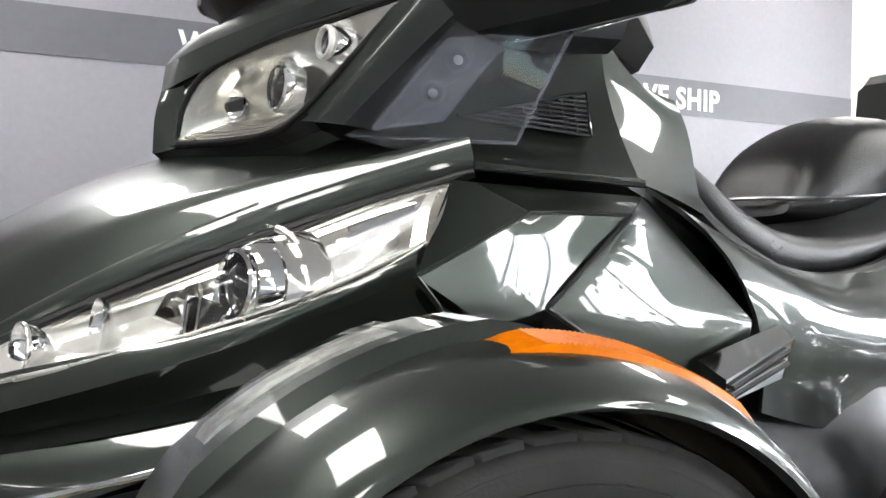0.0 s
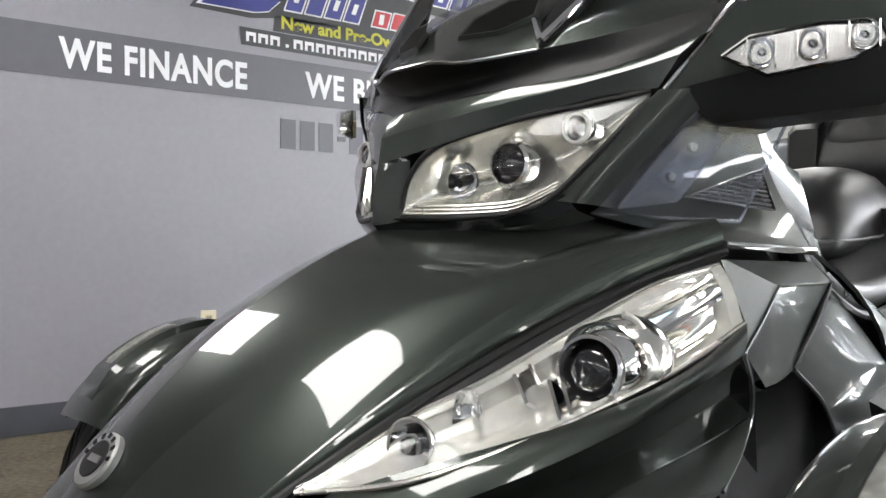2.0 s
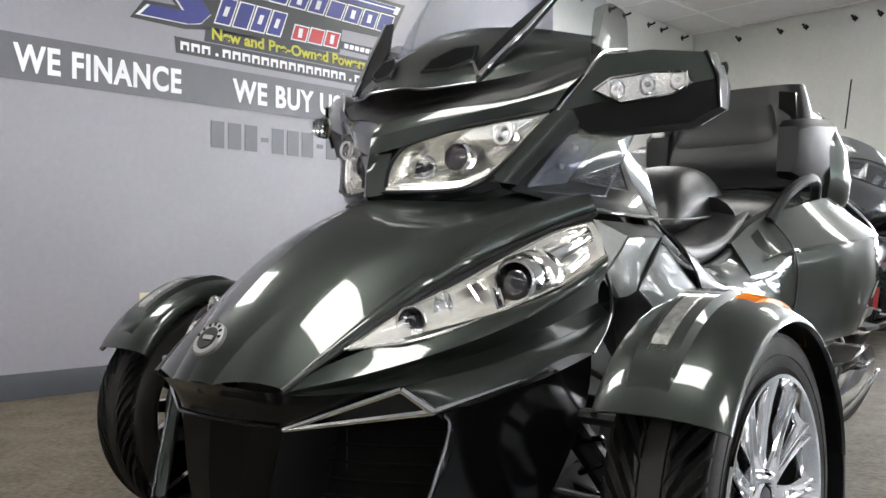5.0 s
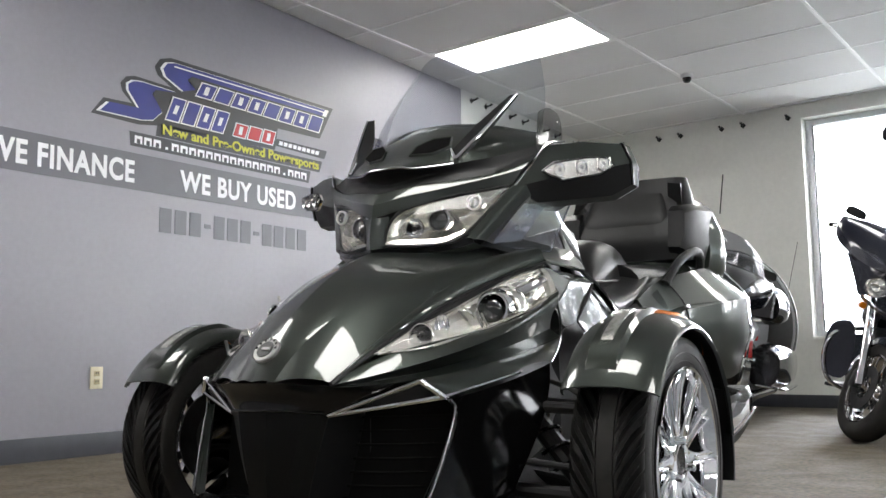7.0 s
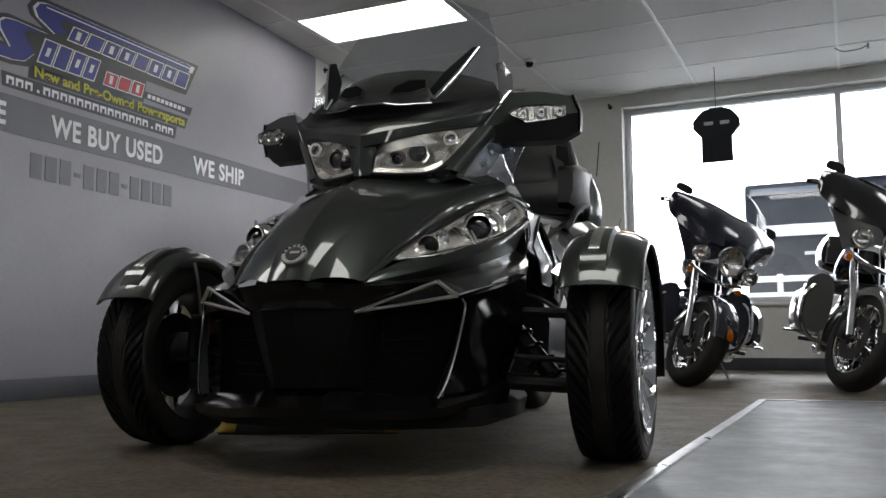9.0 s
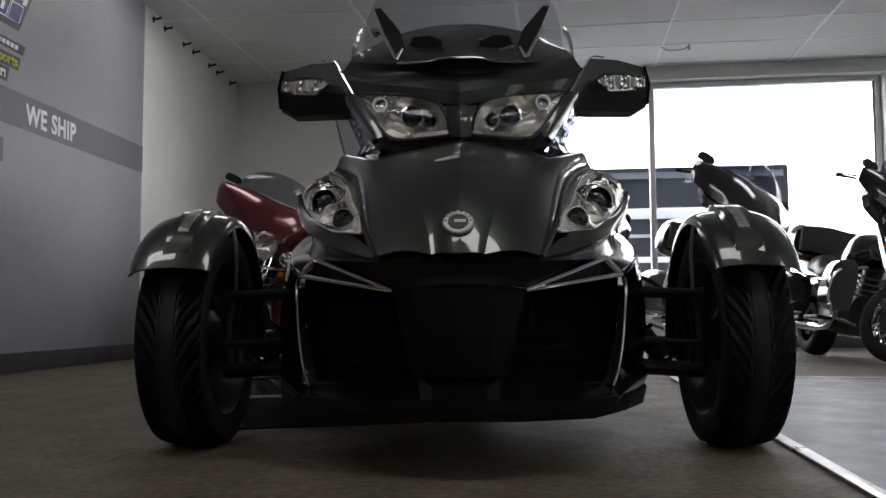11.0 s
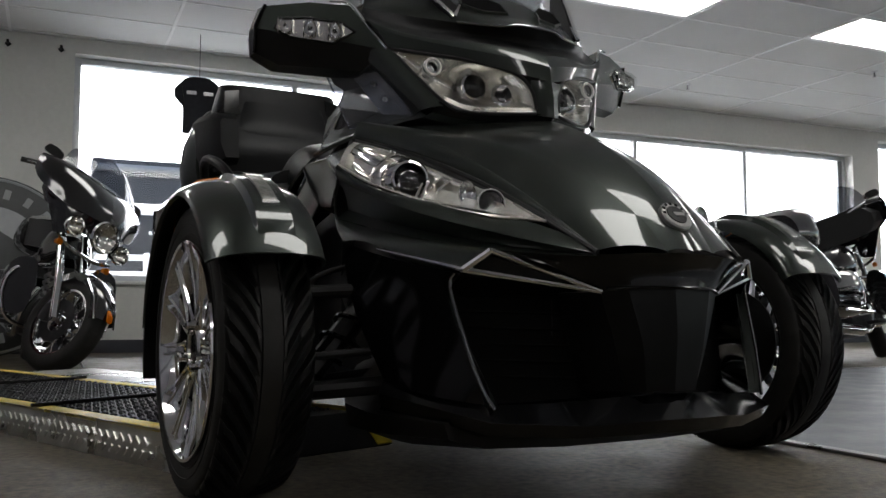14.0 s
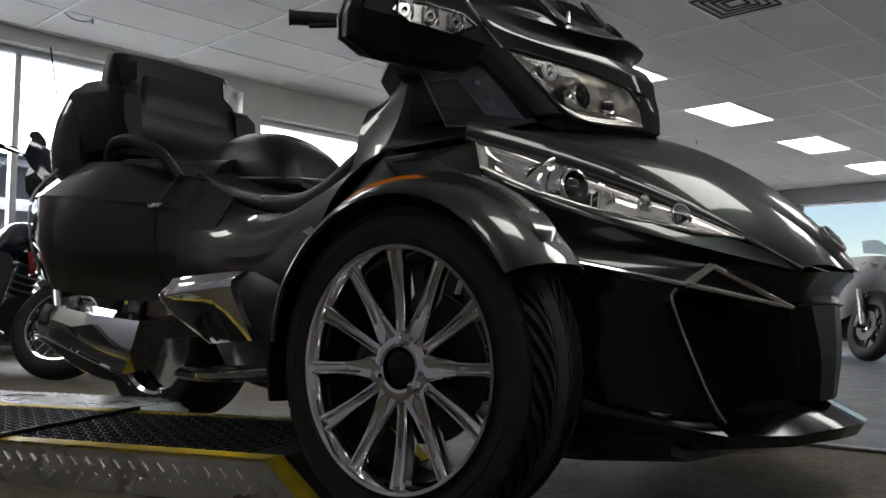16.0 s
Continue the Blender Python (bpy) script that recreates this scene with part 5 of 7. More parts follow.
pq = lambda a, b: Vector(PANEL_Q[0]).lerp(Vector(PANEL_Q[1]), b).lerp(Vector(PANEL_Q[3]).lerp(Vector(PANEL_Q[2]), b), a)
for flip in (False, True):
    pick = lambda f: f.mirrored() if flip else f
    va = part("wind_vane", pick(shell(patch([[vq(0, 0), vq(0, 0.5), vq(0, 1)], [lift(vq(0.5, 0), 0.006), lift(vq(0.5, 0.5), 0.010), lift(vq(0.5, 1), 0.006)], [vq(1, 0), lift(vq(1, 0.5), 0.004), vq(1, 1)]], 5, 5), 0.004)), VANE, trike, "clear plastic wind vane")
    va.visible_shadow = False
    edge = [lift(vq(a, b), 0.002) for a, b in ((0.0, 0.0), (0.5, 0.0), (1.0, 0.0), (1.0, 0.5), (1.0, 1.0))]
    part("vane_edge", pick(tube(edge, 0.0028, 8)), VANE_RIB, va, "frosted edge of the vane").visible_shadow = False
    inner = [lift(p, 0.003) for p in PANEL_Q]
    part("vane_panel", pick(plate(inner, 0.003, VN)), VANE_RIB, va, "frosted mounting panel").visible_shadow = False
    part("vane_rib", pick(tube(inner + [inner[0]], 0.0026, 6)), VANE_RIB, va)
    for a, b in ((0.48, 0.74), (0.5, 0.36)):
        part("vane_boss", pick(ring(lift(pq(a, b), 0.008), VN, 0.0115, 0.0158, 0.008, 24)), VANE_RIB, va)
        part("vane_screw", pick(disc(lift(pq(a, b), 0.004), VN, 0.0055, 0.010, 16)), STEEL, va)
    grid = Form()
    for i in range(11):
        a = i / 10
        grid.join(tube([lift(mesh_at(a, 0), 0.007), lift(mesh_at(a * 0.06, a * 0.94), 0.007)], 0.0016, 5))
    for j in range(9):
        b = j / 9
        grid.join(tube([lift(mesh_at(b * 0.06, b * 0.94), 0.0075), lift(mesh_at(1 - b, b), 0.0075)], 0.0018, 5))
    part("vent_mesh", pick(grid), DARK_METAL, trike, "honeycomb side vent mesh")
    part("vent_back", pick(plate([lift(p, 0.004) for p in MESH_Q], 0.002, VN)), BLACK_PLASTIC, trike)
    part("vent_lip", pick(tube([lift(MESH_Q[0], 0.008), lift(MESH_Q[2], 0.008), lift(MESH_Q[1], 0.008)], 0.003, 6)), BODY, trike)
    part("cowl_side", pick(fair_patch([[(0.222, 0.090, 0.797), (0.354, 0.197, 0.757), (0.358, 0.435, 0.749)], [(0.238, 0.14, 0.84), (0.285, 0.25, 0.815), (0.330, 0.43, 0.80)], [(0.258, 0.18, 0.90), (0.270, 0.30, 0.882), (0.295, 0.43, 0.87)], [(0.268, 0.24, 0.95), (0.264, 0.34, 0.955), (0.275, 0.43, 0.97)]], 4, 4)), BODY, trike, "gloss cowl side panel", angle=20)
    part("cowl_edge", pick(tube(curve_points([(0.354, 0.195, 0.757), (0.362, 0.32, 0.752), (0.360, 0.436, 0.749)], 5), 0.006, 8)), BODY, trike)

# side panels behind the lamps
S_A, S_B, S_1, S_2, S_C, S_3, CR = (0.356, 0.195, 0.738), (0.360, 0.435, 0.732), (0.407, 0.239, 0.704), (0.414, 0.373, 0.706), (0.418, 0.255, 0.599), (0.408, 0.577, 0.580), (0.444, 0.082, 0.634)
both("shoulder_panel", Form().add([S_A, S_B, S_2, S_1, CR, (0.372, 0.157, 0.738), (0.438, 0.097, 0.667)], [(0, 1, 2, 3), (0, 3, 4, 6, 5)]), BODY, trike, "gloss shoulder panel", 20)
halfway = lambda a, b, out=0.0: tuple(Vector(a).lerp(Vector(b), 0.5) + Vector((out, 0, 0)))
S_P = (0.424, 0.17, 0.585)
both("side_facet_front", fair_patch([[S_1, halfway(S_1, CR, 0.001), CR], [halfway(S_1, S_2, 0.001), halfway(S_1, S_C, 0.002), halfway(CR, S_P, 0.001)], [S_2, S_C, S_P]], 4, 4), BODY, trike, "gloss angular side panel", 30)
rear_up = fair_patch([[S_2, halfway(S_2, S_C), S_C], [halfway(S_2, S_B, 0.002), tuple((Vector(S_2) + Vector(S_B) + Vector(S_C) + Vector(S_3)) / 4 + Vector((0.004, 0, 0))), halfway(S_C, S_3, 0.003)], [S_B, halfway(S_B, S_3), S_3]], 5, 5, 2)
rear_low = fair_patch([[S_C, halfway(S_C, S_3, 0.003), S_3], [(0.4175, 0.338, 0.548), (0.417, 0.450, 0.538), (0.412, 0.565, 0.540)], [(0.414, 0.388, 0.492), (0.413, 0.455, 0.488), (0.409, 0.545, 0.490)]], 5, 5, 2)
both("side_facet_rear", rear_up.join(rear_low), BODY, trike, "gloss angular side panel over the wheel arch", 45)
both("arch_edge", tube(curve_points([S_C, (0.4175, 0.338, 0.548), (0.414, 0.388, 0.492)], 5), 0.003, 6), BLACK_PLASTIC, trike)
both("facet_edge", tube([S_1, halfway(S_1, S_2, 0.002), S_2], 0.0024, 6).join(tube([S_1, halfway(S_1, CR, 0.002), CR], 0.0024, 6)), BODY, trike, "bright edge of the side panel")
both("panel_gap", tube([S_2, (0.4190, 0.314, 0.652), S_C], 0.0035, 6), BLACK_PLASTIC, trike)
both("wheel_arch", patch([[(0.414, 0.262, 0.596), (0.420, 0.17, 0.582), (0.436, 0.088, 0.622)], [(0.345, 0.30, 0.56), (0.335, 0.17, 0.54), (0.35, 0.08, 0.55)], [(0.325, 0.34, 0.40), (0.315, 0.16, 0.38), (0.33, 0.0, 0.40)], [(0.32, 0.34, 0.22), (0.31, 0.15, 0.2), (0.33, -0.03, 0.22)]], 5, 5), GRILLE_BLACK, trike, "black inner wheel arch")
both("chrome_badge", loft([[(0.425, 0.47, 0.535), (0.430, 0.60, 0.575), (0.455, 0.60, 0.560), (0.462, 0.48, 0.515)], [(0.428, 0.48, 0.495), (0.430, 0.59, 0.520), (0.450, 0.585, 0.510), (0.455, 0.485, 0.485)]]), CHROME, trike, "chrome side badge wedge", 25)
both("badge_grille", Form().join(tube([(0.462, 0.49, 0.505), (0.456, 0.59, 0.545)], 0.004, 6)).join(tube([(0.460, 0.49, 0.495), (0.454, 0.59, 0.53)], 0.004, 6)), DARK_METAL, trike)

# rear half: tank cover, seats, side cases, top case, rear wheel
part("tank_cover", rounded_loft([[(-0.20, 0.40, 0.76), (0.20, 0.40, 0.76), (0.20, 0.40, 0.93), (-0.20, 0.40, 0.93)], [(-0.21, 0.55, 0.70), (0.21, 0.55, 0.70), (0.15, 0.55, 0.90), (-0.15, 0.55, 0.90)], [(-0.18, 0.72, 0.64), (0.18, 0.72, 0.64), (0.10, 0.72, 0.78), (-0.10, 0.72, 0.78)]], 4, 4), BLACK_PLASTIC, trike, "black tank cover")
both("cowl_tail", fair_patch([[(0.358, 0.435, 0.749), (0.345, 0.50, 0.735), (0.320, 0.58, 0.715)], [(0.330, 0.43, 0.80), (0.315, 0.50, 0.79), (0.295, 0.583, 0.78)], [(0.295, 0.43, 0.87), (0.287, 0.49, 0.86), (0.281, 0.583, 0.831)], [(0.275, 0.43, 0.97), (0.277, 0.475, 0.91), (0.280, 0.557, 0.876)]], 4, 4, 3, 0.005), BODY, trike, "gloss cowl tail", 20)
both("side_panel", fair_patch([[(0.36, 0.44, 0.74), (0.35, 0.62, 0.67), (0.29, 0.85, 0.63), (0.28, 1.06, 0.66), (0.30, 1.22, 0.74)], [(0.405, 0.575, 0.60), (0.40, 0.70, 0.58), (0.36, 0.88, 0.56), (0.345, 1.06, 0.58), (0.355, 1.22, 0.62)], [(0.40, 0.60, 0.46), (0.40, 0.72, 0.43), (0.36, 0.90, 0.41), (0.34, 1.06, 0.41), (0.34, 1.22, 0.42)]], 4, 4, 3, 0.006), BODY, trike, "gloss dark green-grey side panel", 25)
SEAT = [(0.575, 0.19, 0.800, 0.855), (0.605, 0.235, 0.758, 0.828), (0.655, 0.255, 0.712, 0.785), (0.73, 0.262, 0.660, 0.735), (0.83, 0.265, 0.628, 0.702), (0.97, 0.268, 0.642, 0.706), (1.12, 0.262, 0.690, 0.742), (1.30, 0.245, 0.775, 0.815)]
half = [[(w - 0.02, y, low), (w, y, low + 0.018), (w - 0.004, y, top - 0.014), (w - 0.045, y, top), (w * 0.5, y, top + 0.012), (0, y, top + 0.008)] for y, w, low, top in SEAT]
seat = Form()
for f in (patch([[r[k] for r in half] for k in range(6)], 5, 4),):
    seat.join(f).join(f.mirrored())
part("rider_seat", seat, LEATHER, trike, "smooth black leather rider seat")
PAD = [(0.99, 0.09, 0.74, 0.07, 0.775), (1.04, 0.125, 0.73, 0.095, 0.85), (1.15, 0.135, 0.74, 0.10, 0.912), (1.29, 0.135, 0.75, 0.10, 0.925), (1.42, 0.12, 0.77, 0.08, 0.90), (1.50, 0.10, 0.78, 0.06, 0.84)]
part("rider_backrest", rounded_loft([[(-a, y, z0), (a, y, z0), (b, y + 0.01, z1), (-b, y + 0.01, z1)] for y, a, z0, b, z1 in PAD], 6, 5), LEATHER, trike, "rounded black leather rider back pad")
part("pad_piping", tube(curve_points([(-0.165, 1.24, 0.785), (-0.155, 1.10, 0.772), (-0.11, 1.005, 0.768), (0, 0.98, 0.770), (0.11, 1.005, 0.768), (0.155, 1.10, 0.772), (0.165, 1.24, 0.785)], 4), 0.004, 6), STEEL, trike, "pale piping of the back pad")
part("passenger_seat", rounded_loft([[(-0.2, 1.24, 0.72), (0.2, 1.24, 0.72), (0.17, 1.24, 0.84), (-0.17, 1.24, 0.84)], [(-0.24, 1.42, 0.74), (0.24, 1.42, 0.74), (0.2, 1.42, 0.85), (-0.2, 1.42, 0.85)], [(-0.23, 1.66, 0.76), (0.23, 1.66, 0.76), (0.19, 1.66, 0.87), (-0.19, 1.66, 0.87)]], 5, 4), LEATHER, trike, "black leather passenger seat")
both("seat_rim", tube(curve_points([(0.195, 0.572, 0.85), (0.235, 0.590, 0.795), (0.257, 0.63, 0.722), (0.268, 0.72, 0.660), (0.272, 0.83, 0.626), (0.275, 0.97, 0.638), (0.268, 1.12, 0.688), (0.25, 1.30, 0.775)], 5), 0.014, 10), BLACK_PLASTIC, trike, "black lower rim of the seat")
part("passenger_backrest", rounded_loft([[(-0.22, 1.70, 0.90), (0.22, 1.70, 0.90), (0.22, 1.80, 0.90), (-0.22, 1.80, 0.90)], [(-0.24, 1.69, 1.0), (0.24, 1.69, 1.0), (0.24, 1.83, 1.0), (-0.24, 1.83, 1.0)], [(-0.22, 1.74, 1.15), (0.22, 1.74, 1.15), (0.22, 1.87, 1.15), (-0.22, 1.87, 1.15)], [(-0.20, 1.77, 1.26), (0.20, 1.77, 1.26), (0.19, 1.88, 1.26), (-0.19, 1.88, 1.26)]], 5, 5), LEATHER, trike, "black leather passenger backrest")
part("backrest_pad", rounded_loft([[(-0.15, 1.715, 0.97), (0.15, 1.715, 0.97), (0.15, 1.76, 0.97), (-0.15, 1.76, 0.97)], [(-0.165, 1.695, 1.06), (0.165, 1.695, 1.06), (0.165, 1.76, 1.06), (-0.165, 1.76, 1.06)], [(-0.14, 1.735, 1.19), (0.14, 1.735, 1.19), (0.14, 1.80, 1.19), (-0.14, 1.80, 1.19)]], 5, 4), LEATHER, trike, "stitched pad of the backrest")
part("backrest_label", plate([(-0.06, 1.742, 1.205), (0.06, 1.742, 1.205), (0.06, 1.748, 1.225), (-0.06, 1.748, 1.225)], 0.004, (0, -1, 0.1)), BLACK_GLOSS, trike)
both("armrest_speaker", loft([[(0.20, 1.67, 0.95), (0.255, 1.655, 0.945), (0.275, 1.66, 1.00), (0.275, 1.67, 1.085), (0.262, 1.68, 1.10), (0.20, 1.69, 1.10)], [(0.20, 1.70, 0.92), (0.285, 1.70, 0.92), (0.305, 1.71, 0.98), (0.305, 1.72, 1.10), (0.285, 1.73, 1.13), (0.20, 1.73, 1.13)], [(0.20, 1.95, 0.90), (0.305, 1.95, 0.90), (0.325, 1.95, 0.97), (0.315, 1.95, 1.12), (0.29, 1.95, 1.15), (0.20, 1.95, 1.16)]]), BLACK_PLASTIC, trike, "black speaker pod beside the backrest")
both("speaker_edge", loft([[(0.185, 1.735, 1.12), (0.245, 1.735, 1.12), (0.245, 1.79, 1.12), (0.185, 1.79, 1.12)], [(0.182, 1.75, 1.235), (0.238, 1.75, 1.225), (0.238, 1.81, 1.225), (0.182, 1.81, 1.235)]]), BLACK_GLOSS, trike)
part("top_case", rounded_loft([[(-0.27, 1.86, 0.80), (0.27, 1.86, 0.80), (0.24, 1.86, 1.17), (-0.24, 1.86, 1.17)], [(-0.31, 1.96, 0.80), (0.31, 1.96, 0.80), (0.26, 1.96, 1.17), (-0.26, 1.96, 1.17)], [(-0.26, 2.08, 0.82), (0.26, 2.08, 0.82), (0.22, 2.08, 1.10), (-0.22, 2.08, 1.10)]], 5, 5), BODY, trike, "gloss dark top case")
both("antenna", tube([(0.33, 2.0, 1.12), (0.34, 2.04, 1.30)], 0.003, 6), BLACK_PLASTIC, trike)
sec = lambda y, x0, x1, z0, z1, w: [(x0, y, z0), (x1 - 0.05, y, z0), (x1, y, z0 + (z1 - z0) * 0.35), (x1 - 0.005, y, z0 + (z1 - z0) * 0.70), (x1 - w, y, z1), (x0, y, z1)]
case = loft([[tuple(p) for p in sec(*s)] for s in ((1.08, 0.15, 0.34, 0.42, 0.70, 0.06), (1.20, 0.15, 0.36, 0.40, 0.75, 0.08), (1.32, 0.15, 0.39, 0.40, 0.79, 0.10), (1.45, 0.15, 0.47, 0.405, 0.82, 0.13), (1.56, 0.15, 0.515, 0.42, 0.84, 0.16), (1.74, 0.15, 0.505, 0.44, 0.86, 0.16), (1.90, 0.15, 0.45, 0.48, 0.86, 0.13), (1.98, 0.15, 0.38, 0.53, 0.84, 0.10))])
cases = both("side_case", case, BODY, trike, "gloss dark side case", 32)
for ob, flip in zip(cases, (False, True)):
    pick = lambda f: f.mirrored() if flip else f
    part("lid_gap", pick(tube(curve_points([(0.30, 1.30, 0.79), (0.382, 1.30, 0.68), (0.385, 1.30, 0.54), (0.34, 1.30, 0.40)], 5), 0.0035, 6)), BLACK_PLASTIC, ob)
    part("case_crease", pick(tube(curve_points([(0.352, 1.16, 0.655), (0.385, 1.30, 0.685), (0.50, 1.55, 0.715)], 5), 0.003, 6)), BODY, ob)
    part("case_latch", pick(block((0.387, 1.305, 0.680), (0.012, 0.06, 0.014), 0.004)), CHROME, ob, "chrome latch")
    part("reflector", pick(plate([(0.47, 1.86, 0.49), (0.41, 1.96, 0.50), (0.41, 1.97, 0.56), (0.475, 1.87, 0.56)], 0.015, (1, 0.5, 0))), RED_LENS, ob, "red rear reflector")
    part("reflector_trim", pick(tube([(0.478, 1.86, 0.483), (0.41, 1.97, 0.493), (0.405, 1.98, 0.57)], 0.005, 6)), CHROME, ob)
    part("grab_handle", pick(tube(curve_points([(0.31, 1.30, 0.77), (0.34, 1.36, 0.85), (0.36, 1.48, 0.90), (0.35, 1.60, 0.90), (0.33, 1.66, 0.84)], 5), 0.017, 10)), BLACK_PLASTIC, ob, "black passenger grab handle")
    part("case_rear_edge", pick(tube(curve_points([(0.36, 1.92, 0.85), (0.445, 1.91, 0.75), (0.45, 1.91, 0.62), (0.41, 1.91, 0.49)], 5), 0.005, 6)), CHROME, ob)
part("tail_section", rounded_loft([[(-0.3, 1.6, 0.6), (0.3, 1.6, 0.6), (0.3, 1.6, 0.86), (-0.3, 1.6, 0.86)], [(-0.32, 1.9, 0.6), (0.32, 1.9, 0.6), (0.32, 1.9, 0.84), (-0.32, 1.9, 0.84)], [(-0.26, 2.04, 0.65), (0.26, 2.04, 0.65), (0.26, 2.04, 0.84), (-0.26, 2.04, 0.84)]], 3, 3), BODY, trike, "gloss tail section")
rw = part("rear_wheel", lathe([(0.20, -0.095), (0.212, -0.105), (0.205, -0.085), (0.19, -0.05), (0.06, -0.04), (0.0, -0.04), (0.0, 0.04), (0.06, 0.04), (0.19, 0.05), (0.205, 0.085), (0.212, 0.105), (0.20, 0.095)], 56, "x", (0, 1.72, 0.302)), CHROME, trike, "wide rear wheel")
rear_prof = curve_points([(0.20, 0.09, 0), (0.22, 0.112, 0), (0.26, 0.117, 0), (0.288, 0.105, 0), (0.299, 0.07, 0), (0.302, 0, 0), (0.299, -0.07, 0), (0.288, -0.105, 0), (0.26, -0.117, 0), (0.22, -0.112, 0), (0.20, -0.09, 0)], 3)
part("tyre", lathe([(p.x, p.y) for p in rear_prof], 64, "x", (0, 1.72, 0.302)), RUBBER, rw, "wide black rear tyre")
both("swing_arm", tube([(0.2, 0.95, 0.36), (0.2, 1.4, 0.33), (0.19, 1.72, 0.302)], [0.035, 0.04, 0.035], 10), DARK_METAL, trike)
part("engine_cover", rounded_loft([[(-0.34, 0.55, 0.2), (0.34, 0.55, 0.2), (0.3, 0.55, 0.55), (-0.3, 0.55, 0.55)], [(-0.36, 0.85, 0.18), (0.36, 0.85, 0.18), (0.32, 0.85, 0.55), (-0.32, 0.85, 0.55)], [(-0.24, 1.15, 0.22), (0.24, 1.15, 0.22), (0.24, 1.15, 0.6), (-0.24, 1.15, 0.6)]], 4, 4), DARK_METAL, trike, "dark engine casing")
for flip in (False, True):
    pick = lambda f: f.mirrored() if flip else f
    fb = part("foot_board", pick(rounded_loft([[(0.36, 0.62, 0.215), (0.50, 0.62, 0.215), (0.50, 0.62, 0.25), (0.36, 0.62, 0.25)], [(0.36, 0.85, 0.20), (0.52, 0.85, 0.20), (0.52, 0.85, 0.23), (0.36, 0.85, 0.23)], [(0.36, 1.0, 0.20), (0.50, 1.0, 0.20), (0.50, 1.0, 0.23), (0.36, 1.0, 0.23)]], 3, 3)), CHROME, trike, "chrome rider foot board")
    for k in range(4):
        part("rubber_strip", pick(block((0.44, 0.68 + 0.09 * k, 0.242 - 0.006 * k), (0.11, 0.03, 0.012), 0.004)), RUBBER, fb)
    part("heel_guard", pick(rounded_loft([[(0.50, 0.78, 0.47), (0.54, 0.98, 0.455), (0.50, 1.0, 0.45), (0.46, 0.8, 0.465)], [(0.53, 0.80, 0.43), (0.56, 1.0, 0.40), (0.50, 1.02, 0.39), (0.47, 0.82, 0.42)], [(0.47, 0.78, 0.30), (0.47, 0.92, 0.29), (0.42, 0.92, 0.29), (0.42, 0.78, 0.30)]], 4, 4)), CHROME, fb, "chrome heel guard")
    part("guard_rib", pick(tube([(0.545, 0.90, 0.42), (0.49, 0.86, 0.30)], 0.006, 6).join(tube([(0.535, 0.84, 0.425), (0.48, 0.82, 0.30)], 0.006, 6))), DARK_METAL, fb)
    pp = part("passenger_board", pick(loft([[(0.40, 1.19, 0.35), (0.50, 1.19, 0.345), (0.51, 1.20, 0.285), (0.50, 1.26, 0.20), (0.40, 1.26, 0.21)], [(0.40, 1.40, 0.365), (0.515, 1.40, 0.362), (0.525, 1.41, 0.31), (0.515, 1.42, 0.245), (0.40, 1.42, 0.25)], [(0.40, 1.62, 0.39), (0.51, 1.62, 0.388), (0.52, 1.63, 0.35), (0.51, 1.645, 0.295), (0.40, 1.645, 0.30)]])), CHROME, trike, "chrome passenger foot board", angle=20)
    part("board_slot", pick(plate([(0.523, 1.27, 0.275), (0.531, 1.40, 0.295), (0.529, 1.50, 0.325), (0.526, 1.38, 0.335)], 0.012, (1, 0, 0))), DARK_METAL, pp)
    part("board_skirt", pick(patch([[(0.505, 1.27, 0.20), (0.52, 1.43, 0.243), (0.512, 1.66, 0.292)], [(0.49, 1.24, 0.175), (0.505, 1.45, 0.205), (0.50, 1.74, 0.30)]], 4, 3, 0.006)), BLACK_PLASTIC, pp)
    part("skirt_edge", pick(tube(curve_points([(0.49, 1.24, 0.173), (0.505, 1.45, 0.203), (0.50, 1.74, 0.298)], 5), 0.005, 6)), CHROME, pp)
    hb = part("handlebar", pick(tube(curve_points([(0.05, 0.50, 0.98), (0.18, 0.52, 1.07), (0.30, 0.60, 1.105), (0.40, 0.70, 1.11)], 5), 0.012, 10)), BLACK_PLASTIC, trike, "black handlebar")
    part("grip", pick(tube([(0.31, 0.607, 1.107), (0.32, 0.617, 1.108), (0.405, 0.703, 1.111), (0.412, 0.71, 1.111)], [0.013, 0.018, 0.018, 0.021], 14)), RUBBER, hb, "rubber grip")
    part("switch_pod", pick(rounded_loft([[(0.255, 0.555, 1.07), (0.285, 0.545, 1.07), (0.285, 0.56, 1.14), (0.255, 0.57, 1.14)], [(0.29, 0.60, 1.06), (0.32, 0.59, 1.06), (0.32, 0.60, 1.145), (0.29, 0.61, 1.145)]], 3, 3)), BLACK_PLASTIC, hb)
    part("lever", pick(tube(curve_points([(0.29, 0.57, 1.09), (0.34, 0.59, 1.085), (0.40, 0.65, 1.08)], 4), 0.006, 8)), BLACK_PLASTIC, hb)

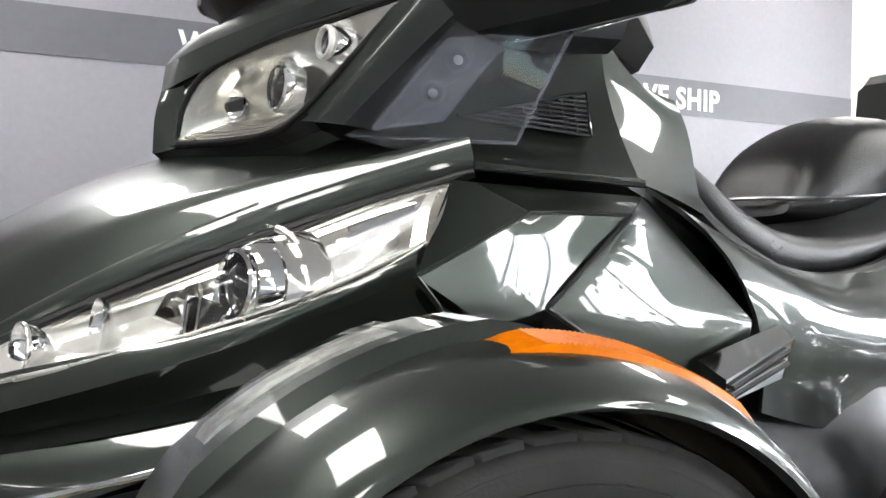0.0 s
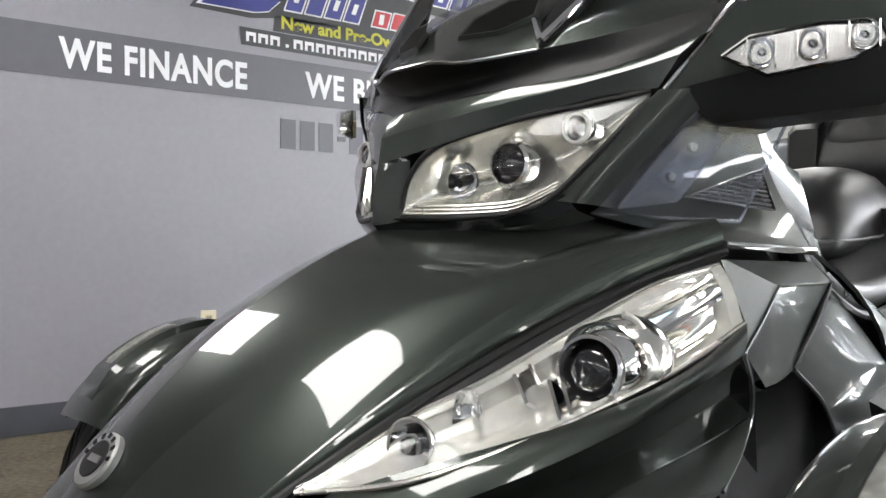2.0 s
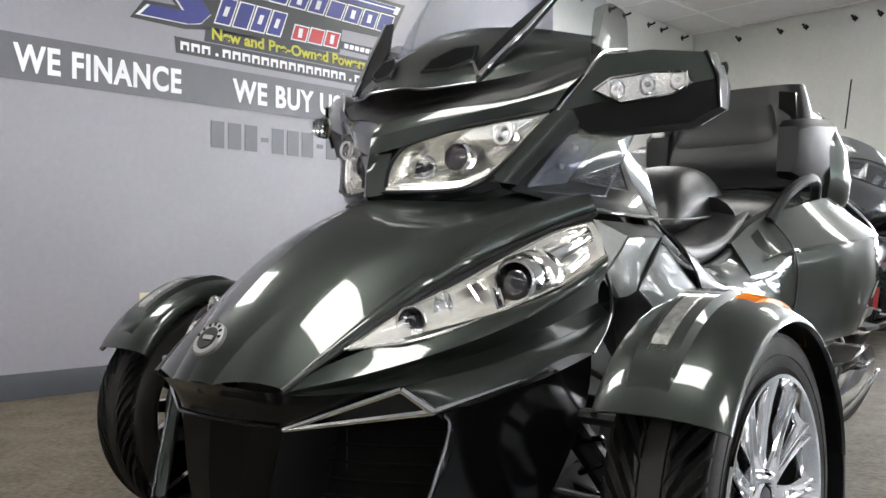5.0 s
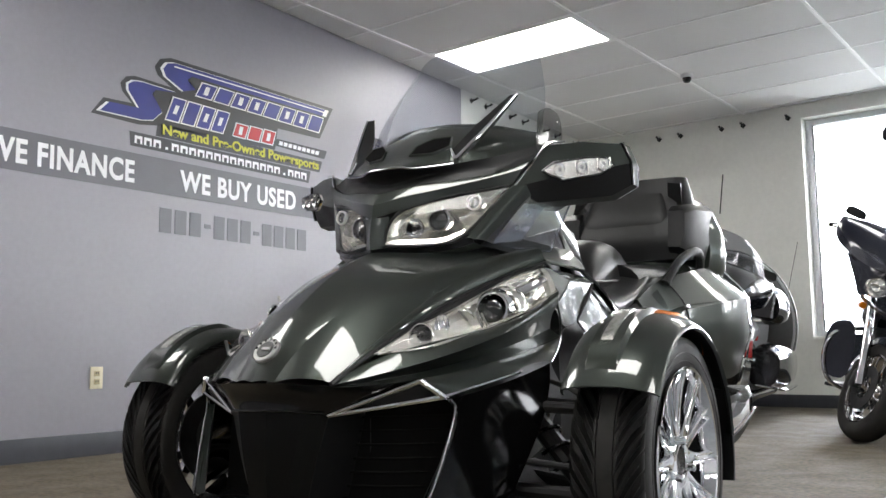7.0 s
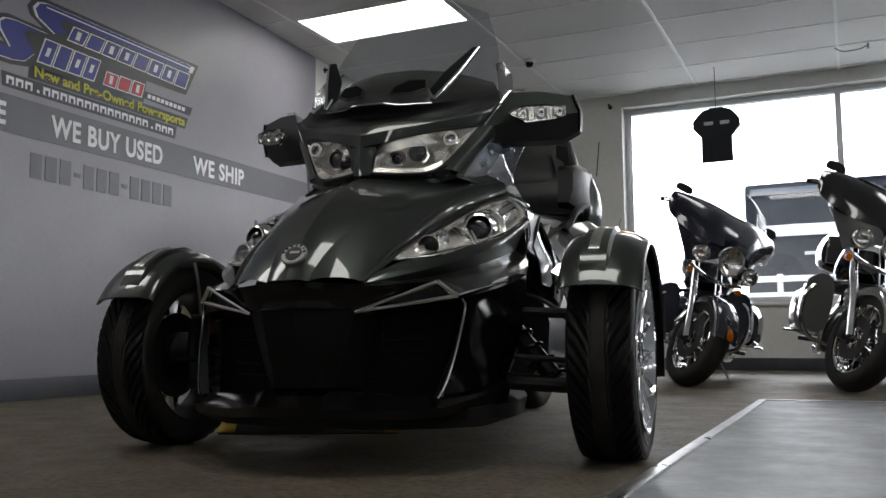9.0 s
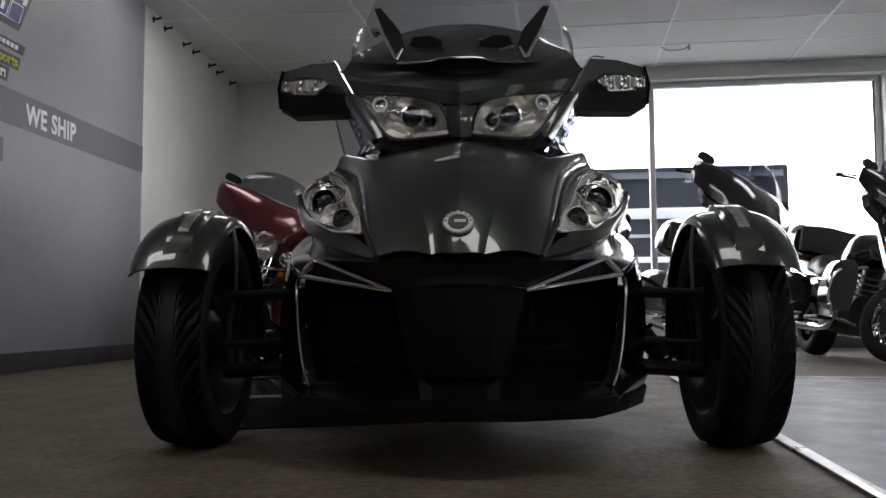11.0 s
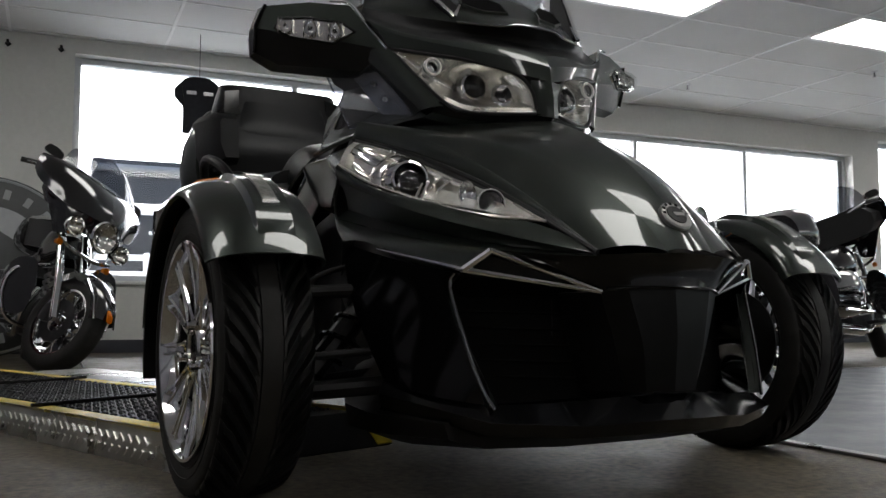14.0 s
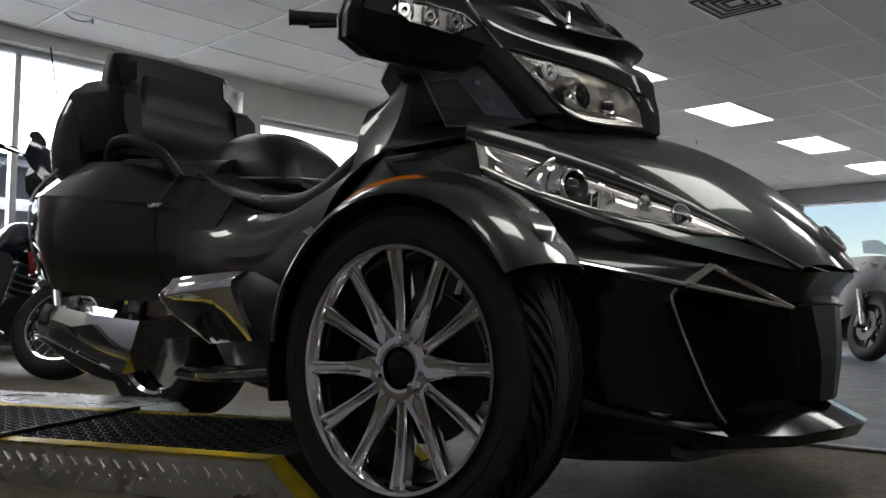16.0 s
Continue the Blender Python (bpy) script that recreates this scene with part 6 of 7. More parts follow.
# ---------------------------------------------------------------- sign on the wall
WALLM = lambda y, z: Matrix.Translation((SIGN_X + 0.004, y, z)) @ Euler((radians(90), 0, radians(90))).to_matrix().to_4x4()
for text, y, y1 in (("WE FINANCE", 0.385, 1.245), ("WE BUY USED", 1.565, 2.55), ("WE SHIP", 2.885, 3.525)):
    ob = lettering("sign_lettering", text, 0.172, VINYL_WHITE, WALLM(y, 1.506 + 0.0095 * y), spacing=1.1)
    wide = max(v.co.x for v in ob.data.vertices)
    for v in ob.data.vertices:
        v.co.x *= (y1 - y) / wide
    ob.matrix_world = WALLM(y, 1.499 + 0.0085 * y) @ Matrix.Translation((0, 0, 0.001)) @ Matrix.Rotation(0.0085, 4, "Z")
    words = thing("sign_lettering", "bold white vinyl lettering on the dark wall band", "lettering", "wall lettering")
    bpy.context.view_layer.update()
    split_letters(ob, words)
number = thing("number_bars", "row of dark grey vinyl bars under the band", "wall graphic")
yy = 1.425
for i in range(12):
    if i in (3, 7):
        part("dash", block((SIGN_X + 0.002, yy + 0.03, 1.315), (0.003, 0.05, 0.025)), VINYL_GREY, number)
        yy += 0.078
    else:
        part("bar", block((SIGN_X + 0.002, yy + 0.045, 1.315), (0.003, 0.085, 0.145)), VINYL_GREY, number)
        yy += 0.110


def wall_shape(pts, layer, mat, name, parent):
    """A flat vinyl shape on the sign wall from (along, up) points."""
    x = SIGN_X + 0.0015 + 0.0015 * layer
    part(name, plate([(x, y, z) for y, z in pts], 0.0012, (1, 0, 0)), mat, parent)


logo = thing("wall_logo", "blue, red and white dealer logo on the wall", "wall logo")
# two sweeping forms with long bars: black border, white edge, blue body
wall_shape([(0.955, 1.852), (1.029, 1.955), (1.215, 1.965), (1.150, 2.02), (1.135, 2.065), (1.17, 2.112), (1.23, 2.130), (1.487, 2.125), (1.386, 2.175), (1.362, 2.222), (1.398, 2.278), (1.477, 2.305), (2.93, 2.322), (2.791, 2.070), (2.372, 2.058), (2.35, 1.905), (1.40, 1.872), (1.264, 1.850)], 0, VINYL_BLACK, "logo_border", logo)
upper = [(1.56, 2.118), (1.425, 2.178), (1.400, 2.224), (1.432, 2.266), (1.49, 2.282), (2.885, 2.297), (2.855, 2.243), (1.625, 2.230), (1.590, 2.200), (1.655, 2.150)]
lower = [(0.985, 1.872), (1.046, 1.936), (1.250, 1.944), (1.172, 2.035), (1.170, 2.074), (1.203, 2.100), (1.269, 2.110), (1.52, 2.105), (1.375, 2.085), (1.350, 2.055), (1.425, 1.955), (1.36, 1.893), (1.275, 1.876)]
about = lambda pts, k: [(sum(p[0] for p in pts) / len(pts) * (1 - k) + y * k, sum(p[1] for p in pts) / len(pts) * (1 - k) + z * k) for y, z in pts]
for pts in (upper, lower):
    wall_shape(pts, 1, VINYL_WHITE, "logo_edge", logo)
    wall_shape([(y + (0.012 if y < 1.3 else 0.004), z) for y, z in about(pts, 0.955)], 2, VINYL_BLUE, "logo_field", logo)
wall_shape([(1.50, 2.262), (2.84, 2.277), (2.835, 2.268), (1.50, 2.253)], 3, VINYL_WHITE, "logo_line", logo)


def letter_bars(count, a, b, low, high, lean, mat):
    """A row of slanting blocks with pale edges, in place of letters."""
    step = (b - a) / count
    for i in range(count):
        y, z0, z1 = a + step * i, low[0] + (low[1] - low[0]) * i / count, high[0] + (high[1] - high[0]) * i / count
        w = step * 0.93
        wall_shape([(y, z0), (y + w, z0), (y + w + lean, z1), (y + lean, z1)], 3, VINYL_WHITE, "letter_edge", logo)
        wall_shape([(y + 0.010, z0 + 0.008), (y + w - 0.008, z0 + 0.008), (y + w + lean - 0.010, z1 - 0.008), (y + lean + 0.008, z1 - 0.008)], 4, mat, "letter_bar", logo)
        if i % 3 != 1:
            m = (z0 + z1) / 2
            wall_shape([(y + w * 0.36 + lean * 0.3, m - 0.028), (y + w * 0.62 + lean * 0.3, m - 0.028), (y + w * 0.62 + lean * 0.7, m + 0.028), (y + w * 0.36 + lean * 0.7, m + 0.028)], 5, VINYL_WHITE, "letter_slot", logo)


letter_bars(8, 1.66, 2.79, (2.112, 2.105), (2.215, 2.232), 0.05, VINYL_BLUE)
letter_bars(4, 1.44, 1.90, (1.915, 1.920), (2.072, 2.070), 0.055, VINYL_BLUE)
letter_bars(3, 1.965, 2.335, (1.922, 1.930), (2.020, 2.035), 0.03, VINYL_RED)
wall_shape([(2.355, 1.985), (2.87, 1.992), (2.84, 1.928), (2.345, 1.935)], 0, VINYL_BLACK, "logo_tag", logo)
for i in range(9):
    wall_shape([(2.385 + 0.045 * i, 1.946), (2.418 + 0.045 * i, 1.946), (2.424 + 0.045 * i, 1.974), (2.391 + 0.045 * i, 1.974)], 1, VINYL_WHITE, "tag_bar", logo)
wall_shape([(1.395, 1.888), (2.82, 1.905), (2.79, 1.822), (1.385, 1.808)], 0, VINYL_BLACK, "slogan_ground", logo)
slogan = lettering("slogan", "New and Pre-Owned Powersports", 0.085, VINYL_YELLOW, WALLM(1.43, 1.828), None, 0.001)
sw = max(v.co.x for v in slogan.data.vertices)
for v in slogan.data.vertices:
    v.co.x *= 1.35 / sw
slogan.matrix_world = WALLM(1.43, 1.828) @ Matrix.Translation((0, 0, 0.001)) @ Matrix.Rotation(0.010, 4, "Z")
bpy.context.view_layer.update()
split_letters(slogan, logo)
wall_shape([(1.205, 1.802), (2.70, 1.815), (2.68, 1.728), (1.215, 1.718)], 0, VINYL_BLACK, "address_ground", logo)
for i in range(22):
    y, z = 1.240 + 0.0650 * i, 1.737 + 0.0005 * i
    if i in (3, 18):
        wall_shape([(y + 0.02, z), (y + 0.038, z), (y + 0.038, z + 0.016), (y + 0.02, z + 0.016)], 1, VINYL_WHITE, "address_dot", logo)
    else:
        wall_shape([(y, z), (y + 0.052, z), (y + 0.052, z + 0.046), (y, z + 0.046)], 1, VINYL_WHITE, "address_bar", logo)
        wall_shape([(y + 0.015, z), (y + 0.037, z), (y + 0.037, z + 0.028), (y + 0.015, z + 0.028)], 2, VINYL_BLACK, "address_slot", logo)

outlet = thing("wall_socket", "ivory double electric socket on the wall", "socket")
part("cover", block((SIGN_X + 0.004, 1.05, 0.41), (0.008, 0.075, 0.118), 0.003), paint("ivory_plastic", (0.62, 0.56, 0.40), 0.4, grain=0.05), outlet)
for dz in (-0.022, 0.022):
    part("socket", block((SIGN_X + 0.009, 1.05, 0.41 + dz), (0.003, 0.034, 0.028), 0.001), paint("ivory_dark", (0.4, 0.34, 0.2), 0.4), outlet)
    part("slot", block((SIGN_X + 0.0108, 1.044, 0.412 + dz), (0.001, 0.004, 0.012)), BLACK_PLASTIC, outlet)
    part("slot", block((SIGN_X + 0.0108, 1.056, 0.412 + dz), (0.001, 0.004, 0.012)), BLACK_PLASTIC, outlet)


def wall_hook(at):
    h = thing("wall_hook", "small black coat peg on the white wall", "hook", "wall hooks", at)
    part("plate", lathe([(0.0, 0.008), (0.026, 0.008), (0.030, 0.003), (0.030, 0.0)], 4, "z"), BLACK_PLASTIC, h)
    part("peg", tube([(0, 0, 0.006), (0, 0.004, 0.05), (0, 0.014, 0.07)], [0.010, 0.009, 0.013], 10), BLACK_PLASTIC, h)
    return h


first = wall_hook(BACK @ pose(0.50, 0.0, 2.78, 90))
for u in (0.92, 1.16, 1.60, 1.82, 2.26):
    copy_thing(first, BACK @ pose(u, 0.0, 2.78, 90))
for y in (4.82, 5.07, 5.52, 5.77, 6.22, 6.47, 6.9):
    copy_thing(first, pose(SIGN_X, y, 2.83, 90, 0, 90))

# ceiling fittings
cam_dome = thing("security_camera", "small white dome security camera on the ceiling", "camera", at=BACK @ pose(1.9, -1.58, HIGH))
part("base", lathe([(0.0, 0.0), (0.055, 0.0), (0.055, -0.02), (0.045, -0.03), (0.0, -0.03)], 28, "z"), VINYL_WHITE, cam_dome)
part("dome", lathe([(0.038, -0.03), (0.036, -0.05), (0.025, -0.068), (0.0, -0.075)], 24, "z"), BLACK_GLOSS, cam_dome)


def sprinkler(at):
    s = thing("sprinkler", "white ceiling sprinkler head", "sprinkler", "sprinklers", at)
    part("rose", lathe([(0.0, 0.0), (0.035, 0.0), (0.03, -0.008), (0.012, -0.012), (0.0, -0.012)], 20, "z"), VINYL_WHITE, s)
    part("stem", tube([(0, 0, -0.01), (0, 0, -0.055)], 0.009, 8), STEEL, s)
    part("deflector", lathe([(0.0, -0.055), (0.02, -0.057), (0.0, -0.061)], 16, "z"), STEEL, s)
    return s


s1 = sprinkler(BACK @ pose(4.75, -0.75, HIGH))
for u, v in ((8.6, -1.0), (10.05, -2.2), (13.0, -2.0)):
    copy_thing(s1, BACK @ pose(u, v, HIGH))
wire = thing("loose_cable", "thin grey cable loop below the ceiling", "cable")
part("cable", tube(curve_points([BACK @ Vector(p) for p in ((4.75, -0.76, 2.87), (4.68, -0.8, 2.83), (4.55, -0.82, 2.82), (4.48, -0.82, 2.86))], 5), 0.005, 6), STEEL, wire)
vent = thing("ceiling_vent", "white slatted air vent in the ceiling", "vent", at=BACK @ pose(8.1, -4.95, HIGH - 0.002))
part("frame", block((0, 0, 0), (0.62, 0.62, 0.02), 0.004), CEIL_BAR, vent)
for k in range(4):
    r = 0.26 - 0.06 * k
    part("slat", tube([(-r, -r, -0.014), (r, -r, -0.014), (r, r, -0.014), (-r, r, -0.014), (-r, -r, -0.014)], 0.012, 4), BASEBOARD, vent)

# dark jersey-shaped banner hung in the window
jersey = thing("hanging_jersey", "black sleeveless jersey display hanging in the window", "jersey", at=BACK @ pose(3.42, -0.60, 0.024) @ Matrix.Diagonal((0.93, 1, 0.93, 1)))
body_j = [(-0.155, 2.10), (0.155, 2.10), (0.150, 2.36), (0.235, 2.46), (0.232, 2.54), (0.14, 2.64), (0.06, 2.665), (-0.06, 2.665), (-0.14, 2.64), (-0.232, 2.54), (-0.235, 2.46), (-0.150, 2.36)]
part("cloth", plate([(x, 0, z) for x, z in body_j], 0.03, (0, -1, 0), 0.008), paint("black_cloth", (0.012, 0.013, 0.018), 0.85, grain=0.2, bump=0.3), jersey)
for x in (-0.075, 0.085):
    part("patch", plate([(x - 0.045, -0.004, 2.485), (x + 0.045, -0.004, 2.485), (x + 0.045, -0.004, 2.52), (x - 0.045, -0.004, 2.52)], 0.003, (0, -1, 0)), STEEL, jersey)
part("cord", tube([(0, 0.01, 2.66), (0, 0.01, 3.09)], 0.003, 6), BLACK_PLASTIC, jersey)
# added glowing bar for the red tint at the window head; no fixture there
red_bar = thing("neon_tube", "thin glowing red bar added to give a red glow at the window head", "neon", at=BACK @ pose(3.35, 0.03, 2.81))
part("tube", tube([(-0.25, 0, 0), (0.3, 0, 0)], 0.008, 8), glow("added_red_glow", (1.0, 0.05, 0.06), 14.0), red_bar)
part("clip", block((0, 0.012, 0), (0.02, 0.02, 0.03), 0.003), BLACK_PLASTIC, red_bar)

# ---------------------------------------------------------------- low service platform
PLAT = pose(-0.735, 0.33, 0, 0, 0, 19.5)     # its edge runs away from the trike's front wheel
YELLOW = paint("worn_yellow_paint", (0.55, 0.40, 0.02), 0.45, grain=0.25, scale=18, stain=0.3, stain_scale=5, rough_var=0.1)
ALU = paint("aluminium_tread_plate", (0.62, 0.62, 0.60), 0.30, metal=0.9, grain=0.12, scale=15, rough_var=0.1)
MAT = paint("black_ribbed_mat", (0.011, 0.011, 0.012), 0.55, spec=0.35, grain=0.25, scale=40, rough_var=0.1)
plat = thing("service_platform", "low tread-plate service platform with yellow edges", "platform", at=PLAT)
L, Wd, T, RAMP = 2.75, 0.62, 0.088, -0.06
part("deck", plate([(0.0, 0.03, T - 0.004), (Wd, 0.03, T - 0.004), (Wd, L, T - 0.004), (0.0, L, T - 0.004)], 0.02, (0, 0, 1)), MAT, plat, "black ribbed deck")
part("side_plate", plate([(-0.008, RAMP, 0.0), (-0.008, L, 0.0), (-0.008, L, T), (-0.008, 0.03, T)], 0.008, (-1, 0, 0)), ALU, plat, "aluminium tread-plate side")
part("side_plate", plate([(Wd, L, 0.0), (Wd, RAMP, 0.0), (Wd, 0.03, T - 0.005), (Wd, L, T - 0.005)], 0.008, (1, 0, 0)), ALU, plat)
part("ramp", plate([(0.0, RAMP, 0.003), (Wd, RAMP, 0.003), (Wd, 0.03, T - 0.004), (0.0, 0.03, T - 0.004)], 0.006, (0, -0.35, 0.9)), MAT, plat, "black ribbed ramp at the front end")
part("yellow_edge", plate([(-0.008, 0.03, T), (0.055, 0.03, T), (0.055, L, T), (-0.008, L, T)], 0.006, (0, 0, 1)), YELLOW, plat, "worn yellow edge stripe")
part("yellow_edge", plate([(Wd - 0.05, 0.03, T), (Wd, 0.03, T), (Wd, L, T), (Wd - 0.05, L, T)], 0.006, (0, 0, 1)), YELLOW, plat)
for x0, x1 in ((-0.008, 0.055), (Wd - 0.05, Wd)):
    part("yellow_edge", plate([(x0, RAMP, 0.008), (x1, RAMP, 0.008), (x1, 0.03, T + 0.001), (x0, 0.03, T + 0.001)], 0.005, (0, -0.35, 0.9)), YELLOW, plat)
studs = Form()
for j in range(104):
    for i in range(21):
        x, y = 0.070 + 0.0235 * i + 0.0118 * (j % 2), 0.10 + 0.0250 * j
        if y > 0.11 and x < Wd - 0.065:
            studs.join(block((x, y, T - 0.002), (0.017, 0.0065, 0.006)).moved(Matrix.Translation((x, y, 0)) @ Matrix.Rotation(0.75 if (i + j) % 2 else -0.75, 4, "Z") @ Matrix.Translation((-x, -y, 0))))
tagged(part("tread_studs", studs, MAT, plat), kind="stuff")
lugs = Form()
for j in range(72):
    for k in range(2):
        y, z = 0.07 + 0.037 * j + 0.018 * k, 0.026 + 0.03 * k
        lugs.join(block((0, 0, 0), (0.004, 0.022, 0.006)).moved(Matrix.Translation((-0.010, y, z)) @ Matrix.Rotation(0.8 if k else -0.8, 4, "X")))
tagged(part("side_tread", lugs, ALU, plat), kind="stuff")
for a in (0.72, 1.6):
    part("cross_strap", tube([(-0.01, a, T + 0.006), (Wd * 0.98, a + 0.12, T + 0.006)], 0.006, 6), BLACK_PLASTIC, plat, "black cross strap")
flap = thing("ramp_flap", "round-ended aluminium tread-plate ramp flap", "ramp", at=PLAT)
outline = [(-0.012, 1.00)] + [(-0.012 - 0.30 * math.sin(math.pi * k / 16) ** 0.7, 1.53 - 0.53 * math.cos(math.pi * k / 16)) for k in range(17)] + [(-0.012, 2.06)]
outline = [p for i, p in enumerate(outline) if i == 0 or (Vector(p) - Vector(outline[i - 1])).length > 1e-4]
part("plate", plate([(x, y, T - 0.012) for x, y in outline[::-1]], T - 0.014, (0, 0, 1), 0.004), ALU, flap)
bars_f = Form()
for k in range(26):
    y = 1.03 + 0.0385 * k
    reach = 0.012 + 0.30 * math.sin(math.pi * (y - 1.0) / 1.06) ** 0.9 - 0.03
    if reach > 0.05:
        bars_f.join(block((0, 0, T - 0.009), (reach, 0.014, 0.009), 0.003).moved(Matrix.Translation((-0.018 - reach / 2, y, 0)) @ Matrix.Rotation(0.35, 4, "Z")))
tagged(part("raised_tread", bars_f, ALU, flap), kind="stuff")
side_f = Form()
for k in range(1, 30):
    t = math.pi * k / 30
    for z in (0.024, 0.050):
        side_f.join(block((0, 0, 0), (0.005, 0.018, 0.007)).moved(Matrix.Translation((-0.013 - 0.30 * math.sin(t) ** 0.7, 1.53 - 0.53 * math.cos(t), z)) @ Matrix.Rotation(t - math.pi / 2, 4, "Z") @ Matrix.Rotation(0.8, 4, "X")))
tagged(part("side_tread", side_f, ALU, flap), kind="stuff")
part("buckle", ring((-0.20, 1.06, 0.03), (-0.5, -0.9, 0), 0.016, 0.026, 0.01, 20), STEEL, flap, "steel ratchet buckle")
part("strap", tube(curve_points([(-0.20, 1.06, 0.05), (-0.19, 1.10, 0.088), (-0.16, 1.35, 0.094)], 4), 0.008, 6), BLACK_PLASTIC, flap)
silver = thing("tread_plate", "loose aluminium tread plate beside the platform", "plate", at=PLAT)
part("sheet", block((Wd + 0.19, 1.70, 0.04), (0.36, 1.5, 0.08), 0.004), ALU, silver)
sb = Form()
for k in range(36):
    sb.join(block((Wd + 0.19, 0.97 + 0.041 * k, 0.082), (0.33, 0.016, 0.008), 0.002))
tagged(part("raised_tread", sb, ALU, silver), kind="stuff")

# big round sign leaning at the wall
round_sign = thing("round_sign", "large round grey sign with a pale emblem leaning at the wall", "round sign", at=pose(-1.13, 6.25, 0.735, 83, 0, -4))
SIGN_G = paint("sign_grey", (0.06, 0.063, 0.062), 0.4, grain=0.08, rough_var=0.08)
SIGN_L = paint("sign_pale", (0.34, 0.35, 0.36), 0.4, grain=0.05)
part("rim", lathe([(0.0, 0.0), (0.72, 0.0), (0.735, 0.008), (0.735, 0.03), (0.72, 0.038), (0.50, 0.034), (0.0, 0.034)], 72, "z"), SIGN_G, round_sign)
part("edge_ring", lathe([(0.70, 0.0385), (0.715, 0.042), (0.722, 0.0375)], 72, "z"), SIGN_L, round_sign)
part("face", lathe([(0.0, 0.038), (0.48, 0.038), (0.49, 0.034)], 64, "z"), SIGN_L, round_sign, "pale round face")
part("emblem", plate([(-0.34, 0.30, 0.041), (-0.10, 0.42, 0.041), (0.34, 0.12, 0.041), (0.30, -0.28, 0.041), (0.02, -0.44, 0.041), (-0.28, -0.24, 0.041)], 0.003, (0, 0, 1)), SIGN_G, round_sign)
part("emblem_stroke", plate([(-0.22, 0.24, 0.044), (-0.11, 0.26, 0.044), (-0.09, -0.16, 0.044), (0.26, -0.06, 0.044), (0.26, -0.12, 0.044), (-0.10, -0.30, 0.044), (-0.20, -0.26, 0.044)], 0.003, (0, 0, 1)), SIGN_L, round_sign)
for k in range(7):
    a = radians(140 - 16 * k)
    for s in (1, -1):
        c = Vector((0.60 * math.cos(a), s * 0.60 * math.sin(a), 0.038))
        part("rim_bar", block((0, 0, 0), (0.05, 0.08, 0.004)).moved(Matrix.Translation(c) @ Matrix.Rotation(a * s - math.pi / 2, 4, "Z")), SIGN_L, round_sign)

# ---------------------------------------------------------------- other motorcycles in the showroom
# built facing -y, the front wheel's contact at the origin, then leaned and turned
def bike_wheel(r, w, spoked):
    """Tyre, rim, spokes and discs of a wheel about the origin, axle along x."""
    k = r - 0.10
    out = [("tyre", lathe([(p.x, p.y) for p in curve_points([(k, 0.5 * w, 0), (k + 0.04, 0.52 * w, 0), (r - 0.02, 0.42 * w, 0), (r, 0, 0), (r - 0.02, -0.42 * w, 0), (k + 0.04, -0.52 * w, 0), (k, -0.5 * w, 0)], 3)], 48, "x"), RUBBER),
           ("rim", lathe([(k + 0.008, 0.46 * w), (k - 0.012, 0.44 * w), (k - 0.02, 0.2 * w), (k - 0.02, -0.2 * w), (k - 0.012, -0.44 * w), (k + 0.008, -0.46 * w)], 48, "x"), CHROME if spoked else DARK_METAL),
           ("hub", lathe([(0.0, 0.07), (0.04, 0.07), (0.045, 0.03), (0.045, -0.03), (0.04, -0.07), (0.0, -0.07)], 24, "x"), CHROME)]
    for s in (1, -1):
        out.append(("brake_disc", lathe([(0.075, 0.0), (0.145, 0.0), (0.145, 0.005), (0.075, 0.005)], 36, "x", (s * 0.075, 0, 0), True), DARK_METAL))
    n = 20 if spoked else 9
    for i in range(n):
        a = 2 * math.pi * i / n
        b = a + (0.35 if i % 2 else -0.35) * spoked
        out.append(("spoke", tube([(0.03 * (1 if i % 2 else -1) * spoked, 0.04 * math.cos(a), 0.04 * math.sin(a)), (0, (k - 0.01) * math.cos(b), (k - 0.01) * math.sin(b))], 0.004 if spoked else 0.011, 6), CHROME if spoked else DARK_METAL))
    return out


def hang(parent, items, m=None):
    for name, g, mat, *lab in items:
        part(name, Form().join(g, m) if m else g, mat, parent, lab[0] if lab else "")


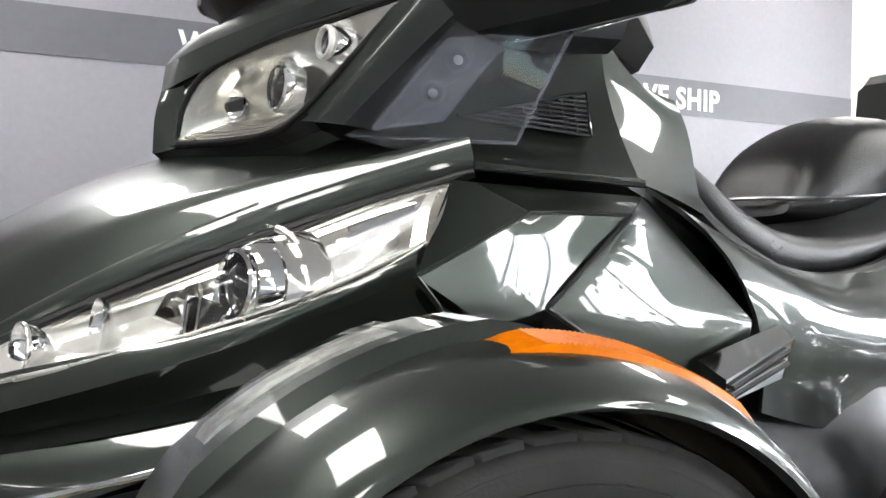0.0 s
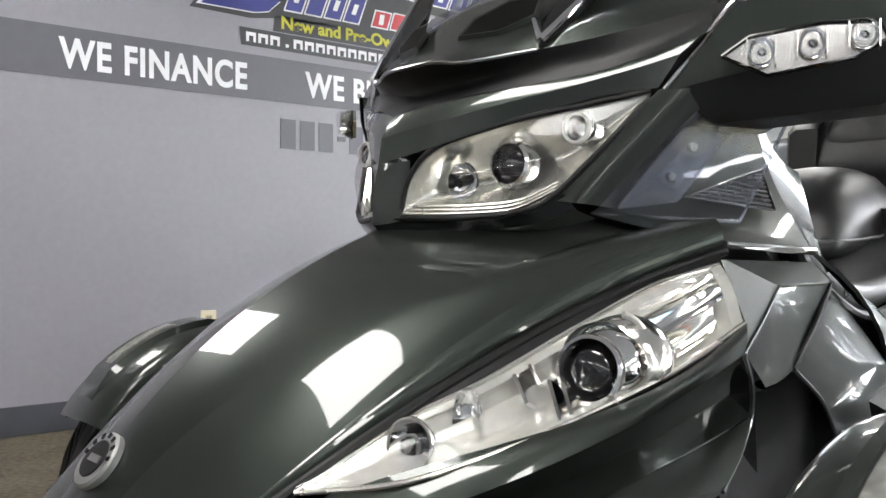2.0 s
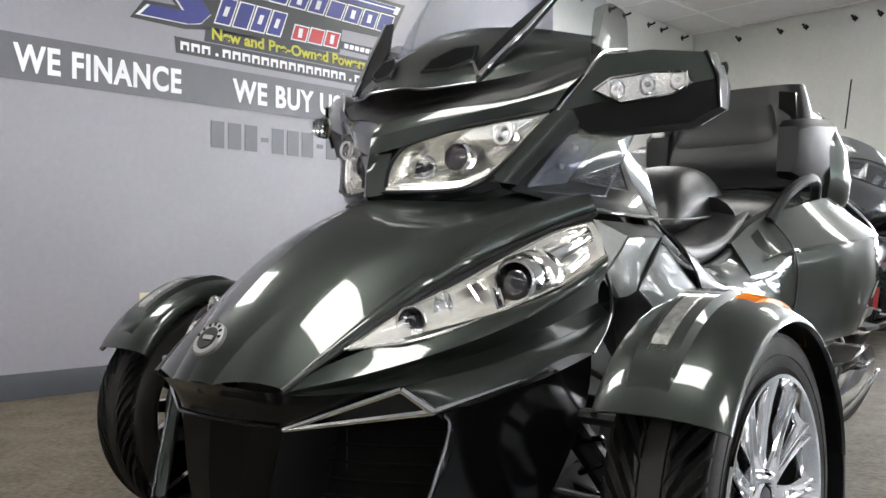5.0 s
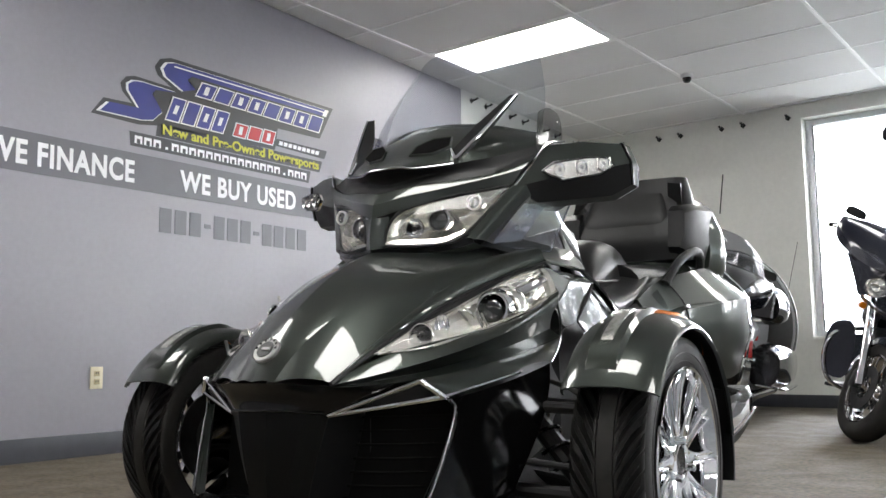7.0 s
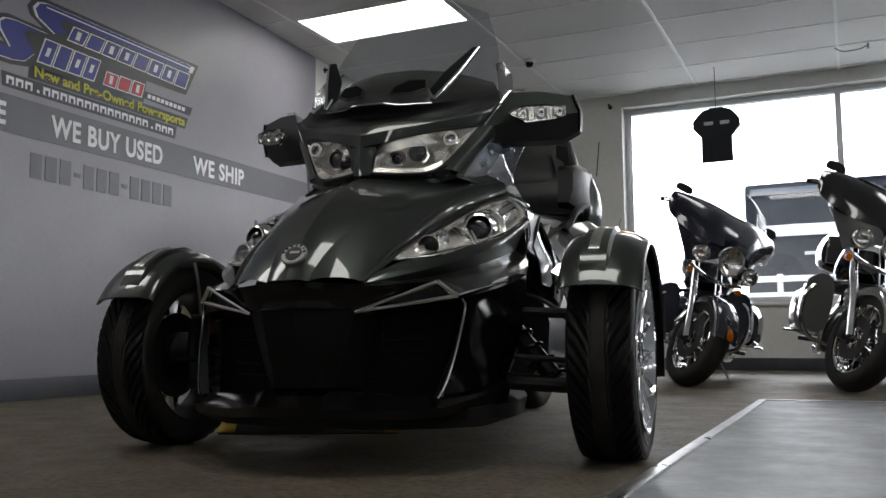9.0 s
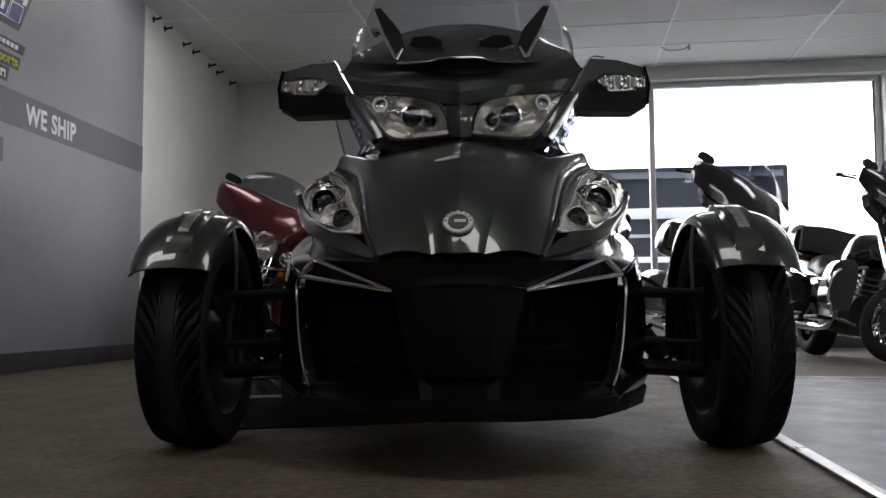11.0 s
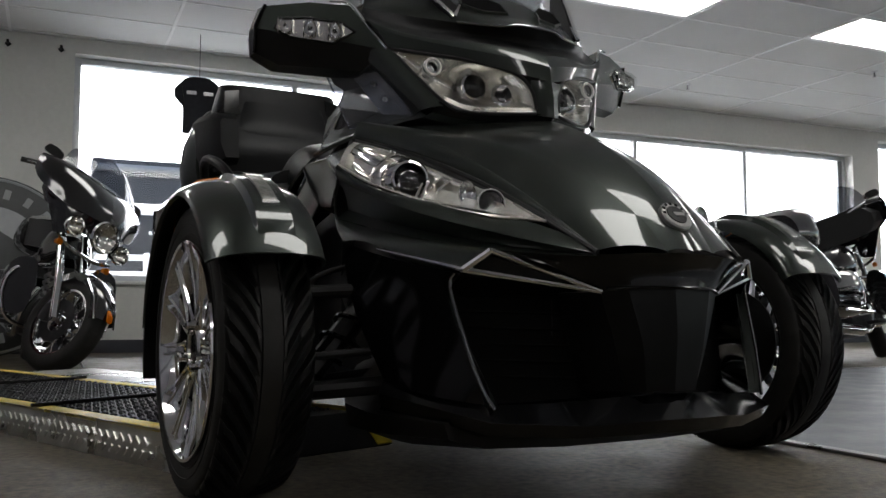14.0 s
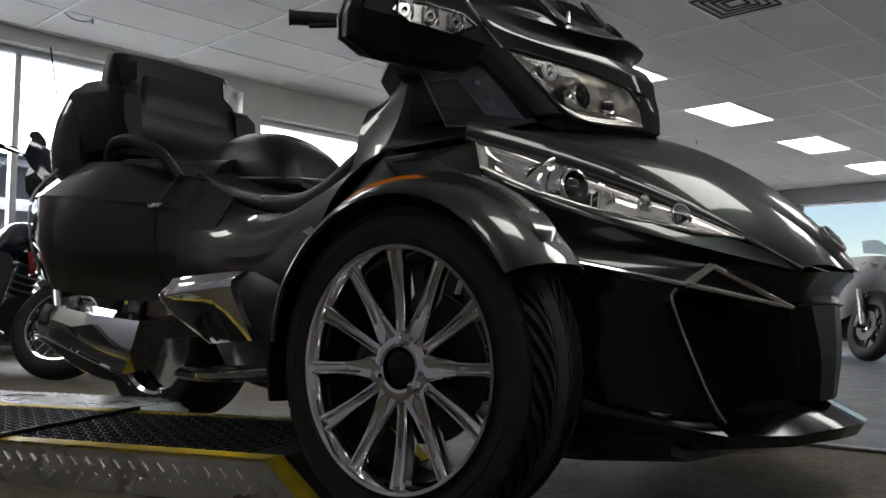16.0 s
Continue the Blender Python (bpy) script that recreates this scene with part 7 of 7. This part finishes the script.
def motorcycle(name, label, at, paint_a, paint_b, style, lean=10, steer=36, trunk=True):
    """style: tourer (big fairing), cruiser (bare bars) or sport."""
    bike = thing(name, label, "motorcycle", "showroom motorcycles", at @ pose(0, 0, 0, 0, lean, 0) @ Matrix.Scale(0.91, 4))
    R = 0.33
    head = Vector((0, 0.42, 0.98))
    S = Matrix.Translation(head) @ Matrix.Rotation(radians(steer), 4, Vector((0, 0.47, 0.88)).normalized()) @ Matrix.Translation(-head)
    fw = part("front_wheel", Form().join(lathe([(0.0, 0.02), (0.03, 0.02), (0.03, -0.02), (0.0, -0.02)], 16, "x", (0, 0, R)), S), CHROME, bike)
    hang(fw, bike_wheel(R, 0.13, style != "sport"), S @ Matrix.Translation((0, 0, R)))
    rear = part("rear_wheel", lathe([(0.0, 0.02), (0.03, 0.02), (0.03, -0.02), (0.0, -0.02)], 16, "x", (0, 1.62, R - 0.01)), CHROME, bike)
    hang(rear, bike_wheel(R - 0.01, 0.18, False), Matrix.Translation((0, 1.62, R - 0.01)))
    top_y, top_z = 0.42, 0.98
    for s in (1, -1):
        fk = part("fork", Form().join(tube([(s * 0.10, 0.0, R), (s * 0.105, 0.11, R + 0.20), (s * 0.105, top_y, top_z)], [0.032, 0.03, 0.022], 14), S), CHROME if style != "sport" else STEEL, bike, "chrome fork leg")
        part("caliper", Form().join(block((s * 0.095, 0.10, R + 0.03), (0.045, 0.07, 0.12), 0.012), S), DARK_METAL, fk)
    guard = Form()
    rows = []
    for i in range(17):
        a = radians(14 + 126 * i / 16)
        rr = R + 0.028
        rows.append([(x, -(rr - d) * math.cos(a), R + (rr - d) * math.sin(a)) for x, d in ((-0.085, 0.07), (-0.08, 0.02), (-0.05, 0.0), (0.05, 0.0), (0.08, 0.02), (0.085, 0.07))])
    guard.add([p for r in rows for p in r], [(i * 6 + j, (i + 1) * 6 + j, (i + 1) * 6 + j + 1, i * 6 + j + 1) for i in range(16) for j in range(5)])
    fd = part("front_fender", Form().join(shell(guard, 0.004), S), paint_b, bike, "gloss painted front mudguard")
    if style == "tourer":
        part("fender_trim", Form().join(tube([(0.088, -0.335, 0.40), (0.09, -0.25, 0.53), (0.088, -0.1, 0.64)], 0.006, 6).join(tube([(-0.088, -0.335, 0.40), (-0.09, -0.25, 0.53), (-0.088, -0.1, 0.64)], 0.006, 6)), S), CHROME, fd)
        part("fender_lamp", Form().join(rounded_loft([[(-0.02, -0.37, 0.42), (0.02, -0.37, 0.42), (0.02, -0.36, 0.46), (-0.02, -0.36, 0.46)], [(-0.014, -0.34, 0.46), (0.014, -0.34, 0.46), (0.014, -0.33, 0.49), (-0.014, -0.33, 0.49)]], 3, 2), S), AMBER, fd, "amber fender tip lamp")
    HL = Vector((0, 0.10, 0.97))

    def lamp(c, r, nm="headlamp"):
        hl = part(nm, Form().join(lathe([(0.0, 0.06), (r * 0.7, 0.05), (r, 0.0), (r * 1.08, -0.02), (r * 1.02, -0.035), (r * 0.95, -0.02)], 32, "y", tuple(c)), S), CHROME, bike, "round chrome headlamp")
        part("lens", Form().join(lathe([(r * 0.97, -0.018), (r * 0.8, -0.032), (r * 0.4, -0.043), (0.0, -0.046)], 28, "y", tuple(c)), S), LENS, hl).visible_shadow = False
        part("reflector", Form().join(lathe([(r * 0.95, -0.012), (r * 0.7, 0.012), (r * 0.3, 0.03), (0.0, 0.034)], 28, "y", tuple(c)), S), REFLECTOR, hl)
    if style == "tourer":
        lamp(HL, 0.104)
        for s in (1, -1):
            lamp(HL + Vector((s * 0.215, 0.05, -0.03)), 0.064, "spot_lamp")
            ti = part("turn_signal", Form().join(rounded_loft([[(s * 0.20, 0.18, 0.79), (s * 0.236, 0.18, 0.79), (s * 0.236, 0.18, 0.826), (s * 0.20, 0.18, 0.826)], [(s * 0.205, 0.22, 0.795), (s * 0.23, 0.22, 0.795), (s * 0.23, 0.22, 0.82), (s * 0.205, 0.22, 0.82)]], 4, 3), S), AMBER, bike, "amber turn signal")
        part("lamp_bar", Form().join(tube(curve_points([(-0.24, 0.22, 0.86), (-0.12, 0.20, 0.82), (0, 0.19, 0.81), (0.12, 0.20, 0.82), (0.24, 0.22, 0.86)], 4), 0.014, 8), S), CHROME, bike)
        wing = patch([[(0, 0.10, 1.06), (0.14, 0.13, 1.05), (0.27, 0.24, 1.06), (0.40, 0.38, 1.13), (0.43, 0.46, 1.20)],
                      [(0, 0.14, 1.17), (0.15, 0.17, 1.17), (0.29, 0.26, 1.19), (0.41, 0.38, 1.23), (0.44, 0.46, 1.26)],
                      [(0, 0.22, 1.27), (0.14, 0.24, 1.28), (0.28, 0.31, 1.29), (0.40, 0.40, 1.30), (0.43, 0.47, 1.31)],
                      [(0, 0.30, 1.33), (0.13, 0.32, 1.34), (0.27, 0.37, 1.34), (0.38, 0.43, 1.33), (0.42, 0.48, 1.325)]], 4, 4, 0.006)
        low = patch([[(0.06, 0.12, 0.97), (0.16, 0.17, 0.90), (0.24, 0.27, 0.86)], [(0.14, 0.13, 1.05), (0.23, 0.21, 1.0), (0.30, 0.32, 0.97)], [(0.27, 0.24, 1.06), (0.33, 0.31, 1.07), (0.37, 0.40, 1.10)]], 4, 4, 0.005)
        wing.moved(Matrix.Diagonal((1.10, 1, 1, 1)))
        fg = Form().join(wing).join(wing.mirrored())
        fair = part("fairing", Form().join(fg, S), paint_a, bike, "large gloss handlebar fairing")
        part("fairing_lower", Form().join(Form().join(low).join(low.mirrored()), S), paint_b, fair, "gloss inner fairing")
        part("fairing_inner", Form().join(rounded_loft([[(-0.34, 0.36, 1.08), (0.34, 0.36, 1.08), (0.34, 0.40, 1.28), (-0.34, 0.40, 1.28)], [(-0.28, 0.48, 1.06), (0.28, 0.48, 1.06), (0.28, 0.50, 1.28), (-0.28, 0.50, 1.28)]], 3, 2), S), BLACK_PLASTIC, fair)
        ws = part("windshield", Form().join(patch([[(-0.36, 0.40, 1.335), (-0.14, 0.31, 1.345), (0.14, 0.31, 1.345), (0.36, 0.40, 1.335)], [(-0.30, 0.46, 1.46), (-0.13, 0.39, 1.50), (0.13, 0.39, 1.50), (0.30, 0.46, 1.46)], [(-0.20, 0.50, 1.53), (-0.08, 0.45, 1.56), (0.08, 0.45, 1.56), (0.20, 0.50, 1.53)]], 4, 4, 0.004), S), SHIELD, fair, "tinted clear windshield")
        ws.visible_shadow = False
    elif style == "cruiser":
        lamp(HL + Vector((0, 0, 0.02)), 0.078)
        part("triple_clamp", Form().join(block((0, 0.36, 0.92), (0.26, 0.1, 0.05), 0.015), S), CHROME, bike)
    else:
        for s in (1, -1):
            part("sport_fairing", Form().join(patch([[(0, -0.02, 1.02), (s * 0.12, 0.05, 1.0), (s * 0.22, 0.25, 0.98)], [(0, 0.0, 0.88), (s * 0.16, 0.10, 0.84), (s * 0.25, 0.35, 0.80)], [(0, 0.12, 0.74), (s * 0.15, 0.25, 0.62), (s * 0.22, 0.55, 0.50)], [(0, 0.3, 0.5), (s * 0.14, 0.45, 0.36), (s * 0.18, 0.75, 0.28)]], 4, 4, 0.005)), paint_a, bike, "angular sport fairing")
            part("sport_lamp", plate([(s * 0.03, -0.015, 0.93), (s * 0.13, 0.05, 0.945), (s * 0.15, 0.075, 0.91), (s * 0.04, 0.0, 0.89)], 0.01, (s * 0.4, -1, 0)), REFLECTOR, bike)
        part("sport_screen", patch([[(-0.14, 0.1, 1.03), (0, 0.02, 1.04), (0.14, 0.1, 1.03)], [(-0.12, 0.22, 1.16), (0, 0.17, 1.19), (0.12, 0.22, 1.16)]], 4, 4, 0.004), SHIELD, bike)
    bz = {"tourer": 1.27, "cruiser": 1.12, "sport": 0.98}[style]
    for s in (1, -1):
        hb = part("handlebar", Form().join(tube(curve_points([(0, 0.46, bz - 0.06), (s * 0.15, 0.48, bz), (s * 0.32, 0.58, bz + 0.03), (s * 0.43, 0.70, bz)], 4), 0.0125, 8), S), CHROME, bike)
        part("grip", Form().join(tube([(s * 0.34, 0.60, bz + 0.026), (s * 0.44, 0.712, bz - 0.004)], 0.018, 10), S), RUBBER, hb)
        part("lever", Form().join(tube([(s * 0.32, 0.54, bz + 0.02), (s * 0.44, 0.64, bz - 0.01)], 0.006, 6), S), CHROME, hb)
        mz = bz + (0.09 if style != "tourer" else 0.05)
        part("bar_mirror", Form().join(rounded_loft([[(s * 0.34, 0.46, mz + 0.03), (s * 0.46, 0.48, mz + 0.03), (s * 0.45, 0.48, mz + 0.085), (s * 0.35, 0.46, mz + 0.08)], [(s * 0.36, 0.50, mz + 0.035), (s * 0.45, 0.51, mz + 0.035), (s * 0.44, 0.51, mz + 0.08), (s * 0.36, 0.50, mz + 0.075)]], 4, 2).join(tube([(s * 0.33, 0.56, bz + 0.02), (s * 0.37, 0.49, mz + 0.04)], 0.006, 6)), S), BLACK_PLASTIC, hb, "black bar mirror")
    part("tank", rounded_loft([[(-0.07, 0.48, 0.80), (0.07, 0.48, 0.80), (0.07, 0.48, 0.93), (-0.07, 0.48, 0.93)], [(-0.16, 0.66, 0.74), (0.16, 0.66, 0.74), (0.12, 0.66, 0.98), (-0.12, 0.66, 0.98)], [(-0.15, 0.88, 0.74), (0.15, 0.88, 0.74), (0.10, 0.88, 0.93), (-0.10, 0.88, 0.93)], [(-0.08, 1.04, 0.74), (0.08, 1.04, 0.74), (0.06, 1.04, 0.82), (-0.06, 1.04, 0.82)]], 5, 5), paint_a, bike, "gloss painted fuel tank")
    part("seat", rounded_loft([[(-0.09, 0.98, 0.70), (0.09, 0.98, 0.70), (0.08, 0.98, 0.80), (-0.08, 0.98, 0.80)], [(-0.18, 1.16, 0.66), (0.18, 1.16, 0.66), (0.15, 1.16, 0.76), (-0.15, 1.16, 0.76)], [(-0.18, 1.34, 0.70), (0.18, 1.34, 0.70), (0.14, 1.34, 0.86), (-0.14, 1.34, 0.86)], [(-0.14, 1.62, 0.74), (0.14, 1.62, 0.74), (0.11, 1.62, 0.87), (-0.11, 1.62, 0.87)]], 5, 4), LEATHER, bike, "black leather saddle")
    part("engine", rounded_loft([[(-0.14, 0.52, 0.24), (0.14, 0.52, 0.24), (0.12, 0.52, 0.48), (-0.12, 0.52, 0.48)], [(-0.20, 0.78, 0.22), (0.20, 0.78, 0.22), (0.17, 0.78, 0.46), (-0.17, 0.78, 0.46)], [(-0.16, 1.1, 0.24), (0.16, 1.1, 0.24), (0.14, 1.1, 0.5), (-0.14, 1.1, 0.5)]], 4, 4), DARK_METAL, bike, "dark engine block")
    for y0, tilt in ((0.66, -0.09), (0.84, 0.09)):
        cyl = part("cylinder", tube([(0, y0, 0.44), (0, y0 + tilt, 0.72)], 0.075, 16), DARK_METAL, bike)
        for k in range(5):
            part("cooling_fin", disc((0, y0 + tilt * (0.15 + 0.15 * k), 0.48 + 0.045 * k), (0, tilt, 0.28), 0.098, 0.010, 20), STEEL, cyl)
    for s in (1, -1):
        part("engine_cover", lathe([(0.0, 0.05), (0.09, 0.045), (0.11, 0.02), (0.115, 0.0)], 28, "x").moved(Matrix.Translation((s * 0.17, 0.8, 0.36)) @ Matrix.Diagonal((s, 1, 1, 1))), CHROME, bike, "chrome engine cover")
        ex = part("exhaust", tube(curve_points([(s * 0.12, 0.70, 0.55), (s * 0.20, 0.62, 0.40), (s * 0.21, 0.8, 0.24), (s * 0.22, 1.2, 0.24), (s * 0.23, 2.05, 0.28)], 6), [0.026] * 16 + [0.045] * 9, 12), CHROME, bike, "chrome exhaust pipe")
        if style != "sport":
            part("crash_bar", tube(curve_points([(s * 0.08, 0.50, 0.72), (s * 0.30, 0.46, 0.66), (s * 0.36, 0.46, 0.50), (s * 0.30, 0.46, 0.32), (s * 0.10, 0.52, 0.26)], 5), 0.016, 10), CHROME, bike, "chrome crash bar")
            part("foot_board", block((s * 0.30, 0.78, 0.29), (0.12, 0.32, 0.03), 0.01), DARK_METAL, bike)
        if style == "tourer":
            bag = part("saddlebag", rounded_loft([[(s * 0.20, 1.36, 0.36), (s * 0.40, 1.36, 0.38), (s * 0.40, 1.38, 0.62), (s * 0.20, 1.38, 0.64)], [(s * 0.19, 1.6, 0.34), (s * 0.44, 1.6, 0.36), (s * 0.43, 1.6, 0.66), (s * 0.19, 1.6, 0.68)], [(s * 0.19, 2.0, 0.36), (s * 0.41, 2.0, 0.38), (s * 0.40, 2.0, 0.64), (s * 0.19, 2.0, 0.66)]], 5, 4), paint_b, bike, "gloss hard saddlebag")
            part("bag_rail", tube(curve_points([(s * 0.25, 1.34, 0.34), (s * 0.46, 1.42, 0.34), (s * 0.47, 1.6, 0.34), (s * 0.45, 1.95, 0.36)], 4), 0.012, 8), CHROME, bag)
            part("lower_fairing", rounded_loft([[(s * 0.20, 0.44, 0.38), (s * 0.36, 0.46, 0.40), (s * 0.34, 0.46, 0.70), (s * 0.18, 0.42, 0.72)], [(s * 0.22, 0.56, 0.38), (s * 0.38, 0.60, 0.40), (s * 0.35, 0.58, 0.70), (s * 0.2, 0.54, 0.72)]], 4, 3), paint_b, bike, "gloss lower leg fairing")
    rg = Form()
    rows = []
    for i in range(13):
        a = radians(40 + 130 * i / 12)
        rows.append([(x, 1.62 - (0.36 - d) * math.cos(a), 0.33 + (0.36 - d) * math.sin(a)) for x, d in ((-0.11, 0.06), (-0.10, 0.01), (0, 0.0), (0.10, 0.01), (0.11, 0.06))])
    rg.add([p for r in rows for p in r], [(i * 5 + j, (i + 1) * 5 + j, (i + 1) * 5 + j + 1, i * 5 + j + 1) for i in range(12) for j in range(4)])
    part("rear_fender", shell(rg, 0.004), paint_a, bike, "gloss rear mudguard")
    if style == "tourer" and trunk:
        part("trunk", rounded_loft([[(-0.24, 1.68, 0.90), (0.24, 1.68, 0.90), (0.22, 1.70, 1.14), (-0.22, 1.70, 1.14)], [(-0.28, 1.88, 0.88), (0.28, 1.88, 0.88), (0.24, 1.88, 1.18), (-0.24, 1.88, 1.18)], [(-0.24, 2.1, 0.90), (0.24, 2.1, 0.90), (0.2, 2.1, 1.12), (-0.2, 2.1, 1.12)]], 5, 4), paint_a, bike, "gloss touring trunk")
        part("back_pad", rounded_loft([[(-0.2, 1.60, 0.92), (0.2, 1.60, 0.92), (0.2, 1.68, 0.92), (-0.2, 1.68, 0.92)], [(-0.2, 1.62, 1.14), (0.2, 1.62, 1.14), (0.2, 1.70, 1.14), (-0.2, 1.70, 1.14)]], 4, 3), LEATHER, bike, "black leather passenger pad")
        part("aerial", tube([(0.26, 2.0, 1.0), (0.27, 2.12, 1.65)], 0.003, 6), BLACK_PLASTIC, bike)
    part("side_stand", tube([(0.14, 0.75, 0.25), (0.30, 0.66, 0.02), (0.36, 0.64, 0.008)], 0.010, 8), STEEL, bike)
    part("tail_lamp", block((0, 2.0, 0.72), (0.12, 0.04, 0.06), 0.015), RED_LENS, bike)
    return bike


RED_PAINT = paint("candy_red_paint", (0.085, 0.004, 0.007), 0.25, metal=0.4, coat=1.0, flake=0.06)
BLUE_PAINT = paint("midnight_blue_paint", (0.008, 0.010, 0.022), 0.2, metal=0.3, coat=1.0, flake=0.05)
BLACK_PAINT = paint("gloss_black_paint", (0.006, 0.006, 0.007), 0.15, coat=1.0, rough_var=0.04)
SILVER_PAINT = paint("pewter_paint", (0.16, 0.165, 0.155), 0.3, metal=0.7, coat=1.0, flake=0.08)
WHITE_PAINT = paint("white_paint", (0.6, 0.6, 0.62), 0.3, coat=1.0, grain=0.02)


def facing(front, back):
    """A pose at the front wheel's contact, with the bike's tail towards back."""
    return pose(*front, 0, 0, 0, math.degrees(math.atan2(-(back[0] - front[0]), back[1] - front[1])))


motorcycle("motorcycle", "candy red touring motorcycle with a tinted windshield", facing((-1.88, 3.80), (-1.80, 5.4)), RED_PAINT, RED_PAINT, "tourer", steer=28)
motorcycle("motorcycle", "dark touring motorcycle with a trunk beside the round sign", facing((-0.77, 3.98), (-0.80, 5.6)), BLACK_PAINT, BLACK_PAINT, "tourer")
motorcycle("motorcycle", "midnight blue touring motorcycle with chrome lamps", facing((0.47, 3.74), (0.42, 5.35)), BLUE_PAINT, BLUE_PAINT, "tourer")
motorcycle("motorcycle", "two-tone black and pewter touring motorcycle", facing((1.43, 3.28), (1.46, 4.9)), BLACK_PAINT, SILVER_PAINT, "tourer", steer=32)
motorcycle("motorcycle", "gloss black touring motorcycle near the window", facing((2.62, 3.7), (2.6, 5.3)), BLACK_PAINT, BLACK_PAINT, "tourer")
motorcycle("motorcycle", "gloss black touring motorcycle with trunk and passenger backrest", facing((5.55, 3.25), (4.15, 2.75)), BLACK_PAINT, BLACK_PAINT, "tourer", steer=20)
motorcycle("motorcycle", "black cruiser with high bars and chrome engine", facing((5.0, 1.9), (6.2, 2.9)), BLACK_PAINT, BLACK_PAINT, "cruiser")
motorcycle("motorcycle", "black cruiser with bare handlebars by the windows", facing((3.8, 4.1), (4.6, 5.3)), BLACK_PAINT, BLACK_PAINT, "cruiser")
motorcycle("motorcycle", "red and white cruiser by the far windows", facing((6.5, 2.6), (7.4, 3.9)), RED_PAINT, WHITE_PAINT, "cruiser")
motorcycle("motorcycle", "white sport motorcycle on the polished floor", facing((6.4, 1.2), (7.7, 2.2)), WHITE_PAINT, BLACK_PAINT, "sport", steer=12)

# ---------------------------------------------------------------- outside the windows
sky_card = tagged(part("backdrop", block((8, 70, 22), (260, 0.2, 60)), glow("overcast_sky", (0.95, 0.965, 1.0), 10.2)), "bright overcast sky beyond the car park", "sky", kind="structure")
VAN = paint("dark_trailer_paint", (0.035, 0.037, 0.042), 0.35, grain=0.1, stain=0.2, rough_var=0.1)
for k, (x, y, w, h) in enumerate(((0.45, 15.5, 4.9, 3.1),)):
    tr = thing("enclosed_trailer", "dark enclosed trailer parked outside the windows", "trailer", "parked trailers", pose(x + 2.5, y, 0, 0, 0, -4))
    part("body", block((0, 0, (h + 0.5) / 2), (w, 2.0, h - 0.5), 0.06), VAN, tr)
    part("roof_rail", block((0, -1.01, h - 0.16), (w * 0.96, 0.04, 0.12), 0.01), STEEL, tr)
    part("side_stripe", block((0, -1.012, 2.22), (w * 0.98, 0.02, 0.20), 0.004), VINYL_WHITE, tr)
    part("side_stripe", block((0, -1.012, 1.80), (w * 0.6, 0.02, 0.06), 0.004), FRAME_ALU, tr)
    for s in (-0.6, 0.35):
        wh = part("wheel", lathe([(0.0, -0.08), (0.2, -0.08), (0.34, -0.1), (0.36, 0), (0.34, 0.1), (0.0, 0.1)], 32, "y", (s, -0.95, 0.31 - 0.15)), RUBBER, tr)
        part("rim", lathe([(0.0, -0.105), (0.18, -0.10), (0.2, -0.085)], 24, "y", (s, -0.95, 0.16)), STEEL, wh)
    part("tail_lamp", block((-w / 2 + 0.1, -1.02, 0.95), (0.3, 0.03, 0.08), 0.01), RED_LENS, tr)
fence = thing("fence", "white railing along the car park outside", "fence", at=pose(2, 12.0, 0, 0, 0, -4))
for z in (0.95, 1.2):
    part("rail", block((0, 0, z), (18, 0.05, 0.09), 0.01), VINYL_WHITE, fence)
for k in range(10):
    part("post", block((-8.6 + 1.9 * k, 0.04, 0.6), (0.08, 0.08, 1.35), 0.01), VINYL_WHITE, fence)
